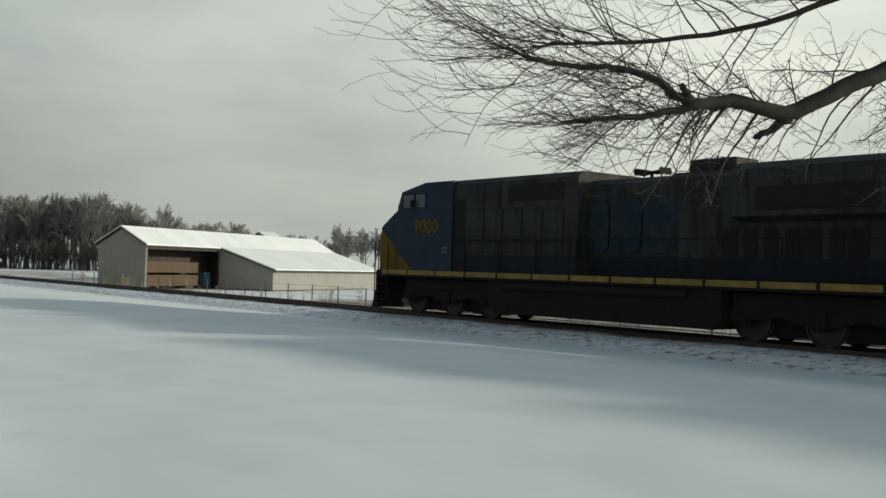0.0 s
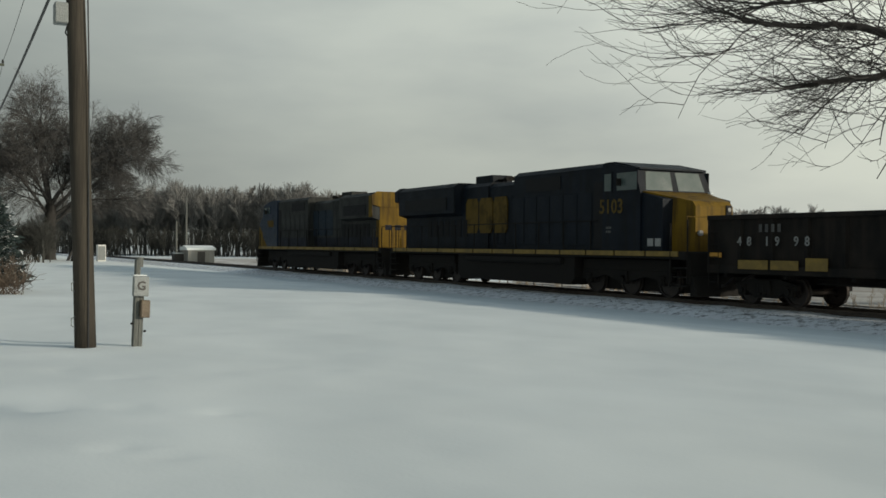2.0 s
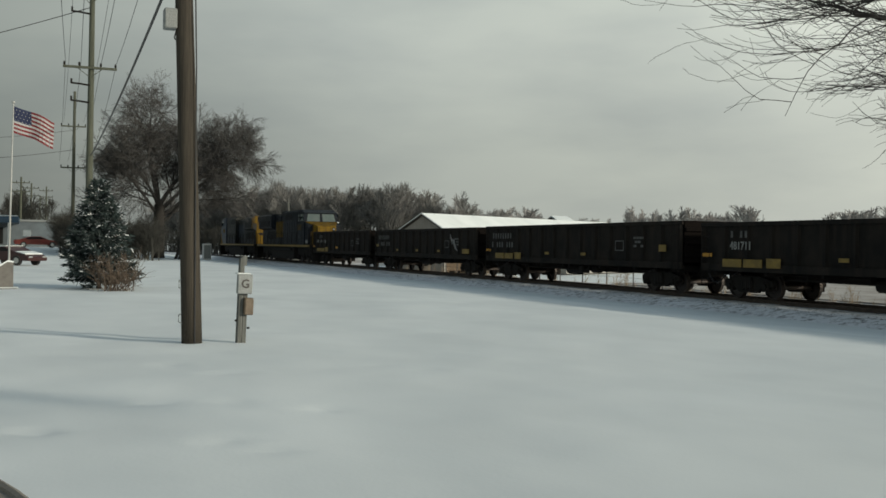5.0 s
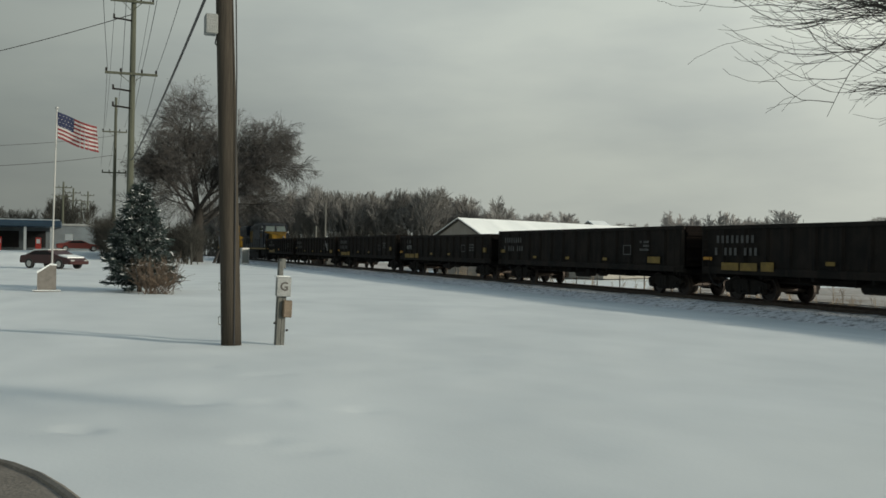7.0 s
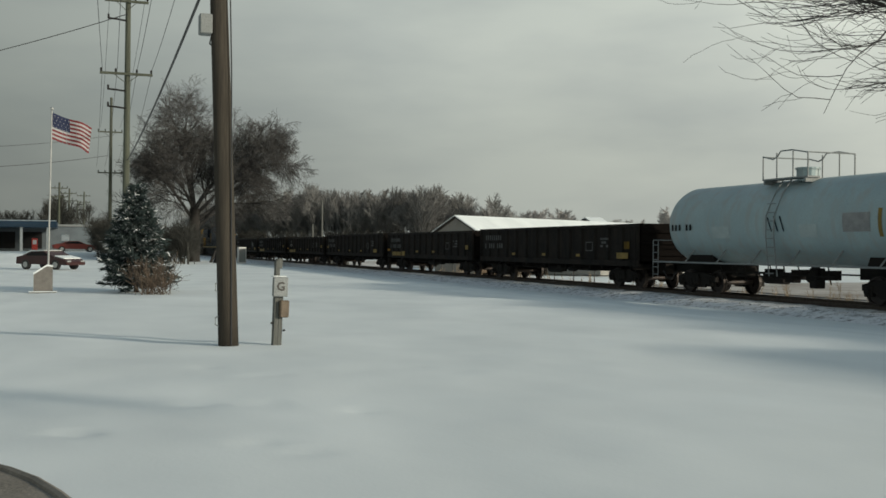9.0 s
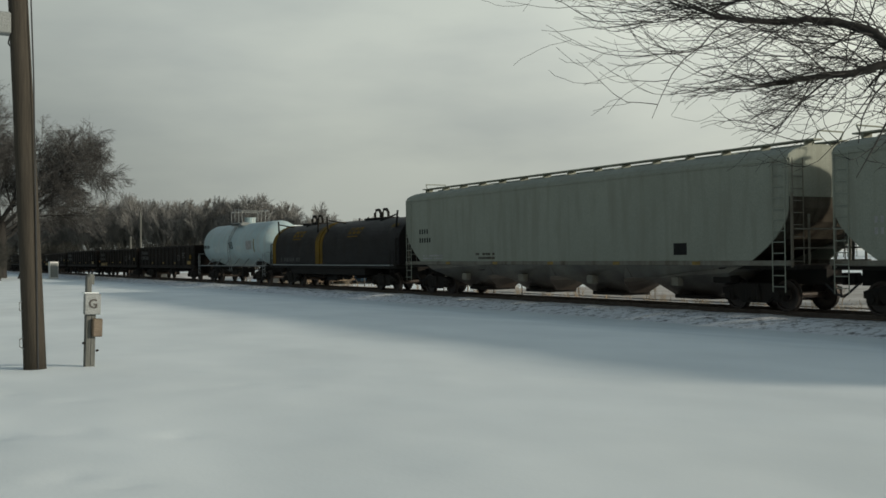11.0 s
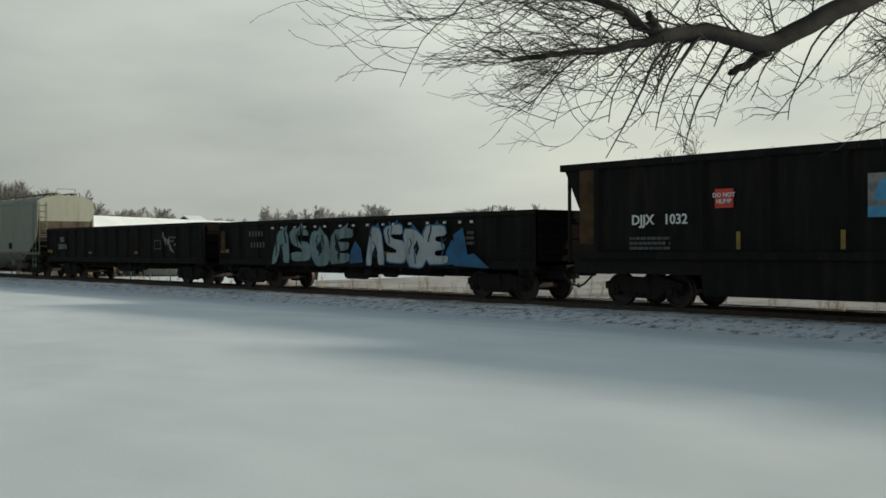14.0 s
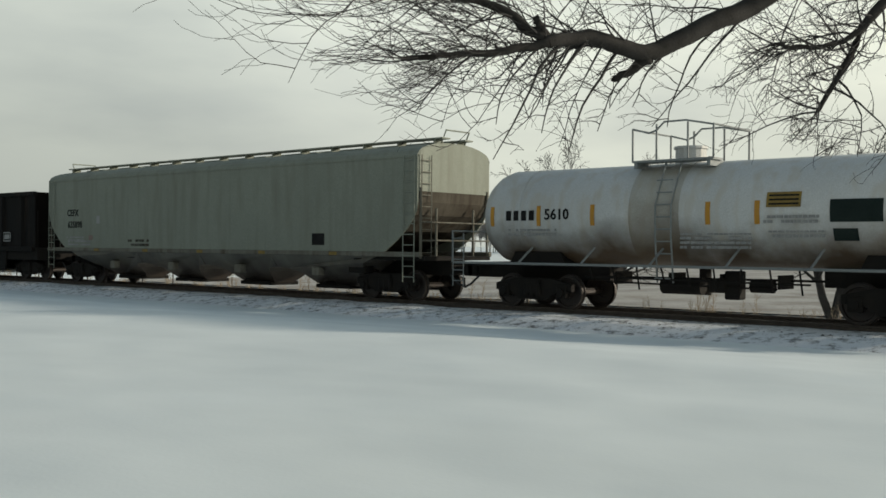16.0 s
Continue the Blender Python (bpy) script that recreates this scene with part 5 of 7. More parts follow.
def big_graffiti(car, length, top, h):
    """Two sprayed words in pale fat letters with dark outlines and a blue arrow."""
    y = -h - 0.105
    x, z, hh = 4.6, 0.98, 1.18
    words = (("asoe", 1.2, GRAF_DARK), ("asde", 0.98, GRAF_BLUE))
    rnd = random.Random(19)

    def wild(shape, x, z, w, h, lean):
        """A letter outline pulled out of shape."""
        line = [(x + (px + lean * (pz - 0.5)) * w + rnd.gauss(0, 0.03), z + pz * h + rnd.gauss(0, 0.03)) for px, pz in shape]
        out = []
        for (ax, az), (bx, bz) in zip(line, line[1:] + line[:1]):
            out += [(ax * 0.82 + bx * 0.18, az * 0.82 + bz * 0.18), (ax * 0.18 + bx * 0.82, az * 0.18 + bz * 0.82)]
        return out
    for word, w, shadow in words:
        for i, c in enumerate(word):
            zz = z + 0.08 * math.sin(i * 2.1)
            lean = rnd.uniform(-0.25, 0.3)
            shape = wild(FAT[c][0], x, zz, w * 1.02, hh, lean)
            cx, cz = sum(q[0] for q in shape) / len(shape), sum(q[1] for q in shape) / len(shape)
            grown = [(cx + (px - cx) * 1.1, cz + (pz - cz) * 1.07) for px, pz in shape]
            lift = 0.001 * i
            part("graffiti_outline", prism(B(), grown, "y", y - 0.006 - lift, y), shadow, car, "sprayed dark outline of a fat letter")
            part("graffiti_letter", prism(B(), shape, "y", y - 0.012 - lift, y - 0.007), GRAF_TEAL if shadow is GRAF_DARK else GRAF_WHITE, car, "pale sprayed fat letter")
            if c in "aod":
                part("graffiti_counter", prism(B(), [(cx - 0.13, cz), (cx + 0.02, cz - 0.26), (cx + 0.14, cz - 0.02), (cx + 0.04, cz + 0.24)], "y", y - 0.018 - lift, y - 0.013 - lift), GRAF_DARK, car, "dark hole of a letter")
            for k in range(5 if shadow is GRAF_DARK else 2):
                xm = x + w * rnd.uniform(0.2, 0.85)
                zs = zz + rnd.uniform(0.1, 0.9)
                pts = [(xm + rnd.gauss(0, 0.06), y - 0.014 - lift, zs + 0.16 * j) for j in range(4)]
                part("graffiti_line", tube(B(), pts, rnd.uniform(0.018, 0.034), 4), shadow if k else LOGO_BLUE, car)
            part("graffiti_spike", prism(B(), [(x + w * 0.3, zz + hh * 0.9), (x + w * 0.75, zz + hh * 0.9), (x + w * rnd.uniform(0.3, 0.9), zz + hh * 1.16)], "y", y - 0.011, y - 0.006), GRAF_BLUE if shadow is GRAF_BLUE else GRAF_TEAL, car)
            x += w
        part("graffiti_patch", prism(B(), [(x - 0.1, 1.0), (x + 0.6, 1.05), (x + 0.5, 1.5), (x + 0.2, 1.75), (x - 0.05, 1.4)], "y", y - 0.003, y), GRAF_BLUE, car, "blue sprayed patch")
        x += 0.78
    bm = B()
    prism(bm, [(x - 0.5, 0.98), (x + 1.0, 0.92), (x + 0.35, 1.35), (x + 0.1, 1.3), (x - 0.1, 2.1), (x - 0.5, 1.9)], "y", y - 0.005, y)
    part("graffiti_arrow", bm, GRAF_BLUE, car, "blue sprayed arrow")
    # daylight through holes below the chord, painted as white spots
    for k in range(16):
        q = 4.4 + 0.72 * k + rnd.uniform(-0.2, 0.2)
        part("hole_light_spot", box(B(), q, q + 0.05, y - 0.02, y + 0.06, top - 0.32, top - 0.25), WHITE_PAINT, car, "small white spot painted as light through a hole")
    part("rust_panel", box(B(), 0.9, 1.2, y, y + 0.01, 1.4, 2.2), RUST, car)


def hopper_tags(car, length, h):
    """A tag in loose black strokes, smaller scribbles, and an older faded maroon piece."""
    rnd = random.Random(9)
    strokes = (((0.55, 0.95), (0.2, 1.0), (0.0, 0.7), (0.05, 0.35), (0.35, 0.2), (0.5, 0.4), (0.3, 0.5)), ((0.7, 1.0), (0.85, 0.6), (1.0, 0.75), (1.15, 1.05)), ((0.85, 0.6), (0.8, 0.25), (0.95, 0.05)), ((1.7, 1.0), (1.35, 0.95), (1.25, 0.65), (1.6, 0.5), (1.55, 0.2), (1.2, 0.15)), ((1.85, 0.95), (2.0, 0.6), (2.25, 1.05)), ((2.0, 0.6), (1.95, 0.2), (2.15, 0.1)), ((2.45, 1.1), (2.35, 0.5), (2.55, 0.15), (2.7, 0.5)), ((0.15, 0.12), (0.7, 0.3), (1.3, 0.1), (1.9, 0.28), (2.7, 0.08)), ((0.0, 0.5), (-0.15, 0.7)), ((2.5, 1.1), (2.75, 0.9)))
    x, z = length * 0.475, 1.55
    for pts in strokes:
        line = [(x + px * 1.1 + rnd.gauss(0, 0.02), -h - 0.004, z + pz + rnd.gauss(0, 0.02)) for px, pz in pts]
        part("graffiti_stroke", tube(B(), line, 0.036, 5), BLACK_PAINT, car, "black sprayed stroke")
        part("graffiti_fill", tube(B(), [(px + 0.09, py + 0.002, pz - 0.03) for px, py, pz in line], 0.026, 5), GRAF_PALE, car, "pale green sprayed stroke")
    for q, w in ((3.45, 0.4), (4.1, 0.34)):
        part("graffiti_tag", tube(B(), [(x + q + w * 0.2 * i, -h - 0.004, z + 0.32 + (0.13 if i % 2 else -0.06)) for i in range(6)], 0.028, 4), BLACK_PAINT, car, "small black scribble")
    cloud = [(5.0 + 3.4 * t, 2.0 + 0.5 * abs(math.sin(t * 9.0)) + rnd.uniform(0, 0.12)) for t in [i / 12 for i in range(13)]]
    part("graffiti_patch", prism(B(), [(5.0, 1.6), (8.4, 1.6)] + cloud[::-1], "y", -h - 0.004, -h), GRAF_RED, car, "faded maroon sprayed piece")
    bars("car_number", 1.9, 2.35, 0.9, 0.16, 2, GREY_PAINT, car, -h - 0.004)


def hopper_plain(car, length, h):
    bars("owner_mark", 1.9, 2.65, 0.8, 0.2, 1, BLACK_PAINT, car, -h - 0.004)
    bars("car_number", 1.9, 2.28, 1.0, 0.2, 1, BLACK_PAINT, car, -h - 0.004)


def hopper_numbered(car, length, h):
    lettering("owner_mark", "CEFX", 0.36, BLACK_PAINT, car, on_side(2.55, 2.72, -h - 0.004))
    lettering("car_number", "635898", 0.36, BLACK_PAINT, car, on_side(2.72, 2.26, -h - 0.004))
    bars("small_data", 2.1, 1.78, 1.3, 0.06, 2, GREY_PAINT, car, -h - 0.004)
    part("data_panel", box(B(), 4.3, 4.55, -h - 0.005, -h, 2.3, 2.6), GREY_PAINT, car, "small grey panel")
    part("small_label", box(B(), 3.75, 4.05, -h - 0.006, -h, 1.68, 1.86), GRAF_RED, car)
    for x in (7.2, 14.4):
        part("seam", box(B(), x - 0.015, x + 0.015, -h - 0.006, -h, 1.4, 3.95), HOPPER_GREY, car, "welded sheet seam")


def pale_tank_marks(car, length, patch, r, zc):
    bars("car_number", 1.7, zc - 0.1, 1.3, 0.22, 1, BLACK_PAINT, car, -r - 0.015)
    patch("faded_panel", 4.2, 5.2, zc - 0.5, zc - 0.1, TANK_FADED, "faded white panel")
    patch("faded_panel", 8.8, 9.6, zc - 0.5, zc - 0.1, TANK_FADED, "faded white panel")
    patch("placard", 10.7, 11.8, zc - 0.35, zc + 0.2, GREY_PAINT, "grey notice panel")
    patch("reflective_plate", 12.1, 12.25, zc - 0.5, zc + 0.3, DIRTY_YELLOW, "yellow stripe")
    bm = B()
    rnd = random.Random(5)
    for i in range(3):
        x = 7.3 + i * 0.3
        tube(bm, [(x, -r - 0.01, zc - 0.2 + 0.3 * (k % 2) + rnd.uniform(-0.1, 0.1)) if k % 2 else (x + 0.2, -r - 0.01, zc - 0.3) for k in range(4)], 0.025, 4)
    part("graffiti_tag", bm, LOGO_BLUE, car)


def white_tank_marks(car, length, patch, r, zc):
    for x in (2.06, 2.3, 2.54, 2.78):
        patch("owner_mark", x, x + 0.16, zc - 0.11, zc + 0.14, BLACK_PAINT)
    lettering("car_number", "5610", 0.37, BLACK_PAINT, car, on_side(3.62, zc + 0.02, -r - 0.006))
    for x in (1.55, 3.02, 4.6, 7.6, 8.74):
        patch("reflective_plate", x, x + 0.12, zc - 0.25, zc + 0.25, ORANGE, "orange-yellow stripe")
    patch("notice", 9.0, 9.75, zc + 0.1, zc + 0.42, DIRTY_YELLOW, "yellow notice")
    for i in range(3):
        patch("notice_line", 9.05, 9.7, zc + 0.15 + 0.09 * i, zc + 0.19 + 0.09 * i, BLACK_PAINT)
    patch("placard", 10.35, 11.4, zc - 0.22, zc + 0.24, GRAF_DARK, "dark green-black notice panel")
    patch("placard", 10.4, 10.9, zc - 0.6, zc - 0.35, GRAF_DARK, "small dark notice panel")
    for x, z, w, n in ((2.1, zc - 0.35, 1.5, 2), (6.95, zc - 0.45, 1.7, 4), (8.95, zc - 0.1, 1.2, 2), (8.95, zc - 0.4, 1.3, 2)):
        y = -math.sqrt(max(0.1, r * r - (z - zc - 0.08) ** 2)) - 0.03
        bars("small_data", x, z, w, 0.06, n, GREY_PAINT, car, y)


YP = [(1.8, 1.04, 0.95, 0.26, DIRTY_YELLOW), (2.85, 1.04, 0.9, 0.26, DIRTY_YELLOW), (3.95, 1.04, 0.65, 0.3, DIRTY_YELLOW), (0.72, 1.36, 0.5, 0.12, ORANGE), (7.0, 1.28, 0.4, 0.12, DIRTY_YELLOW), (10.2, 1.28, 0.4, 0.12, DIRTY_YELLOW), (15.9, 1.5, 0.45, 0.25, DIRTY_YELLOW)]
YQ = [(1.0, 1.5, 0.5, 0.16, DIRTY_YELLOW), (5.0, 1.25, 0.35, 0.12, DIRTY_YELLOW), (8.5, 1.25, 0.35, 0.12, DIRTY_YELLOW), (12.0, 1.25, 0.35, 0.12, DIRTY_YELLOW), (15.6, 1.2, 0.9, 0.25, DIRTY_YELLOW)]
YR = [(0.8, 1.35, 0.6, 0.14, DIRTY_YELLOW), (6.0, 1.3, 0.3, 0.1, DIRTY_YELLOW), (11.0, 1.3, 0.3, 0.1, DIRTY_YELLOW)]
DARKG = "dark brown steel gondola car with ribbed sides and yellow reflector plates"

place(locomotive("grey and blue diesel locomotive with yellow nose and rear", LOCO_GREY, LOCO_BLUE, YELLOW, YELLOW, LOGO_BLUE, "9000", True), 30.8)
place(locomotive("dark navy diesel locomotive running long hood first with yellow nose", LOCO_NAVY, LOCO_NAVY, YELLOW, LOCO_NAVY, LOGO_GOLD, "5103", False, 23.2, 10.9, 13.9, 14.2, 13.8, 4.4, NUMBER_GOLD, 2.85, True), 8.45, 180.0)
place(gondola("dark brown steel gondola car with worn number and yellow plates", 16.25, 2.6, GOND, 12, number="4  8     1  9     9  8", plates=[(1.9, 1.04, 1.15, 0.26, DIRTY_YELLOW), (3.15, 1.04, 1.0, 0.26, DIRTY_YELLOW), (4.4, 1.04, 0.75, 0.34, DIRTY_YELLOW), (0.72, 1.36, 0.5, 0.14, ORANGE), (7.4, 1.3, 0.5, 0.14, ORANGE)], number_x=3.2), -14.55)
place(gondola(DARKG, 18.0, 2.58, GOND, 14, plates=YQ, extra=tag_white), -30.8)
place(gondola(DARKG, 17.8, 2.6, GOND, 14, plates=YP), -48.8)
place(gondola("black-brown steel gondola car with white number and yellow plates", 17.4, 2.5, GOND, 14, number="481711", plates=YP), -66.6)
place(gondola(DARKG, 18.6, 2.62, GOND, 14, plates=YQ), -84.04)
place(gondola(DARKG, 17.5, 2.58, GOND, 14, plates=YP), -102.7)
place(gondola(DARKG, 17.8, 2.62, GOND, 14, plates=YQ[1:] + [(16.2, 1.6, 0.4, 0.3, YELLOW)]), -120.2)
place(tank_car("pale blue tank car with top platform and faded white panels", 14.8, 1.42, 2.5, TANK_BLUE, 7.5, pale_tank_marks, (2.8, 12.3), 1.1), -138.0)
place(coil_car("navy coil car with two arched covers and yellow bands", 17.4), -152.8)
place(covered_hopper("light grey covered hopper car with dirty discharge bays", 22.7, hopper_plain), -170.2)
place(covered_hopper("light grey covered hopper car with black spray tags", 20.7, hopper_tags), -192.9)
place(gondola("black steel gondola car with white number", 17.8, 2.6, GOND_BLACK, 14, number="BO\n350316", plates=YR, extra=tag_white, tall_mark=True), -213.6)
place(gondola("black steel gondola car covered in pale blue graffiti", 18.1, 2.55, GOND_BLACK, 12, mark_at=(2.9, 1.25, 0.2), plates=YR, extra=big_graffiti), -231.45)
place(high_gondola("black high-sided scrap car with tapered ends and red signs", 17.0), -249.6)
place(covered_hopper("light grey covered hopper car with black number", 21.6, hopper_numbered), -266.45)
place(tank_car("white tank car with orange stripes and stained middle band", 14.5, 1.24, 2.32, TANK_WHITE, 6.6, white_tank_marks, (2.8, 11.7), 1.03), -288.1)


# bare trees: tapered branches that fork, as plain arrays for speed
class Wood:
    def __init__(self):
        self.v, self.f = [], []

    def rod(self, pts, r0, r1, sides):
        n = len(pts)
        base = len(self.v)
        for i, p in enumerate(pts):
            d = pts[min(i + 1, n - 1)] - pts[max(i - 1, 0)]
            d = d.normalized() if d.length > 1e-9 else Vector((0, 0, 1))
            u = d.cross(Vector((0.3, 0.2, 1)) if abs(d.z) < 0.9 else Vector((1, 0, 0))).normalized()
            w = d.cross(u)
            r = r0 + (r1 - r0) * i / (n - 1)
            for k in range(sides):
                a = 2 * math.pi * k / sides
                self.v.append(p + r * (math.cos(a) * u + math.sin(a) * w))
        for i in range(n - 1):
            for k in range(sides):
                a, b = base + i * sides + k, base + i * sides + (k + 1) % sides
                self.f.append((a, b, b + sides, a + sides))

    def mesh(self, name, material, smooth_shade=False):
        me = bpy.data.meshes.new(name)
        me.from_pydata(self.v, [], self.f)
        me.materials.append(material)
        if smooth_shade:
            me.shade_smooth()
        return me


def branch_line(rnd, start, heading, length, steps, wander, pull, pull_amount):
    pts, d = [start.copy()], heading.normalized()
    for i in range(steps):
        d = (d + Vector((rnd.gauss(0, wander), rnd.gauss(0, wander), rnd.gauss(0, wander))) + pull * pull_amount).normalized()
        pts.append(pts[-1] + d * (length / steps))
    return pts


def grow(wood, rnd, start, heading, length, radius, level, cfg, fine=None):
    """One branch and all that springs from it. fine: where the last orders go."""
    target = fine if (fine is not None and level >= cfg["fine"]) else wood
    sides = 6 if radius > 0.06 else (4 if radius > 0.02 else 3)
    steps = cfg["steps"][min(level, len(cfg["steps"]) - 1)]
    pts = branch_line(rnd, start, heading, length, steps, cfg["wander"], cfg["pull"], cfg["amount"][min(level, len(cfg["amount"]) - 1)])
    tip = max(radius * cfg["taper"], cfg["least"])
    target.rod(pts, radius, tip, sides)
    if level >= cfg["levels"]:
        return
    n = cfg["kids"][level]
    for i in range(n):
        t = cfg["from"] + (1 - cfg["from"]) * (i + rnd.random()) / n
        k = min(int(t * steps), steps - 1)
        p = pts[k].lerp(pts[k + 1], t * steps - k)
        d = (pts[k + 1] - pts[k]).normalized()
        side = Vector((rnd.gauss(0, 1), rnd.gauss(0, 1), rnd.gauss(0, 1)))
        side = (side - d * side.dot(d)).normalized()
        a = radians(rnd.uniform(*cfg["angle"]))
        grow(wood, rnd, p, d * math.cos(a) + side * math.sin(a), length * rnd.uniform(*cfg["ratio"]) * (1.15 - 0.5 * t), max((radius + (tip - radius) * t) * 0.5, cfg["least"]), level + 1, cfg, fine)


UP = Vector((0, 0, 1))


def shade_tree():
    """The big spreading tree on the lawn, with a low limb towards the track."""
    rnd = random.Random(21)
    tree = thing("shade_tree", "large bare spreading tree with dense fine twigs", "tree", pose(-105, 11.2, ground_z(-105, 11.2) - 0.1))
    wood, fine = Wood(), Wood()
    cfg = dict(levels=4, fine=3, steps=(6, 5, 4, 3, 3), wander=0.13, pull=UP, amount=(0.02, 0.03, 0.0, -0.06, -0.10), taper=0.25, least=0.0105, kids=(9, 9, 8, 7), angle=(16, 52), ratio=(0.5, 0.76), **{"from": 0.18})
    trunk = Wood()
    trunk.rod([Vector((0, 0, 0)), Vector((0, 0, 0.4)), Vector((0.05, 0.05, 3.0)), Vector((0.1, 0.1, 5.5))], 0.7, 0.5, 12)
    tm = trunk.mesh("trunk", BARK, True)
    t = new("trunk", tm)
    t.parent = tree
    for (dy, dx, dz, ln, r, z) in ((0.9, 0.0, 0.8, 11.0, 0.25, 4.2), (0.6, 0.1, 1.0, 10.0, 0.22, 4.8), (0.3, 0.2, 1.0, 9.5, 0.25, 5.3), (-0.25, -0.2, 1.0, 10.5, 0.26, 5.3), (-0.7, 0.2, 0.75, 7.5, 0.2, 4.4), (0.1, -0.5, 0.9, 8.5, 0.22, 5.0), (-0.4, 0.4, 0.9, 8.5, 0.2, 4.8), (0.9, 0.2, 0.42, 7.5, 0.18, 3.6)):
        grow(wood, rnd, Vector((0.05, 0.05, z)), Vector((dx, dy, dz)), ln * 0.84, r, 0, cfg, fine)
    o = tagged(new("limb", wood.mesh("limb", TWIG)), kind="stuff")
    o.parent = tree
    o = new("crown", fine.mesh("crown", CROWN))
    o.parent = tree
    o["label"] = "dense dark bare twigs"


def small_tree(x, y, height, seed, label, levels=3, kids=(9, 6, 5), bark=TWIG, spread=(25, 60), stems=1, name="bare_tree"):
    rnd = random.Random(seed)
    tree = thing(name, label, "tree", pose(x, y, ground_z(x, y) - 0.05))
    wood, fine = Wood(), Wood()
    cfg = dict(levels=levels, fine=2, steps=(6, 4, 3, 3), wander=0.1, pull=UP, amount=(0.05, 0.05, 0.03, 0.0), taper=0.3, least=0.009, kids=kids, angle=spread, ratio=(0.32, 0.55), **{"from": 0.2})
    for s in range(stems):
        lean = Vector((rnd.gauss(0, 0.12 * stems), rnd.gauss(0, 0.12 * stems), 1))
        grow(wood, rnd, Vector((0, 0, 0)), lean, height * 0.85, height * 0.022, 0, cfg, fine)
    for nm, w in (("trunk", wood), ("crown", fine)):
        o = new(nm, w.mesh(nm, bark))
        o.parent = tree
    return tree


def woodland(name, label, spots, seed, material, least, kids=(9, 6, 4), angle=(20, 55), base=0.3, lead=0.86, ratio=(0.28, 0.48)):
    """A far wood as one sheet of stems and branches."""
    rnd = random.Random(seed)
    kinds = []
    for k in range(5):
        wood = Wood()
        cfg = dict(levels=3, fine=9, steps=(5, 3, 2, 2), wander=0.07, pull=UP, amount=(0.05, 0.10, 0.08, 0.03), taper=0.3, least=least, kids=kids, angle=angle, ratio=ratio, **{"from": base})
        grow(wood, rnd, Vector((0, 0, 0)), Vector((rnd.gauss(0, 0.05), rnd.gauss(0, 0.05), 1)), lead, 0.014, 0, dict(cfg, least=least / 12.0))
        kinds.append((np.array([tuple(v) for v in wood.v]), np.array(wood.f)))
    vs, fs, n = [], [], 0
    for x, y, h in spots:
        v, f = kinds[rnd.randrange(5)]
        a = rnd.uniform(0, 6.28)
        c, s = math.cos(a), math.sin(a)
        w = rnd.uniform(0.85, 1.25)
        m = np.array([[c * w, -s * w, 0], [s * w, c * w, 0], [0, 0, 1]]) * h
        vs.append(v @ m.T + np.array([x, y, ground_z(x, y) - 0.2]))
        fs.append(f + n)
        n += len(v)
    me = bpy.data.meshes.new(name)
    me.from_pydata(np.concatenate(vs).tolist(), [], np.concatenate(fs).tolist())
    me.materials.append(material)
    tagged(new(name, me), label, "woodland", kind="stuff")


def make_woods():
    rnd = random.Random(31)
    spots = []
    for i in range(230):
        t = rnd.random()
        x, y = -196 + 36 * t + rnd.uniform(-14, 6), 22 + 42 * t + rnd.uniform(-3, 3)
        spots.append((x, y, rnd.uniform(10.0, 16.0) * (0.85 if t < 0.35 else 1.0)))
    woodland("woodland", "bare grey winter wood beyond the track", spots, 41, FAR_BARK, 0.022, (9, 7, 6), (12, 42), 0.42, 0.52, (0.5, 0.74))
    spots = [(-184 + 34 * t + rnd.uniform(-8, 7), 21 + 41 * t + rnd.uniform(-2, 2), rnd.uniform(1.8, 5.2)) for t in [rnd.random() for _ in range(430)]]
    woodland("undergrowth", "dark tangled brush along the wood's foot", spots, 43, DARK_SCRUB, 0.03, (13, 7, 4), (12, 45))
    spots = []
    for i in range(330):
        t = rnd.random()
        a = radians(158 - 62 * t)
        d = rnd.uniform(300, 360)
        h = rnd.uniform(14, 20) if math.sin(t * 37) > -0.35 else rnd.uniform(11, 15)
        spots.append((d * math.cos(a), d * math.sin(a), h))
    # distance haze is put into a still paler bark colour
    woodland("distant_trees", "line of distant bare trees, pale with painted haze", spots, 47, mat("haze_paled_distant_wood", (0.30, 0.29, 0.28), (0.22, 0.215, 0.21), 0.95, scale=0.2, fine=2, bump=0, spec=0.05), 0.042, (9, 7, 6), (12, 44), 0.3, 0.5, (0.5, 0.74))
    spots = [(-170 + rnd.uniform(-12, 12), -26 + 30 * rnd.random(), rnd.uniform(8, 12.5)) for _ in range(34)]
    woodland("roadside_trees", "bare trees behind the filling station", spots, 53, DARK_SCRUB, 0.026, (9, 8, 6), (12, 44), 0.25, 0.5, (0.5, 0.74))
    spots = [(-98 + rnd.uniform(-8, 8), 1.9 + 8.1 * rnd.random(), rnd.uniform(3.2, 5.8)) for _ in range(130)]
    woodland("hedge", "tall dark leafless hedge on the lawn's edge", spots, 59, DARK_SCRUB, 0.013, (10, 8, 6), (12, 45), 0.08, 0.5, (0.5, 0.74))
    spots = [(-40 + 44 * rnd.random() - 40 * (rnd.random() < 0.4), 26.2 + 9 * rnd.random() ** 1.5, rnd.uniform(0.4, 1.3)) for _ in range(420)]
    woodland("dry_weeds", "tan dry weeds beyond the track", spots, 61, DRY_GRASS, 0.018, (12, 6, 2), (10, 50), 0.05)


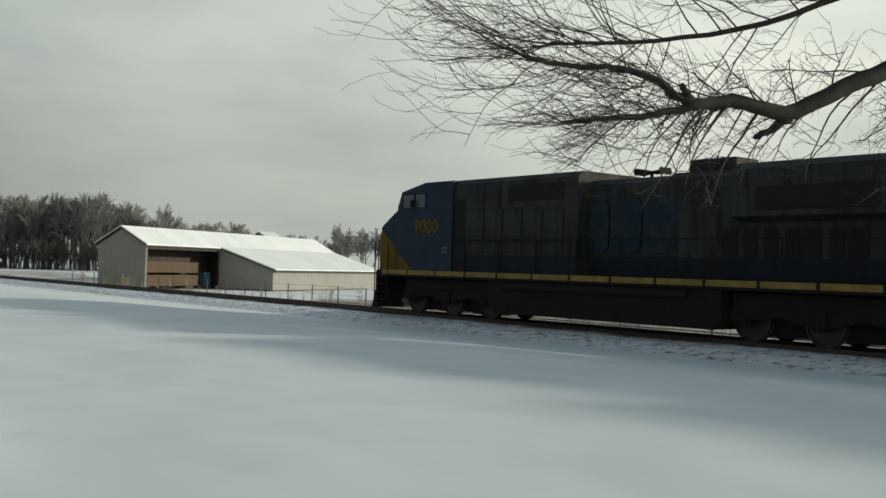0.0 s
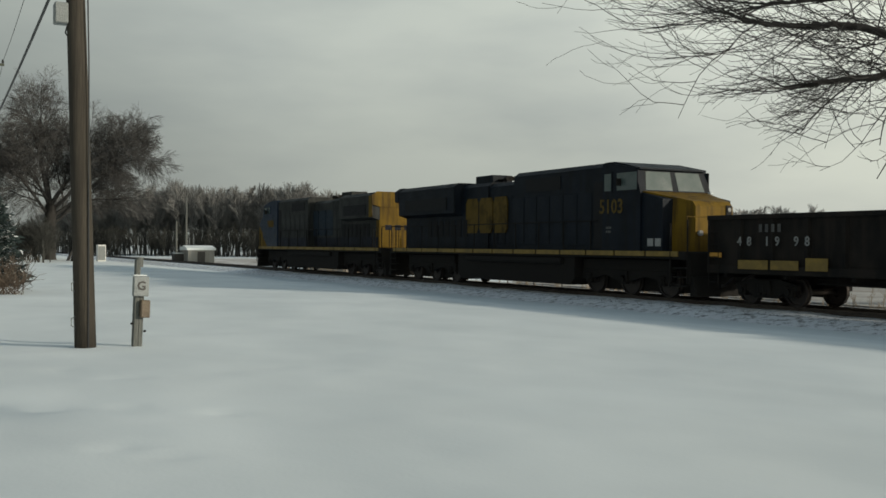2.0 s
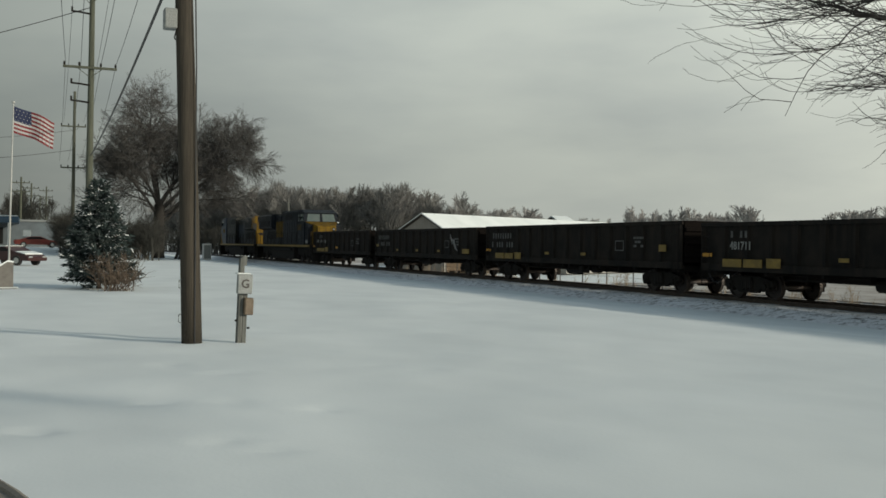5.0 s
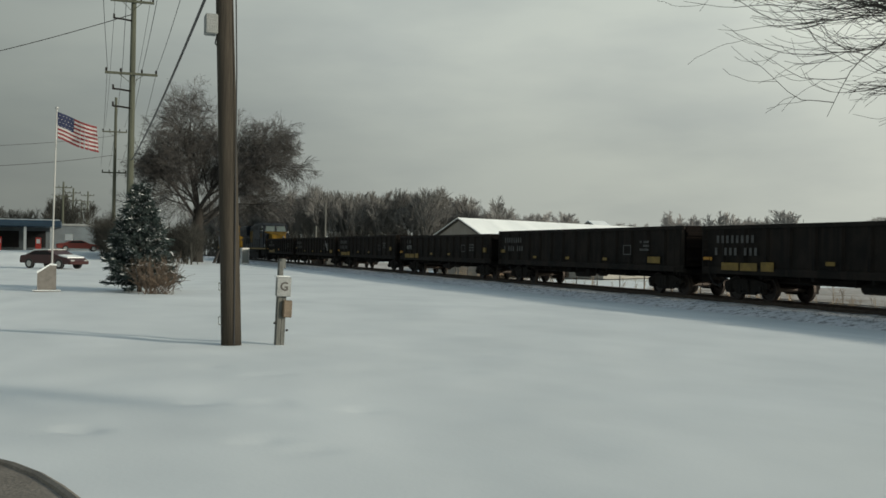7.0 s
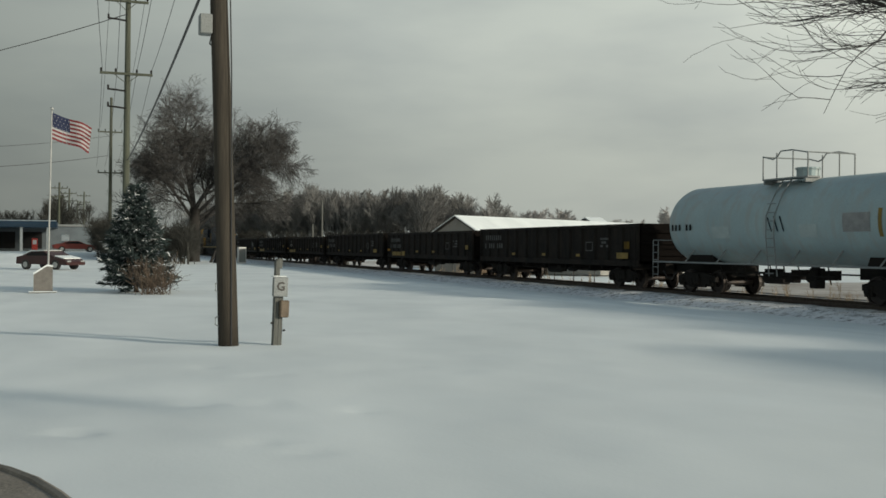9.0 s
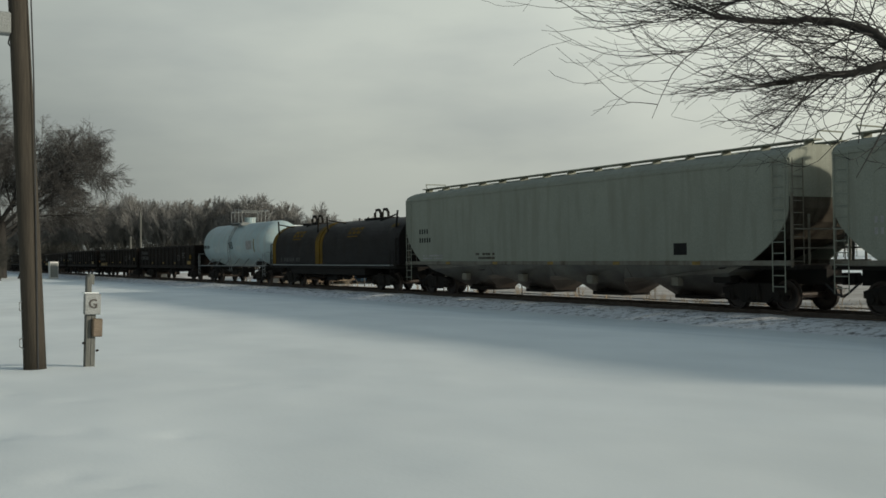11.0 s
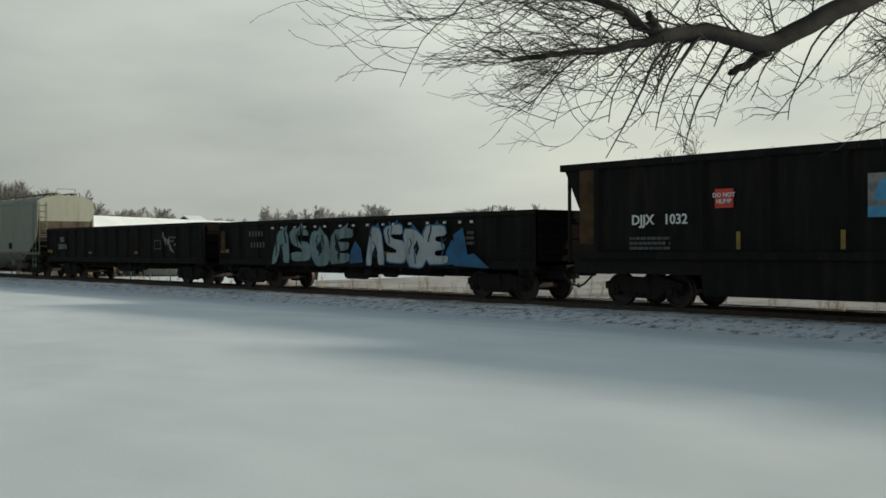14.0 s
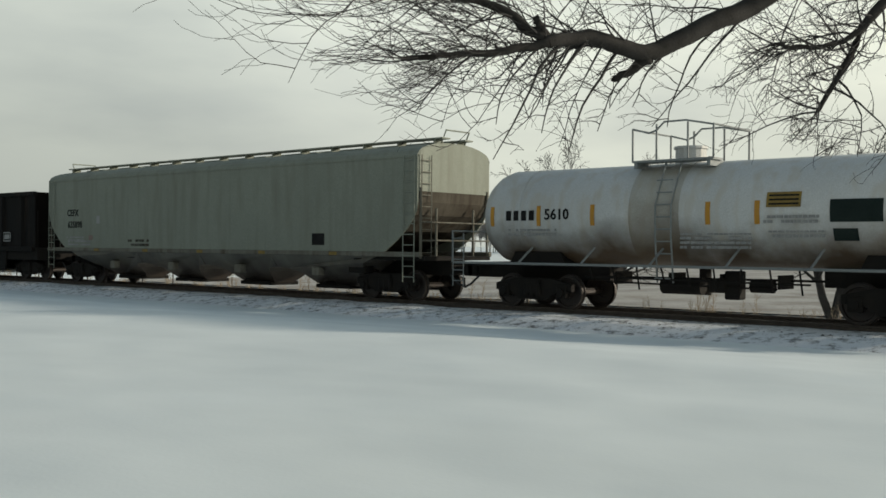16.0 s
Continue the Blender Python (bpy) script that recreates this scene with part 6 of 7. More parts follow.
def overhanging_tree():
    """The tree beside the camera; its limb hangs over the view."""
    rnd = random.Random(77)
    tree = thing("overhanging_tree", "bare grey-barked tree with long limb and curving twigs", "tree")
    V = Vector
    trunk = Wood()
    trunk.rod([V((1.2, 5.2, -0.3)), V((1.2, 5.2, 0.2)), V((1.1, 5.25, 2.6)), V((1.0, 5.3, 5.0)), V((1.1, 5.4, 7.5))], 0.4, 0.24, 14)
    o = new("trunk", trunk.mesh("trunk", BARK, True))
    o.parent = tree

    def limb(name, pts, r0, r1, sides=10):
        # smooth the line of points before it is skinned
        line = [V(p) for p in pts]
        for _ in range(2):
            nxt = [line[0]]
            for a, b in zip(line, line[1:]):
                nxt += [a.lerp(b, 0.25), a.lerp(b, 0.75)]
            line = nxt + [line[-1]]
        w = Wood()
        n = len(line)
        lumps = [p + V((rnd.gauss(0, 0.006), rnd.gauss(0, 0.006), rnd.gauss(0, 0.006))) for p in line]
        w.rod(lumps, r0, r1, sides)
        o = new(name, w.mesh(name, BARK, True))
        o.parent = tree
        return line

    main = limb("limb", [(1.05, 5.3, 4.6), (0.2, 6.1, 4.9), (-1.0, 7.0, 4.75), (-2.3, 7.6, 4.2), (-3.37, 7.2, 3.28), (-3.61, 6.76, 3.07), (-3.85, 6.35, 2.81), (-3.97, 6.1, 2.86), (-4.06, 5.93, 2.90), (-4.17, 5.63, 2.83)], 0.095, 0.04)
    low = limb("limb", [(-4.16, 5.65, 2.83), (-4.3, 5.45, 2.76), (-4.4, 5.31, 2.74), (-4.55, 5.1, 2.72), (-4.72, 4.9, 2.68)], 0.032, 0.014, 8)
    high = limb("limb", [(-4.15, 5.66, 2.83), (-4.28, 5.55, 2.93), (-4.36, 5.47, 3.03), (-4.52, 5.27, 3.11), (-4.7, 5.05, 3.09), (-4.9, 4.7, 3.14)], 0.04, 0.012, 8)
    limb("broken_stub", [(-3.84, 6.36, 2.80), (-3.93, 6.27, 2.72), (-4.02, 6.18, 2.65)], 0.034, 0.022, 8)
    limb("broken_stub", [(-4.17, 5.66, 2.85), (-4.19, 5.62, 2.92), (-4.2, 5.56, 2.97)], 0.03, 0.022, 8)
    over = limb("limb", [(-1.6, 7.3, 4.5), (-2.9, 7.4, 4.2), (-3.6, 6.9, 3.8), (-4.1, 6.2, 3.45), (-4.6, 5.6, 3.35), (-5.0, 5.0, 3.3)], 0.036, 0.01, 8)
    back = limb("limb", [(0.2, 6.1, 4.9), (-0.9, 8.1, 4.9), (-2.2, 8.6, 4.2), (-3.05, 8.2, 3.32), (-3.16, 8.04, 2.93), (-3.32, 7.87, 2.55)], 0.07, 0.012, 8)
    spur = limb("limb", [(-2.9, 8.35, 3.5), (-3.1, 8.1, 3.12), (-3.31, 7.77, 3.0), (-3.5, 7.5, 3.02)], 0.03, 0.01, 7)

    fine = Wood()
    LEFT = V((-0.62, -0.78, 0.0))

    def shoots(line, t0, t1, n, length, radius, fan, droop, level=0, ways=(-1, -1, 1)):
        for i in range(n):
            t = t0 + (t1 - t0) * (i + rnd.random()) / n
            k = min(int(t * (len(line) - 1)), len(line) - 2)
            p = line[k].lerp(line[k + 1], t * (len(line) - 1) - k)
            d = (LEFT * rnd.uniform(0.5, 1.2) + V((rnd.gauss(0, fan), rnd.gauss(0, fan), rnd.gauss(0, fan)))).normalized()
            ln = length * rnd.uniform(0.5, 1.2)
            steps = 6
            bend = V((0, 0, rnd.choice(ways))) * droop
            pts = branch_line(rnd, p, d, ln, steps, 0.15, bend + LEFT * 0.04, 1.0)
            fine.rod(pts, radius, max(0.0013, radius * 0.3), 4 if radius > 0.006 else 3)
            if level < 2:
                shoots(pts, 0.12, 1.0, 6 if level == 0 else 4, ln * 0.55, radius * 0.5, fan * 0.8, droop * 1.2, level + 1, ways)

    shoots(main, 0.5, 0.98, 11, 0.7, 0.008, 0.85, 0.10)
    shoots(main, 0.55, 0.98, 12, 0.6, 0.009, 0.9, -0.16)
    shoots(low, 0.05, 0.9, 14, 0.46, 0.006, 0.5, 0.09, 0, (-1, -1, 1))
    shoots(low, 0.2, 1.0, 10, 0.58, 0.006, 0.3, 0.03, 0, (1, -1))
    shoots(high, 0.05, 1.0, 22, 0.95, 0.006, 0.42, 0.10, 0, (1, 1, 1, 1, -1))
    shoots(over, 0.3, 1.0, 28, 1.0, 0.007, 0.5, 0.10, 0, (1, 1, 1, 1, -1))
    # long shoots that reach out beyond the rest
    shoots(over, 0.72, 1.0, 7, 1.12, 0.006, 0.14, 0.035, 1, (1,))
    shoots(high, 0.6, 1.0, 5, 0.95, 0.005, 0.14, 0.035, 1, (1,))
    shoots(back, 0.35, 1.0, 30, 0.7, 0.009, 0.8, 0.14)
    shoots(spur, 0.2, 1.0, 20, 0.55, 0.007, 0.8, 0.12)
    # long shoots that hang in a drooping curve below the limb
    for (x, y, z, ln, r) in ((-3.7, 6.6, 2.95, 0.7, 0.010), (-3.5, 6.95, 3.1, 0.95, 0.010), (-3.88, 6.3, 2.8, 0.6, 0.007), (-4.12, 5.75, 2.84, 0.9, 0.012), (-4.2, 5.6, 2.8, 0.6, 0.008), (-3.95, 6.15, 2.85, 0.85, 0.013), (-4.05, 5.9, 2.86, 0.75, 0.011), (-4.1, 5.8, 2.84, 0.55, 0.008), (-3.6, 6.75, 3.0, 0.8, 0.009), (-4.45, 5.25, 2.73, 0.5, 0.008)):
        pts = branch_line(rnd, V((x, y, z)), V((-0.35, -0.45, -0.5)), ln, 7, 0.12, V((0, 0, -0.12)), 1.0)
        fine.rod(pts, r, 0.003, 5)
        shoots(pts, 0.3, 1.0, 4, 0.28, 0.004, 0.7, 0.08, 1)
    o = tagged(new("twig", fine.mesh("twig", TWIG)), kind="stuff")
    o.parent = tree
    o["label"] = "dark curving bare twigs"


def spruce_tree():
    rnd = random.Random(91)
    tree = thing("spruce_tree", "small blue-green spruce dusted with snow on the lawn", "tree", pose(-36.5, 1.85, ground_z(-36.5, 1.85)))
    w = Wood()
    w.rod([Vector((0, 0, -0.1)), Vector((0.02, 0.0, 1.9)), Vector((0, 0.03, 3.7))], 0.09, 0.012, 8)
    o = new("trunk", w.mesh("trunk", BARK))
    o.parent = tree
    bough, tufts = Wood(), Wood()
    z = 0.2
    while z < 3.6:
        reach = 1.36 * (1 - z / 3.8) ** 0.8 + 0.08
        n = 13 if z < 2.4 else 8
        for i in range(n):
            a = rnd.uniform(0, 6.28)
            ln = reach * rnd.uniform(0.7, 1.12)
            d = Vector((math.cos(a), math.sin(a), rnd.uniform(-0.15, 0.25) + 0.12 * z))
            pts = branch_line(rnd, Vector((0, 0, z)), d, ln, 4, 0.06, UP, 0.05)
            bough.rod(pts, 0.018, 0.006, 3)
            m = int(ln * 20) + 4
            for j in range(m):
                t = 0.2 + 0.8 * (j + rnd.random()) / m
                k = min(int(t * 4), 3)
                p = pts[k].lerp(pts[k + 1], t * 4 - k)
                for s in range(3):
                    q = Vector((math.cos(a) * 0.8 + rnd.gauss(0, 0.6), math.sin(a) * 0.8 + rnd.gauss(0, 0.6), rnd.gauss(-0.1, 0.35))).normalized()
                    tufts.rod([p, p + q * rnd.uniform(0.07, 0.13), p + q * rnd.uniform(0.14, 0.24)], 0.026, 0.006, 3)
        z += 0.13
    o = new("boughs", bough.mesh("boughs", BARK))
    o.parent = tree
    o = new("needles", tufts.mesh("needles", NEEDLES))
    o.parent = tree
    o["label"] = "blue-green needles with snow"


def shrub():
    rnd = random.Random(17)
    bush = thing("shrub", "leafless tan shrub beside the spruce", "shrub", pose(-34.6, 2.3, ground_z(-34.6, 2.3)))
    w = Wood()
    for i in range(60):
        a = rnd.uniform(0, 6.28)
        d = Vector((math.cos(a) * 0.6, math.sin(a) * 0.75, rnd.uniform(0.5, 1.2)))
        pts = branch_line(rnd, Vector((rnd.gauss(0, 0.12), rnd.gauss(0, 0.22), 0)), d, rnd.uniform(0.7, 1.15), 4, 0.08, UP, 0.06)
        w.rod(pts, 0.012, 0.005, 3)
        for j in range(6):
            p = pts[rnd.randrange(1, 5)]
            q = branch_line(rnd, p, d + Vector((rnd.gauss(0, 0.5), rnd.gauss(0, 0.5), rnd.gauss(0, 0.4))), rnd.uniform(0.25, 0.5), 3, 0.1, UP, 0.05)
            w.rod(q, 0.007, 0.004, 3)
    o = tagged(new("stem", w.mesh("stem", DRY_TWIG)), kind="stuff")
    o.parent = bush


def utility_pole():
    pole = thing("utility_pole", "tall brown wooden utility pole standing in snow", "utility pole", pose(-16.55, 2.19, ground_z(-16.55, 2.19) - 0.05))
    bm = B()
    tube(bm, [(0, 0, 0), (0, -0.03, 1), (0.01, -0.13, 4), (0.02, -0.33, 9.5)], [0.165, 0.16, 0.148, 0.125], 18)
    part("shaft", bm, POLE_WOOD, pole, smooth=True)
    bm = B()
    box(bm, -0.12, 0.12, -0.5, -0.3, 5.08, 5.4, 0.015)
    part("terminal_box", bm, METER_GREY, pole, "pale grey box")
    bm = B()
    tube(bm, [(0, -0.3, 5.08), (0, -0.33, 4.95), (0, -0.26, 4.85), (0, -0.17, 4.9)], 0.012, 5)
    part("cable_loop", bm, WIRE, pole)
    for z in (0.45, 1.0):
        bm = B()
        tube(bm, [(0.05, -0.14, z - 0.09), (0.05, -0.22, z - 0.05), (0.05, -0.22, z + 0.06), (0.05, -0.14, z + 0.1)], 0.01, 5)
        part("wire_loop", bm, METER_GREY, pole, "small bent wire loop")
    bm = B()
    tube(bm, [(0.168, 0.02, 0.0), (0.15, 0.0, 4.5), (0.14, -0.1, 9.0)], 0.012, 5)
    part("ground_wire", bm, WIRE, pole)


def meter_post():
    post = thing("meter_post", "grey wooden post with white letter plate and tan box", "service post", pose(-16.44, 2.95, ground_z(-16.44, 2.95) - 0.04, 0, 0, 8))
    m = Matrix.Rotation(radians(-2.0), 4, "X")
    def tilt(bm):
        bm.transform(m)
        return bm
    bm = B()
    box(bm, -0.05, 0.05, -0.075, 0.0, 0, 1.42, 0.008)
    part("post", tilt(bm), POST_WOOD, post)
    bm = B()
    box(bm, -0.045, 0.045, 0.004, 0.075, 0, 1.0, 0.008)
    part("post", tilt(bm), POST_WOOD, post)
    bm = B()
    tube(bm, [(0, -0.01, 1.3), (0, -0.01, 1.46)], 0.06, 12)
    part("cap", tilt(bm), POST_WOOD, post)
    bm = B()
    box(bm, 0.055, 0.13, -0.13, 0.12, 0.84, 1.16, 0.012)
    plate = part("plate_box", tilt(bm), METER_GREY, post, "white square plate with a dark letter")
    bm = B()
    box(bm, -0.08, 0.06, -0.12, 0.11, 1.16, 1.18, 0.008)
    part("snow_cap", tilt(bm), SNOW, post, "snow on top")
    bm = B()
    box(bm, 0.05, 0.14, 0.0, 0.15, 0.5, 0.78, 0.015)
    part("junction_box", tilt(bm), BOX_TAN, post, "tan box with snow on it")
    mm = m @ Matrix.Translation((0.134, -0.005, 1.0)) @ Matrix.Rotation(radians(90), 4, "Z") @ Matrix.Rotation(radians(90), 4, "X")
    lettering("plate_letter", "G", 0.2, TRIM_DARK, plate, mm, 0.003)
    bm = B()
    for z, y in ((0.4, -0.11), (0.28, 0.1)):
        tube(bm, [(0.03, y, z), (0.08, y, z + 0.01)], 0.018, 6)
    part("bolt", tilt(bm), BLACK_IRON, post)


FLAG_PANELS = []
SLANT = 0.34


def flag_pole():
    pole = thing("flagpole", "white metal flagpole with striped national flag flying", "flagpole", pose(-37.2, -1.02, ground_z(-37.2, -1.02)))
    bm = B()
    tube(bm, [(0, 0, 0), (0, 0.1, 6.25)], [0.036, 0.022], 10)
    part("shaft", bm, ALU, pole)
    bm = B()
    bmesh.ops.create_uvsphere(bm, u_segments=10, v_segments=8, radius=0.06, matrix=Matrix.Translation((0, 0.1, 6.3)))
    part("finial", bm, ALU, pole)
    n, w, h = 12, 1.34 / 12, 0.9
    sh = h / 13
    for c in range(n):
        bms = {"r": B(), "w": B(), "b": B()}
        for i in range(13):
            z1 = -i * sh
            k = "r" if i % 2 == 0 else "w"
            if c < 5 and i < 7:
                k = "b"
            box(bms[k], -0.006, 0.006, 0, w + 0.004, z1 - sh, z1 + 0.001)
        if c < 5:
            for i in range(4):
                z = -0.09 - i * 0.12
                y = w * (0.3 if i % 2 else 0.7)
                box(bms["w"], -0.009, 0.009, y - 0.011, y + 0.011, z - 0.011, z + 0.011)
        me = bpy.data.meshes.new("flag_panel")
        tot = B()
        for idx, k in enumerate("rwb"):
            for f in bms[k].faces:
                f.material_index = idx
            tmp = bpy.data.meshes.new("tmp")
            bms[k].to_mesh(tmp)
            bms[k].free()
            tot.from_mesh(tmp)
            bpy.data.meshes.remove(tmp)
        for v in tot.verts:
            v.co.z -= v.co.y * SLANT
        tot.to_mesh(me)
        tot.free()
        for m in (FLAG_RED, FLAG_WHITE, FLAG_BLUE):
            me.materials.append(m)
        p = new("flag_panel", me)
        p.parent = pole
        p["label"] = "strip of red, white and blue flag cloth"
        FLAG_PANELS.append((p, c, w))


def flag_row(c, w, t):
    """The pose of one strip of the flag as a wave runs down the cloth."""
    y, z, x = 0.12, 6.17, 0.0
    for i in range(c + 1):
        sag = 0.16 * math.sin(1.9 * t - 0.55 * i) * (0.3 + 0.1 * i)
        yaw = 0.5 * math.sin(3.1 * t - 0.8 * i) * (0.35 + 0.08 * i)
        if i < c:
            y += w * math.cos(sag) * math.cos(yaw)
            z += w * math.sin(sag) - w * SLANT
            x -= w * math.cos(sag) * math.sin(yaw)
    return pose(x, y, z, math.degrees(sag) * 0.5, 0, math.degrees(yaw))


def monument():
    m = thing("monument", "small slant-topped granite marker with snow cap", "monument", pose(-37.0, -1.16, ground_z(-37.0, -1.16) - 0.04))
    bm = B()
    prism(bm, [(-0.3, 0.06), (0.3, 0.06), (0.3, 0.92), (0.12, 0.94), (-0.3, 0.66)], "x", -0.2, 0.2)
    part("stone", bm, MONUMENT, m)
    bm = B()
    prism(bm, [(-0.31, 0.665), (0.12, 0.945), (0.31, 0.925), (0.31, 0.97), (0.12, 1.0), (-0.31, 0.72)], "x", -0.21, 0.21)
    part("snow_cap", bm, SNOW, m, "snow lying on the slanted top")
    part("plinth", box(B(), -0.4, 0.4, -0.44, 0.44, -0.05, 0.07, 0.02), MONUMENT, m)
    part("plinth_snow", box(B(), -0.4, 0.4, -0.45, 0.45, 0.074, 0.1, 0.01), SNOW, m)


def line_pole(x, y, top, arms, label, brackets=()):
    p = thing("line_pole", label, "utility pole", pose(x, y, ground_z(x, y) - 0.1), group="power line poles")
    part("shaft", tube(B(), [(0, 0, 0), (0, 0.1, top)], [0.2, 0.12], 12), POLE_GREEN, p)
    for z, half in arms:
        bm = B()
        box(bm, 0.14, 0.26, -half, half, z - 0.06, z + 0.06)
        tube(bm, [(0.2, -half * 0.5, z), (0.16, 0, z - 0.5), (0.2, half * 0.5, z)], 0.02, 5)
        arm = part("crossarm", bm, POLE_GREEN, p)
        for k in (-0.95, -0.4, 0.4, 0.95):
            part("insulator", tube(B(), [(0.2, k * half, z + 0.06), (0.2, k * half, z + 0.14), (0.2, k * half, z + 0.26)], [0.03, 0.06, 0.04], 8), BLACK_IRON, arm)
    for z in brackets:
        bm = B()
        tube(bm, [(0.1, 0, z), (0.1, -0.5, z + 0.06), (0.1, -0.9, z + 0.08)], 0.05, 6)
        tube(bm, [(0.1, -0.9, z + 0.05), (0.1, -0.9, z + 0.3)], 0.05, 6)
        part("bracket", bm, BLACK_IRON, p, "standoff insulator bracket")
    return p


def wire(a, b, sag, r=0.012):
    bm = B()
    a, b = Vector(a), Vector(b)
    pts = [a.lerp(b, t / 14) - Vector((0, 0, sag * 4 * (t / 14) * (1 - t / 14))) for t in range(15)]
    tube(bm, pts, r, 5)
    ob = new("overhead_wire", finish("overhead_wire", bm, WIRE))
    return tagged(ob, "thin black overhead wire slung between poles", "cable", "overhead wires")


def power_line():
    line_pole(-55.75, 2.35, 16.8, ((10.7, 1.32), (14.5, 1.1)), "tall greenish power pole with crossarms and brackets", (13.5, 9.8, 8.9))
    line_pole(-104.7, 3.1, 15.5, ((12.1, 1.15), (8.1, 1.15)), "distant greenish power pole with two crossarms")
    for i, (x, y, h) in enumerate(((-150, -2.2, 9.5), (-175, -1.0, 10.0), (-205, 1.5, 11.0), (-235, 0.5, 10.5))):
        line_pole(x, y, h, ((h - 0.8, 1.2), (h - 2.0, 1.2)), "far small power pole beside the road")
    for k, z, z2 in ((-1.25, 10.9, 11.4), (-0.5, 10.9, 11.4), (0.5, 10.9, 11.4), (1.25, 10.9, 11.4), (-0.9, 14.75, 15.2), (0.9, 14.75, 15.2)):
        wire((-55.55, 2.4 + k, z), (2.0, 0.6 + k * 1.1, z2), 0.9)
        wire((-55.55, 2.4 + k, z), (-104.5, 3.1 + k, z - 1.6), 0.9)
    wire((-55.6, 2.45, 6.1), (-16.6, 2.05, 6.55), 0.25, 0.03)
    wire((-55.6, 2.4, 13.75), (-61.0, -14.0, 9.4), 0.35, 0.022)
    wire((-104.5, 3.0, 10.4), (-70.0, -22.0, 6.1), 0.8, 0.022)
    wire((-104.5, 3.0, 12.3), (-70.0, -22.0, 7.4), 0.8, 0.018)


def motor_car(name, label, x, y, turn, length, paint, pickup, snow):
    car = thing(name, label, "car", pose(x, y, ground_z(x, y), 0, 0, turn))
    L, h = length / 2, 0.86
    if pickup:
        prof = [(-L, 0.45), (-L, 1.0), (-0.5, 1.02), (-0.45, 1.72), (0.75, 1.74), (1.2, 1.12), (L - 0.1, 1.05), (L, 0.8), (L, 0.42)]
        glass = [(-0.3, 1.12), (-0.3, 1.62), (0.68, 1.64), (0.98, 1.12)]
    else:
        prof = [(-L, 0.36), (-L + 0.05, 0.82), (-1.55, 0.9), (-0.9, 1.16), (0.2, 1.2), (1.0, 0.86), (L - 0.3, 0.7), (L, 0.52), (L, 0.3)]
        glass = [(-1.3, 0.9), (-0.82, 1.11), (0.18, 1.14), (0.8, 0.9)]
    bm = B()
    prism(bm, prof, "y", -h, h)
    bmesh.ops.bevel(bm, geom=list(bm.edges), offset=0.035, segments=2, affect="EDGES")
    body = part("body", bm, paint, car)
    for s in (-1, 1):
        y0, y1 = sorted((s * h, s * (h + 0.008)))
        part("side_window", prism(B(), glass, "y", y0, y1), GRILLE, body, "dark glass")
    for wx in (-L + 0.85, L - 0.9):
        for s in (-1, 1):
            y0, y1 = s * (h - 0.16), s * (h + 0.04)
            w = part("wheel", tube(B(), [(wx, y0, 0.32), (wx, y1, 0.32)], 0.32, 18), RUBBER, car)
            part("rim", tube(B(), [(wx, y1, 0.32), (wx, y1 + s * 0.012, 0.32)], 0.19, 12), ALU, w)
    for s in (-0.6, 0.6):
        part("headlight", box(B(), L - 0.06, L + 0.01, s - 0.16, s + 0.16, 0.5, 0.6, 0.02), ALU, car)
        part("tail_light", box(B(), -L - 0.01, -L + 0.04, s - 0.14, s + 0.14, 0.62, 0.74, 0.02), RED_PAINT, car)
    if snow:
        bm = B()
        prism(bm, [(-1.55, 0.91), (-0.9, 1.17), (0.2, 1.21), (0.24, 1.26), (-0.92, 1.25), (-1.6, 0.98)], "y", -h + 0.1, h - 0.1)
        prism(bm, [(1.05, 0.86), (L - 0.3, 0.71), (L - 0.3, 0.77), (1.05, 0.92)], "y", -h + 0.1, h - 0.1)
        part("snow_cover", bm, SNOW, car, "snow on roof and bonnet")
    return car


def filling_station():
    st = thing("filling_station", "low blue filling station with canopy and shop", "filling station", pose(-126, -6, ground_z(-126, -6)))
    part("canopy", box(B(), -8, 2, -9, 4.0, 2.75, 3.45, 0.05), STATION_BLUE, st, "blue canopy")
    part("canopy_snow", box(B(), -7.9, 1.9, -8.9, 3.9, 3.454, 3.55, 0.03), SNOW, st)
    for y in (-8, -4.5, 0.2, 3.0):
        part("canopy_post", box(B(), 1.2, 1.5, y - 0.14, y + 0.14, -0.3, 2.75), WHITE_PAINT, st)
    part("shop_wall", box(B(), -12, -6, -12, 8.5, -0.3, 3.0), STATION_WALL, st)
    part("shop_roof", box(B(), -12.2, -5.8, -12.2, 8.8, 3.0, 3.25, 0.03), METER_GREY, st, "pale grey fascia")
    for y in (-9, -6, -3, 0):
        part("shop_window", box(B(), -6.0, -5.97, y, y + 2.2, 0.3, 2.3), GRILLE, st, "dark shop window")
    for y in (-2.6, 1.6):
        pump = part("fuel_pump", box(B(), 0.4, 1.0, y - 0.3, y + 0.3, -0.1, 1.5, 0.04), RED_PAINT, st, "red fuel pump")
        part("pump_screen", box(B(), 1.0, 1.02, y - 0.2, y + 0.2, 0.8, 1.3), WHITE_PAINT, pump)
    sign = part("price_sign", box(B(), 3.0, 3.2, 4.5, 5.3, 1.2, 1.9, 0.02), WHITE_PAINT, st, "small white sign")
    part("sign_post", box(B(), 3.05, 3.15, 4.85, 4.95, -0.3, 1.2), METER_GREY, st)


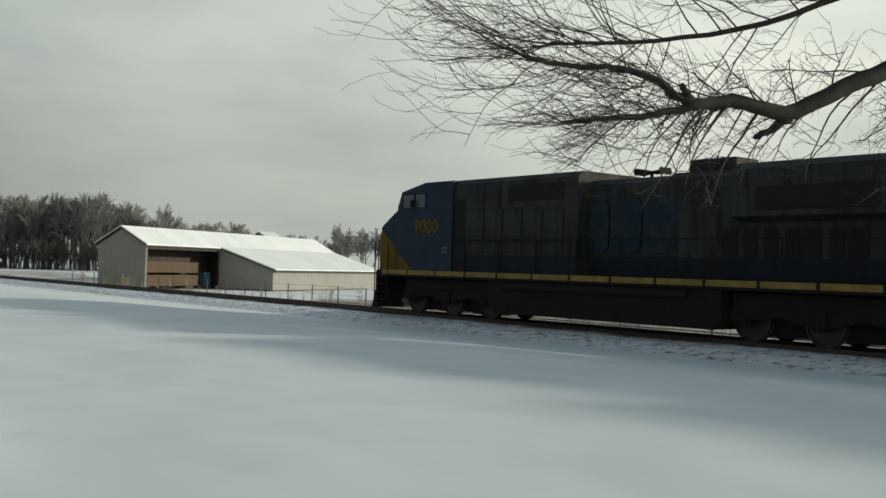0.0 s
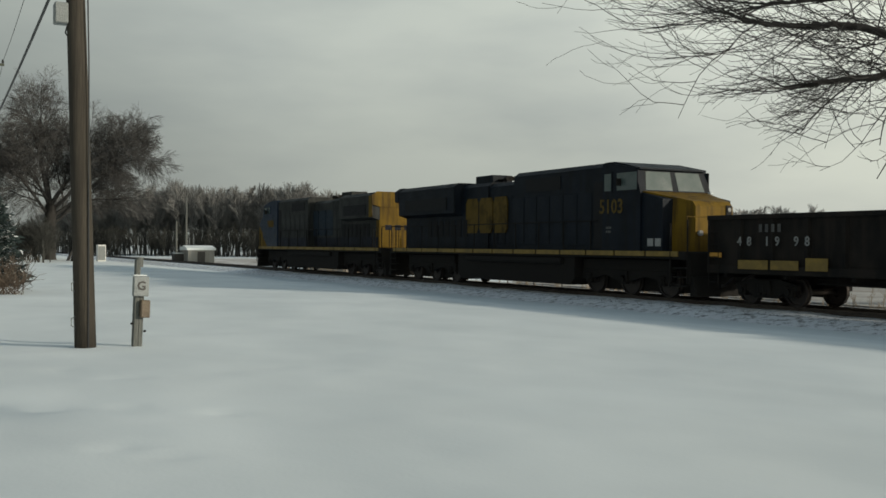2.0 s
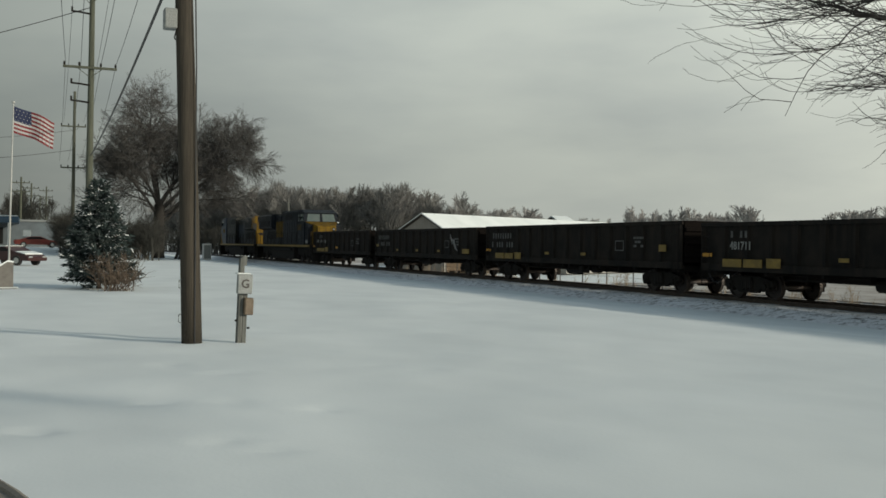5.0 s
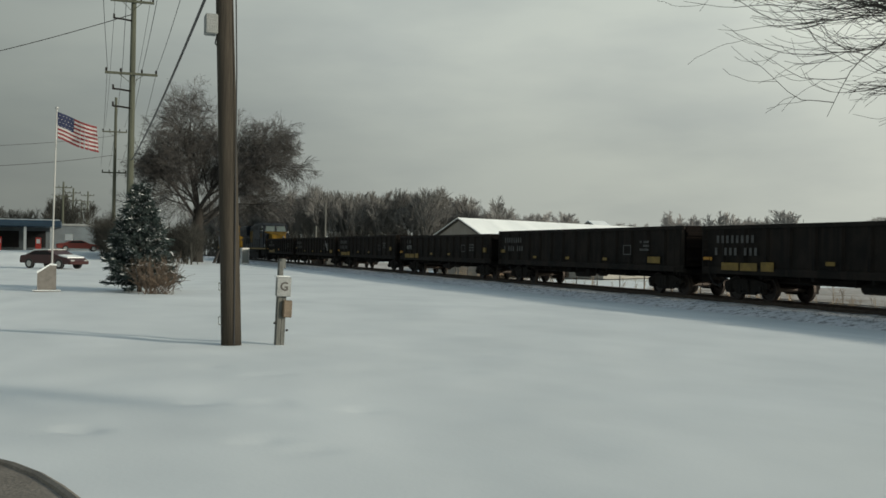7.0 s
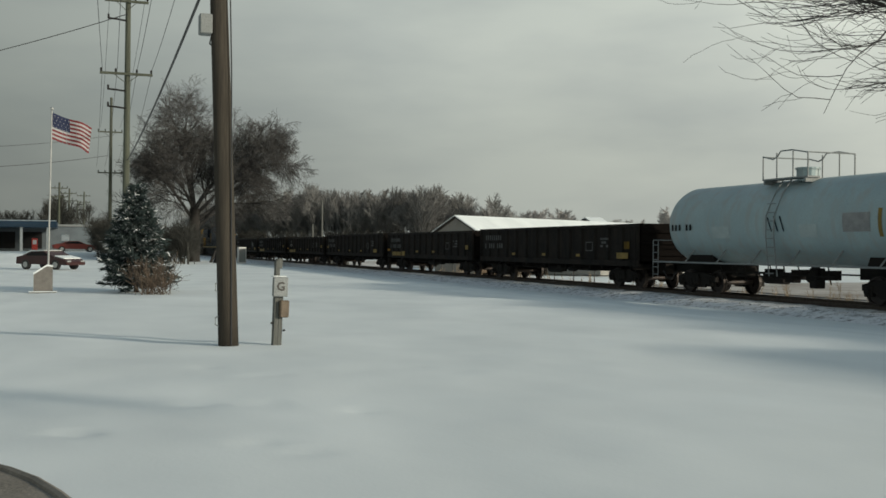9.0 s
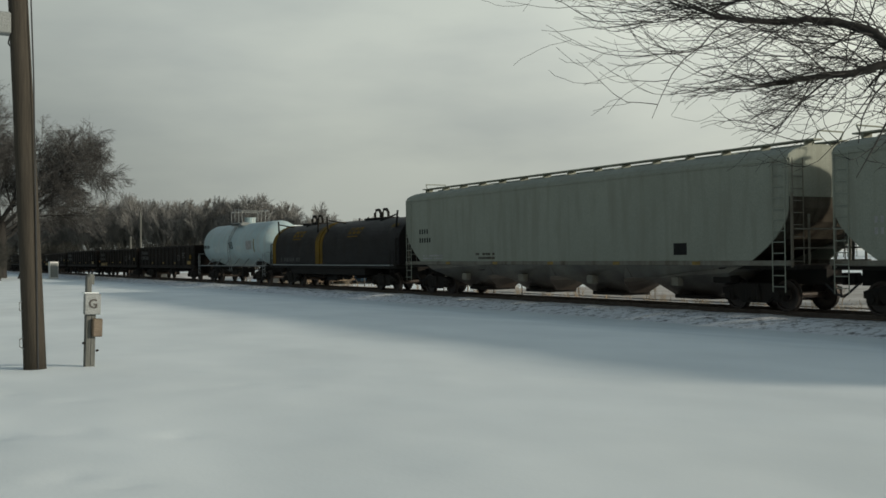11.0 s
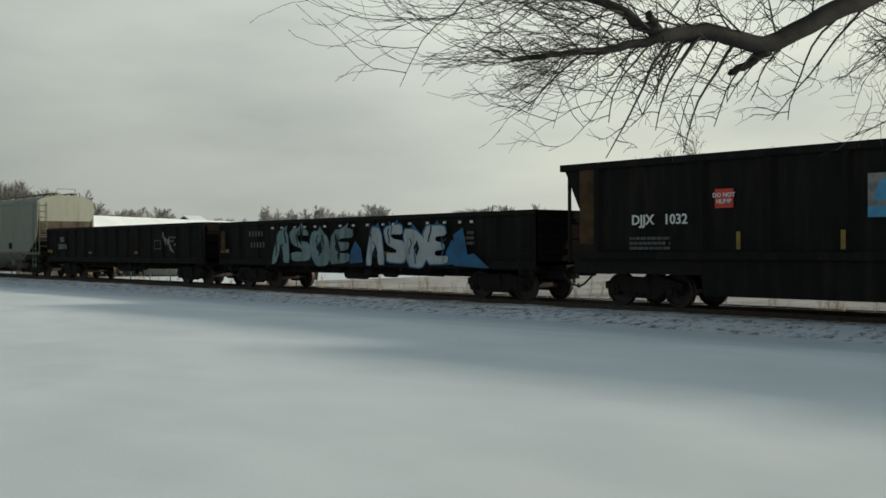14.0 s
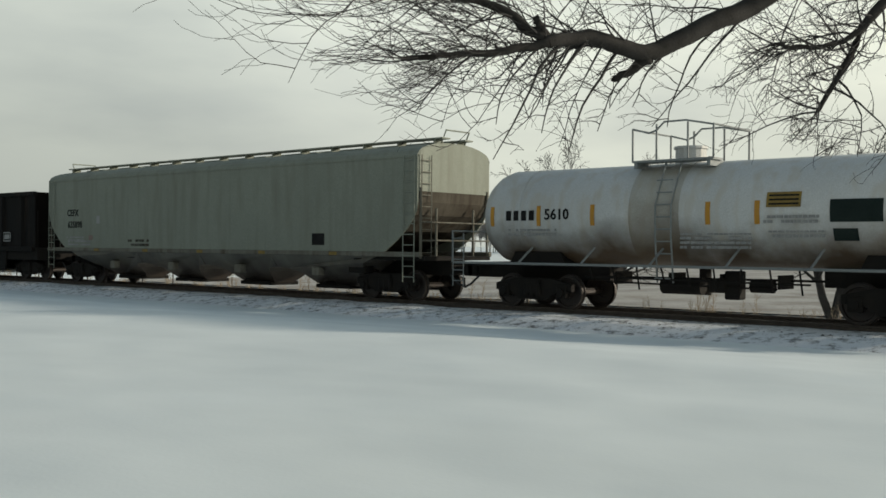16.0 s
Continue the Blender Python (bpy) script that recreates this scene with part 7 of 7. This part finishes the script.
def lumber_shed():
    """Open-fronted gable shed with a long lean-to; floor lies below the track."""
    g = -1.25
    shed = thing("lumber_shed", "pale metal lumber shed with snowy roof and open bay", "shed", pose(-96.9, 36.5, g, 0, 0, 30))
    w, e, p, n = 2.85, 4.3, 5.9, 38.0
    bay = 12.4
    gable = [(-w, 0), (w, 0), (w, e), (0, p), (-w, e)]
    part("gable_wall", prism(B(), gable, "y", 0, 0.15), SIDING, shed, "pale siding gable end")
    part("gable_wall", prism(B(), gable, "y", n - 0.15, n), SIDING, shed)
    part("side_wall", box(B(), -w, -w + 0.15, 0.15, n - 0.15, 0, e), SIDING, shed)
    # the open bay's shade is put into the dark colour of these walls
    part("inner_wall", box(B(), -0.1, 0.05, 0.15, bay + 4, 0, e), DARK_WOOD, shed, "inner wall with the bay's shade in its dark colour")
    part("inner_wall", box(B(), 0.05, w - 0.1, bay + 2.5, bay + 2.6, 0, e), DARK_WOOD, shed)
    part("bay_beam", box(B(), w - 0.15, w + 0.02, 0.15, bay, e - 0.35, e - 0.05), TRIM_DARK, shed)
    for y in (0.25, bay - 0.1):
        part("bay_post", box(B(), w - 0.14, w, y - 0.08, y + 0.08, 0, e - 0.35), TRIM_DARK, shed)
    for s in (-1, 1):
        prof = [(s * (w + 0.35), e - 0.13), (0, p + 0.03), (0, p + 0.15), (s * (w + 0.35), e - 0.01)]
        part("roof", prism(B(), prof, "y", -0.35, n + 0.3), TRIM_DARK, shed, "dark-edged roof")
        prof = [(s * (w + 0.33), e), (0, p + 0.155), (0, p + 0.27), (s * (w + 0.33), e + 0.12)]
        part("roof_snow", prism(B(), prof, "y", -0.3, n + 0.25), SNOW, shed, "white snow on the roof")
    # lean-to
    lw, le = 9.55, 2.1
    end = [(w, 0), (lw, 0), (lw, le), (w, e - 0.05)]
    part("lean_to_end", prism(B(), end, "y", bay, bay + 0.15), SIDING, shed, "pale siding lean-to end")
    part("lean_to_wall", box(B(), lw - 0.15, lw, bay + 0.15, n, 0, le), SIDING, shed, "long low pale wall")
    part("lean_to_roof", prism(B(), [(w + 0.3, e - 0.1), (lw + 0.5, le - 0.1), (lw + 0.5, le + 0.04), (w + 0.3, e + 0.04)], "y", bay - 0.3, n + 0.2), TRIM_DARK, shed)
    part("lean_to_snow", prism(B(), [(w + 0.3, e + 0.045), (lw + 0.48, le + 0.045), (lw + 0.48, le + 0.15), (w + 0.3, e + 0.15)], "y", bay - 0.25, n + 0.15), SNOW, shed, "white snow on the lean-to roof")
    # stacked boards in the bay
    rnd = random.Random(6)
    stack = thing("lumber_stack", "stack of yellow sawn boards in the shed bay", "lumber", pose(-96.9, 36.5, g, 0, 0, 30))
    me = finish("board", box(B(), -0.14, 0.14, -4.2, 4.2, 0, 0.14, 0.01), LUMBER)
    for k in range(14):
        for i in range(5):
            b = new("board", me)
            b.parent = stack
            b.location = (w - 0.9 - i * 0.3, 5.4 + rnd.uniform(-0.15, 0.15), 0.3 + k * 0.155 + (0.25 if k > 6 else 0))
    part("bearer", box(B(), w - 2.4, w - 0.6, 2.6, 2.75, 0, 0.3), DARK_WOOD, stack)
    part("bearer", box(B(), w - 2.4, w - 0.6, 8.4, 8.55, 0, 0.3), DARK_WOOD, stack)
    crate = thing("pallet_load", "blue-wrapped pallet load in the shed bay", "pallet", pose(-96.9, 36.5, g, 0, 0, 30))
    part("wrap", box(B(), w - 1.6, w - 0.5, 10.5, 11.5, 0.15, 1.7, 0.05), STATION_BLUE, crate)
    part("pallet", box(B(), w - 1.7, w - 0.4, 10.4, 11.6, 0, 0.14, 0.01), DARK_WOOD, crate)
    # farther roof peeping over
    far = thing("far_house", "distant house with dark gable and snowy roof", "house", pose(-150, 79, -0.5))
    part("wall", prism(B(), [(-6, 0), (6, 0), (6, 5.0), (0, 7.0), (-6, 5.0)], "y", 0, 3), DARK_WOOD, far)
    part("roof_snow", prism(B(), [(-6.5, 4.9), (0, 7.1), (6.5, 4.9), (6.5, 5.05), (0, 7.3), (-6.5, 5.05)], "y", 0.3, 3.3), SNOW, far)


def chain_fence():
    fence = thing("fence", "wire fence with thin posts beyond the track", "fence", pose(0, 0, 0))
    me = finish("post", tube(B(), [(0, 0, -0.1), (0, 0, 1.75)], 0.04, 6), TRIM_DARK)
    xs = [-96 + 2.9 * i for i in range(18)]
    for x in xs:
        p = new("post", me)
        p.parent, p.location = fence, (x, 31.5, ground_z(x, 31.5))
    for h in (0.25, 0.75, 1.25, 1.7):
        bm = B()
        tube(bm, [(x, 31.5, ground_z(x, 31.5) + h) for x in xs], 0.006, 4)
        part("rail_wire", bm, TRIM_DARK, fence)
    fence2 = thing("pipe_post", "tall thin steel pole beyond the track", "post", pose(-25.4, 34.2, ground_z(-25.4, 34.2)))
    part("shaft", tube(B(), [(0, 0, 0), (0, 0, 5.05)], 0.06, 8), TRIM_DARK, fence2)


def service_lane():
    """A strip of trodden, dirty snow beyond the track."""
    verts, faces = [], []
    xs = [-140 + 0.8 * i for i in range(240)]
    ys = [25.7 + 0.8 * j for j in range(24)]
    for x in xs:
        for j, y in enumerate(ys):
            edge = 0.5 * noise.noise((x * 0.35, j * 0.2, 2.0)) if j in (0, 23) else 0.0
            verts.append((x, y + edge, ground_z(x, y + edge) + (0.02 + 0.02 * noise.noise((x * 1.2, y * 1.4, 8.0)) if 0 < j < 23 else -0.03)))
    n = len(ys)
    for i in range(len(xs) - 1):
        faces += [(i * n + j, (i + 1) * n + j, (i + 1) * n + j + 1, i * n + j + 1) for j in range(n - 1)]
    me = bpy.data.meshes.new("service_lane")
    me.from_pydata(verts, [], faces)
    me.materials.append(SLUSH)
    me.shade_smooth()
    tagged(new("service_lane", me), "strip of trodden grey-brown snow beyond the track", "lane", kind="structure")


def field():
    """Thin snow over dead grass beyond the lane."""
    verts, faces = [], []
    xs = [-72 + 2.0 * i for i in range(120)]
    ys = [43.0 + 2.0 * j for j in range(60)]
    for x in xs:
        for y in ys:
            verts.append((x, y, ground_z(x, y) + 0.09 + 0.03 * noise.noise((x * 0.3, y * 0.3, 4.0))))
    n = len(ys)
    for i in range(len(xs) - 1):
        faces += [(i * n + j, (i + 1) * n + j, (i + 1) * n + j + 1, i * n + j + 1) for j in range(n - 1)]
    me = bpy.data.meshes.new("field")
    me.from_pydata(verts, [], faces)
    me.materials.append(FIELD)
    me.shade_smooth()
    tagged(new("field", me), "thin snow over dead grass beyond the track", "field", kind="structure")


def track_huts():
    hut = thing("trackside_hut", "small grey hut with snow on its roof", "hut", pose(-109, 26.6, -0.75))
    part("wall", box(B(), -1.6, 1.6, -1.4, 1.4, 0, 1.8), SIDING, hut)
    part("roof_snow", prism(B(), [(-1.7, 1.75), (1.7, 1.75), (1.7, 1.95), (0, 2.25), (-1.7, 1.95)], "y", -1.55, 1.55), SNOW, hut, "snowy low roof")
    part("door", box(B(), 1.6, 1.64, -0.4, 0.4, 0, 1.6), TRIM_DARK, hut)
    bin_ = thing("dark_bin", "low dark metal bin with snow on its lid", "bin", pose(-110, 23.9 + 2.2 - 1.0, -0.5))
    part("body", box(B(), -0.6, 0.6, -0.9, 0.3, 0, 1.1, 0.03), TRIM_DARK, bin_)
    part("snow_cover", box(B(), -0.62, 0.62, -0.92, 0.32, 1.104, 1.2, 0.03), SNOW, bin_)
    cab = thing("equipment_cabinet", "white metal equipment cabinet beside the track", "cabinet", pose(-112, 17.1, ground_z(-112, 17.1)))
    body = part("body", box(B(), -0.5, 0.5, -0.42, 0.42, 0, 1.75, 0.03), WHITE_PAINT, cab)
    part("door", box(B(), 0.5, 0.52, -0.36, 0.36, 0.12, 1.6), METER_GREY, body)
    for x, y, h in ((-112.5, 20.6 + 4.5, 4.6), (-116, 27.0, 7.5)):
        p = thing("signal_post", "thin pale wooden post beside the track", "post", pose(x, y, -0.5))
        part("shaft", tube(B(), [(0, 0, 0), (0, 0, h)], [0.13, 0.1], 8), POST_WOOD, p)
    # snow-dusted stump by the tree
    st = thing("tree_stump", "dark stump with snow on it beside the tree", "stump", pose(-97, 12.6, ground_z(-97, 12.6)))
    bm = B()
    tube(bm, [(0, 0, -0.1), (0.1, 0.1, 0.8), (0.15, 0.25, 1.5)], [0.5, 0.38, 0.25], 9)
    part("wood", bm, BARK, st)
    part("snow_cap", tube(B(), [(0.15, 0.25, 1.5), (0.15, 0.25, 1.62)], [0.27, 0.14], 9), SNOW, st)


def paved_drive():
    """The bare curved edge of a paved drive at the camera's side."""
    bm = B()
    pts = [(-8.42, -2.05), (-8.2, -1.5), (-7.98, -1.12), (-7.72, -0.82), (-7.4, -0.6), (-7.02, -0.42), (-6.6, -0.28), (-6.0, -0.12), (-5.0, 0.0)]
    edge = len(pts)
    pts += [(3.0, 0.0), (3.0, -6.0), (-8.6, -6.0)]
    prism(bm, pts, "z", -0.05, 0.06)
    ob = new("paved_drive", finish("paved_drive", bm, PAVING))
    tagged(ob, "damp brown-grey concrete drive with curved edge", "drive", kind="structure")
    bm = B()
    tube(bm, [(x, y, 0.05) for x, y in pts[:edge]], 0.04, 8)
    part("kerb", bm, PAVING, ob)


make_woods()
shade_tree()
small_tree(-108, 7.6, 10.0, 5, "dark bare tree with narrow crown beside the big tree", kids=(12, 7, 5))
small_tree(-101, 12.4, 7.0, 8, "slender bare tree beside the big tree", kids=(9, 6, 4))
small_tree(-31.9, 50.2, 9.0, 12, "bare bushy tree beyond the track", kids=(17, 9, 6), stems=3)
small_tree(-15.4, 41.0, 8.0, 14, "bare bushy tree beyond the track", kids=(13, 7, 5), stems=3)
small_tree(-11.0, 44.0, 7.0, 15, "bare young tree beyond the track", kids=(11, 7, 5), stems=2)
small_tree(-8.5, 37.5, 8.5, 25, "bare tangled tree beyond the track", kids=(14, 8, 5), stems=3)
small_tree(-5.0, 41.0, 9.0, 26, "bare tangled tree beyond the track", kids=(14, 8, 5), stems=3)
overhanging_tree()
spruce_tree()
shrub()
utility_pole()
meter_post()
flag_pole()
monument()
power_line()
motor_car("parked_car", "dark red low coupe under a little snow", -70.5, -1.6, 48, 4.2, CAR_MAROON, False, True)
motor_car("parked_car", "bright red car parked at the filling station", -116, 0.0, 95, 4.6, TRUCK_RED, False, False)
filling_station()
lumber_shed()
chain_fence()
service_lane()
field()
track_huts()
paved_drive()


def motions():
    TURNED = [car for car, x0, turned in TRAIN if turned]
    times = [0.5 * i for i in range(33)]
    for car, x0, turned in TRAIN:
        if turned:
            x0 += 23.2
        walk(car, [(t, pose(x0 - SPEED * t, TRACK_Y, 0, 0, 0, turned)) for t in times])
    frames = range(int(16 * FPS) + 1)
    for wheels, ax, r in SPINNING:
        step = math.degrees(SPEED / r / FPS) * (1 if wheels.parent.parent in TURNED else -1)
        walk(wheels, [(i / FPS, pose(ax, 0, r, 0, 0, 0) @ Matrix.Rotation(radians(step * i), 4, "Y")) for i in frames])
    for panel, c, w in FLAG_PANELS:
        walk(panel, [(0.1 * i, flag_row(c, w, 0.1 * i)) for i in range(161)])


motions()
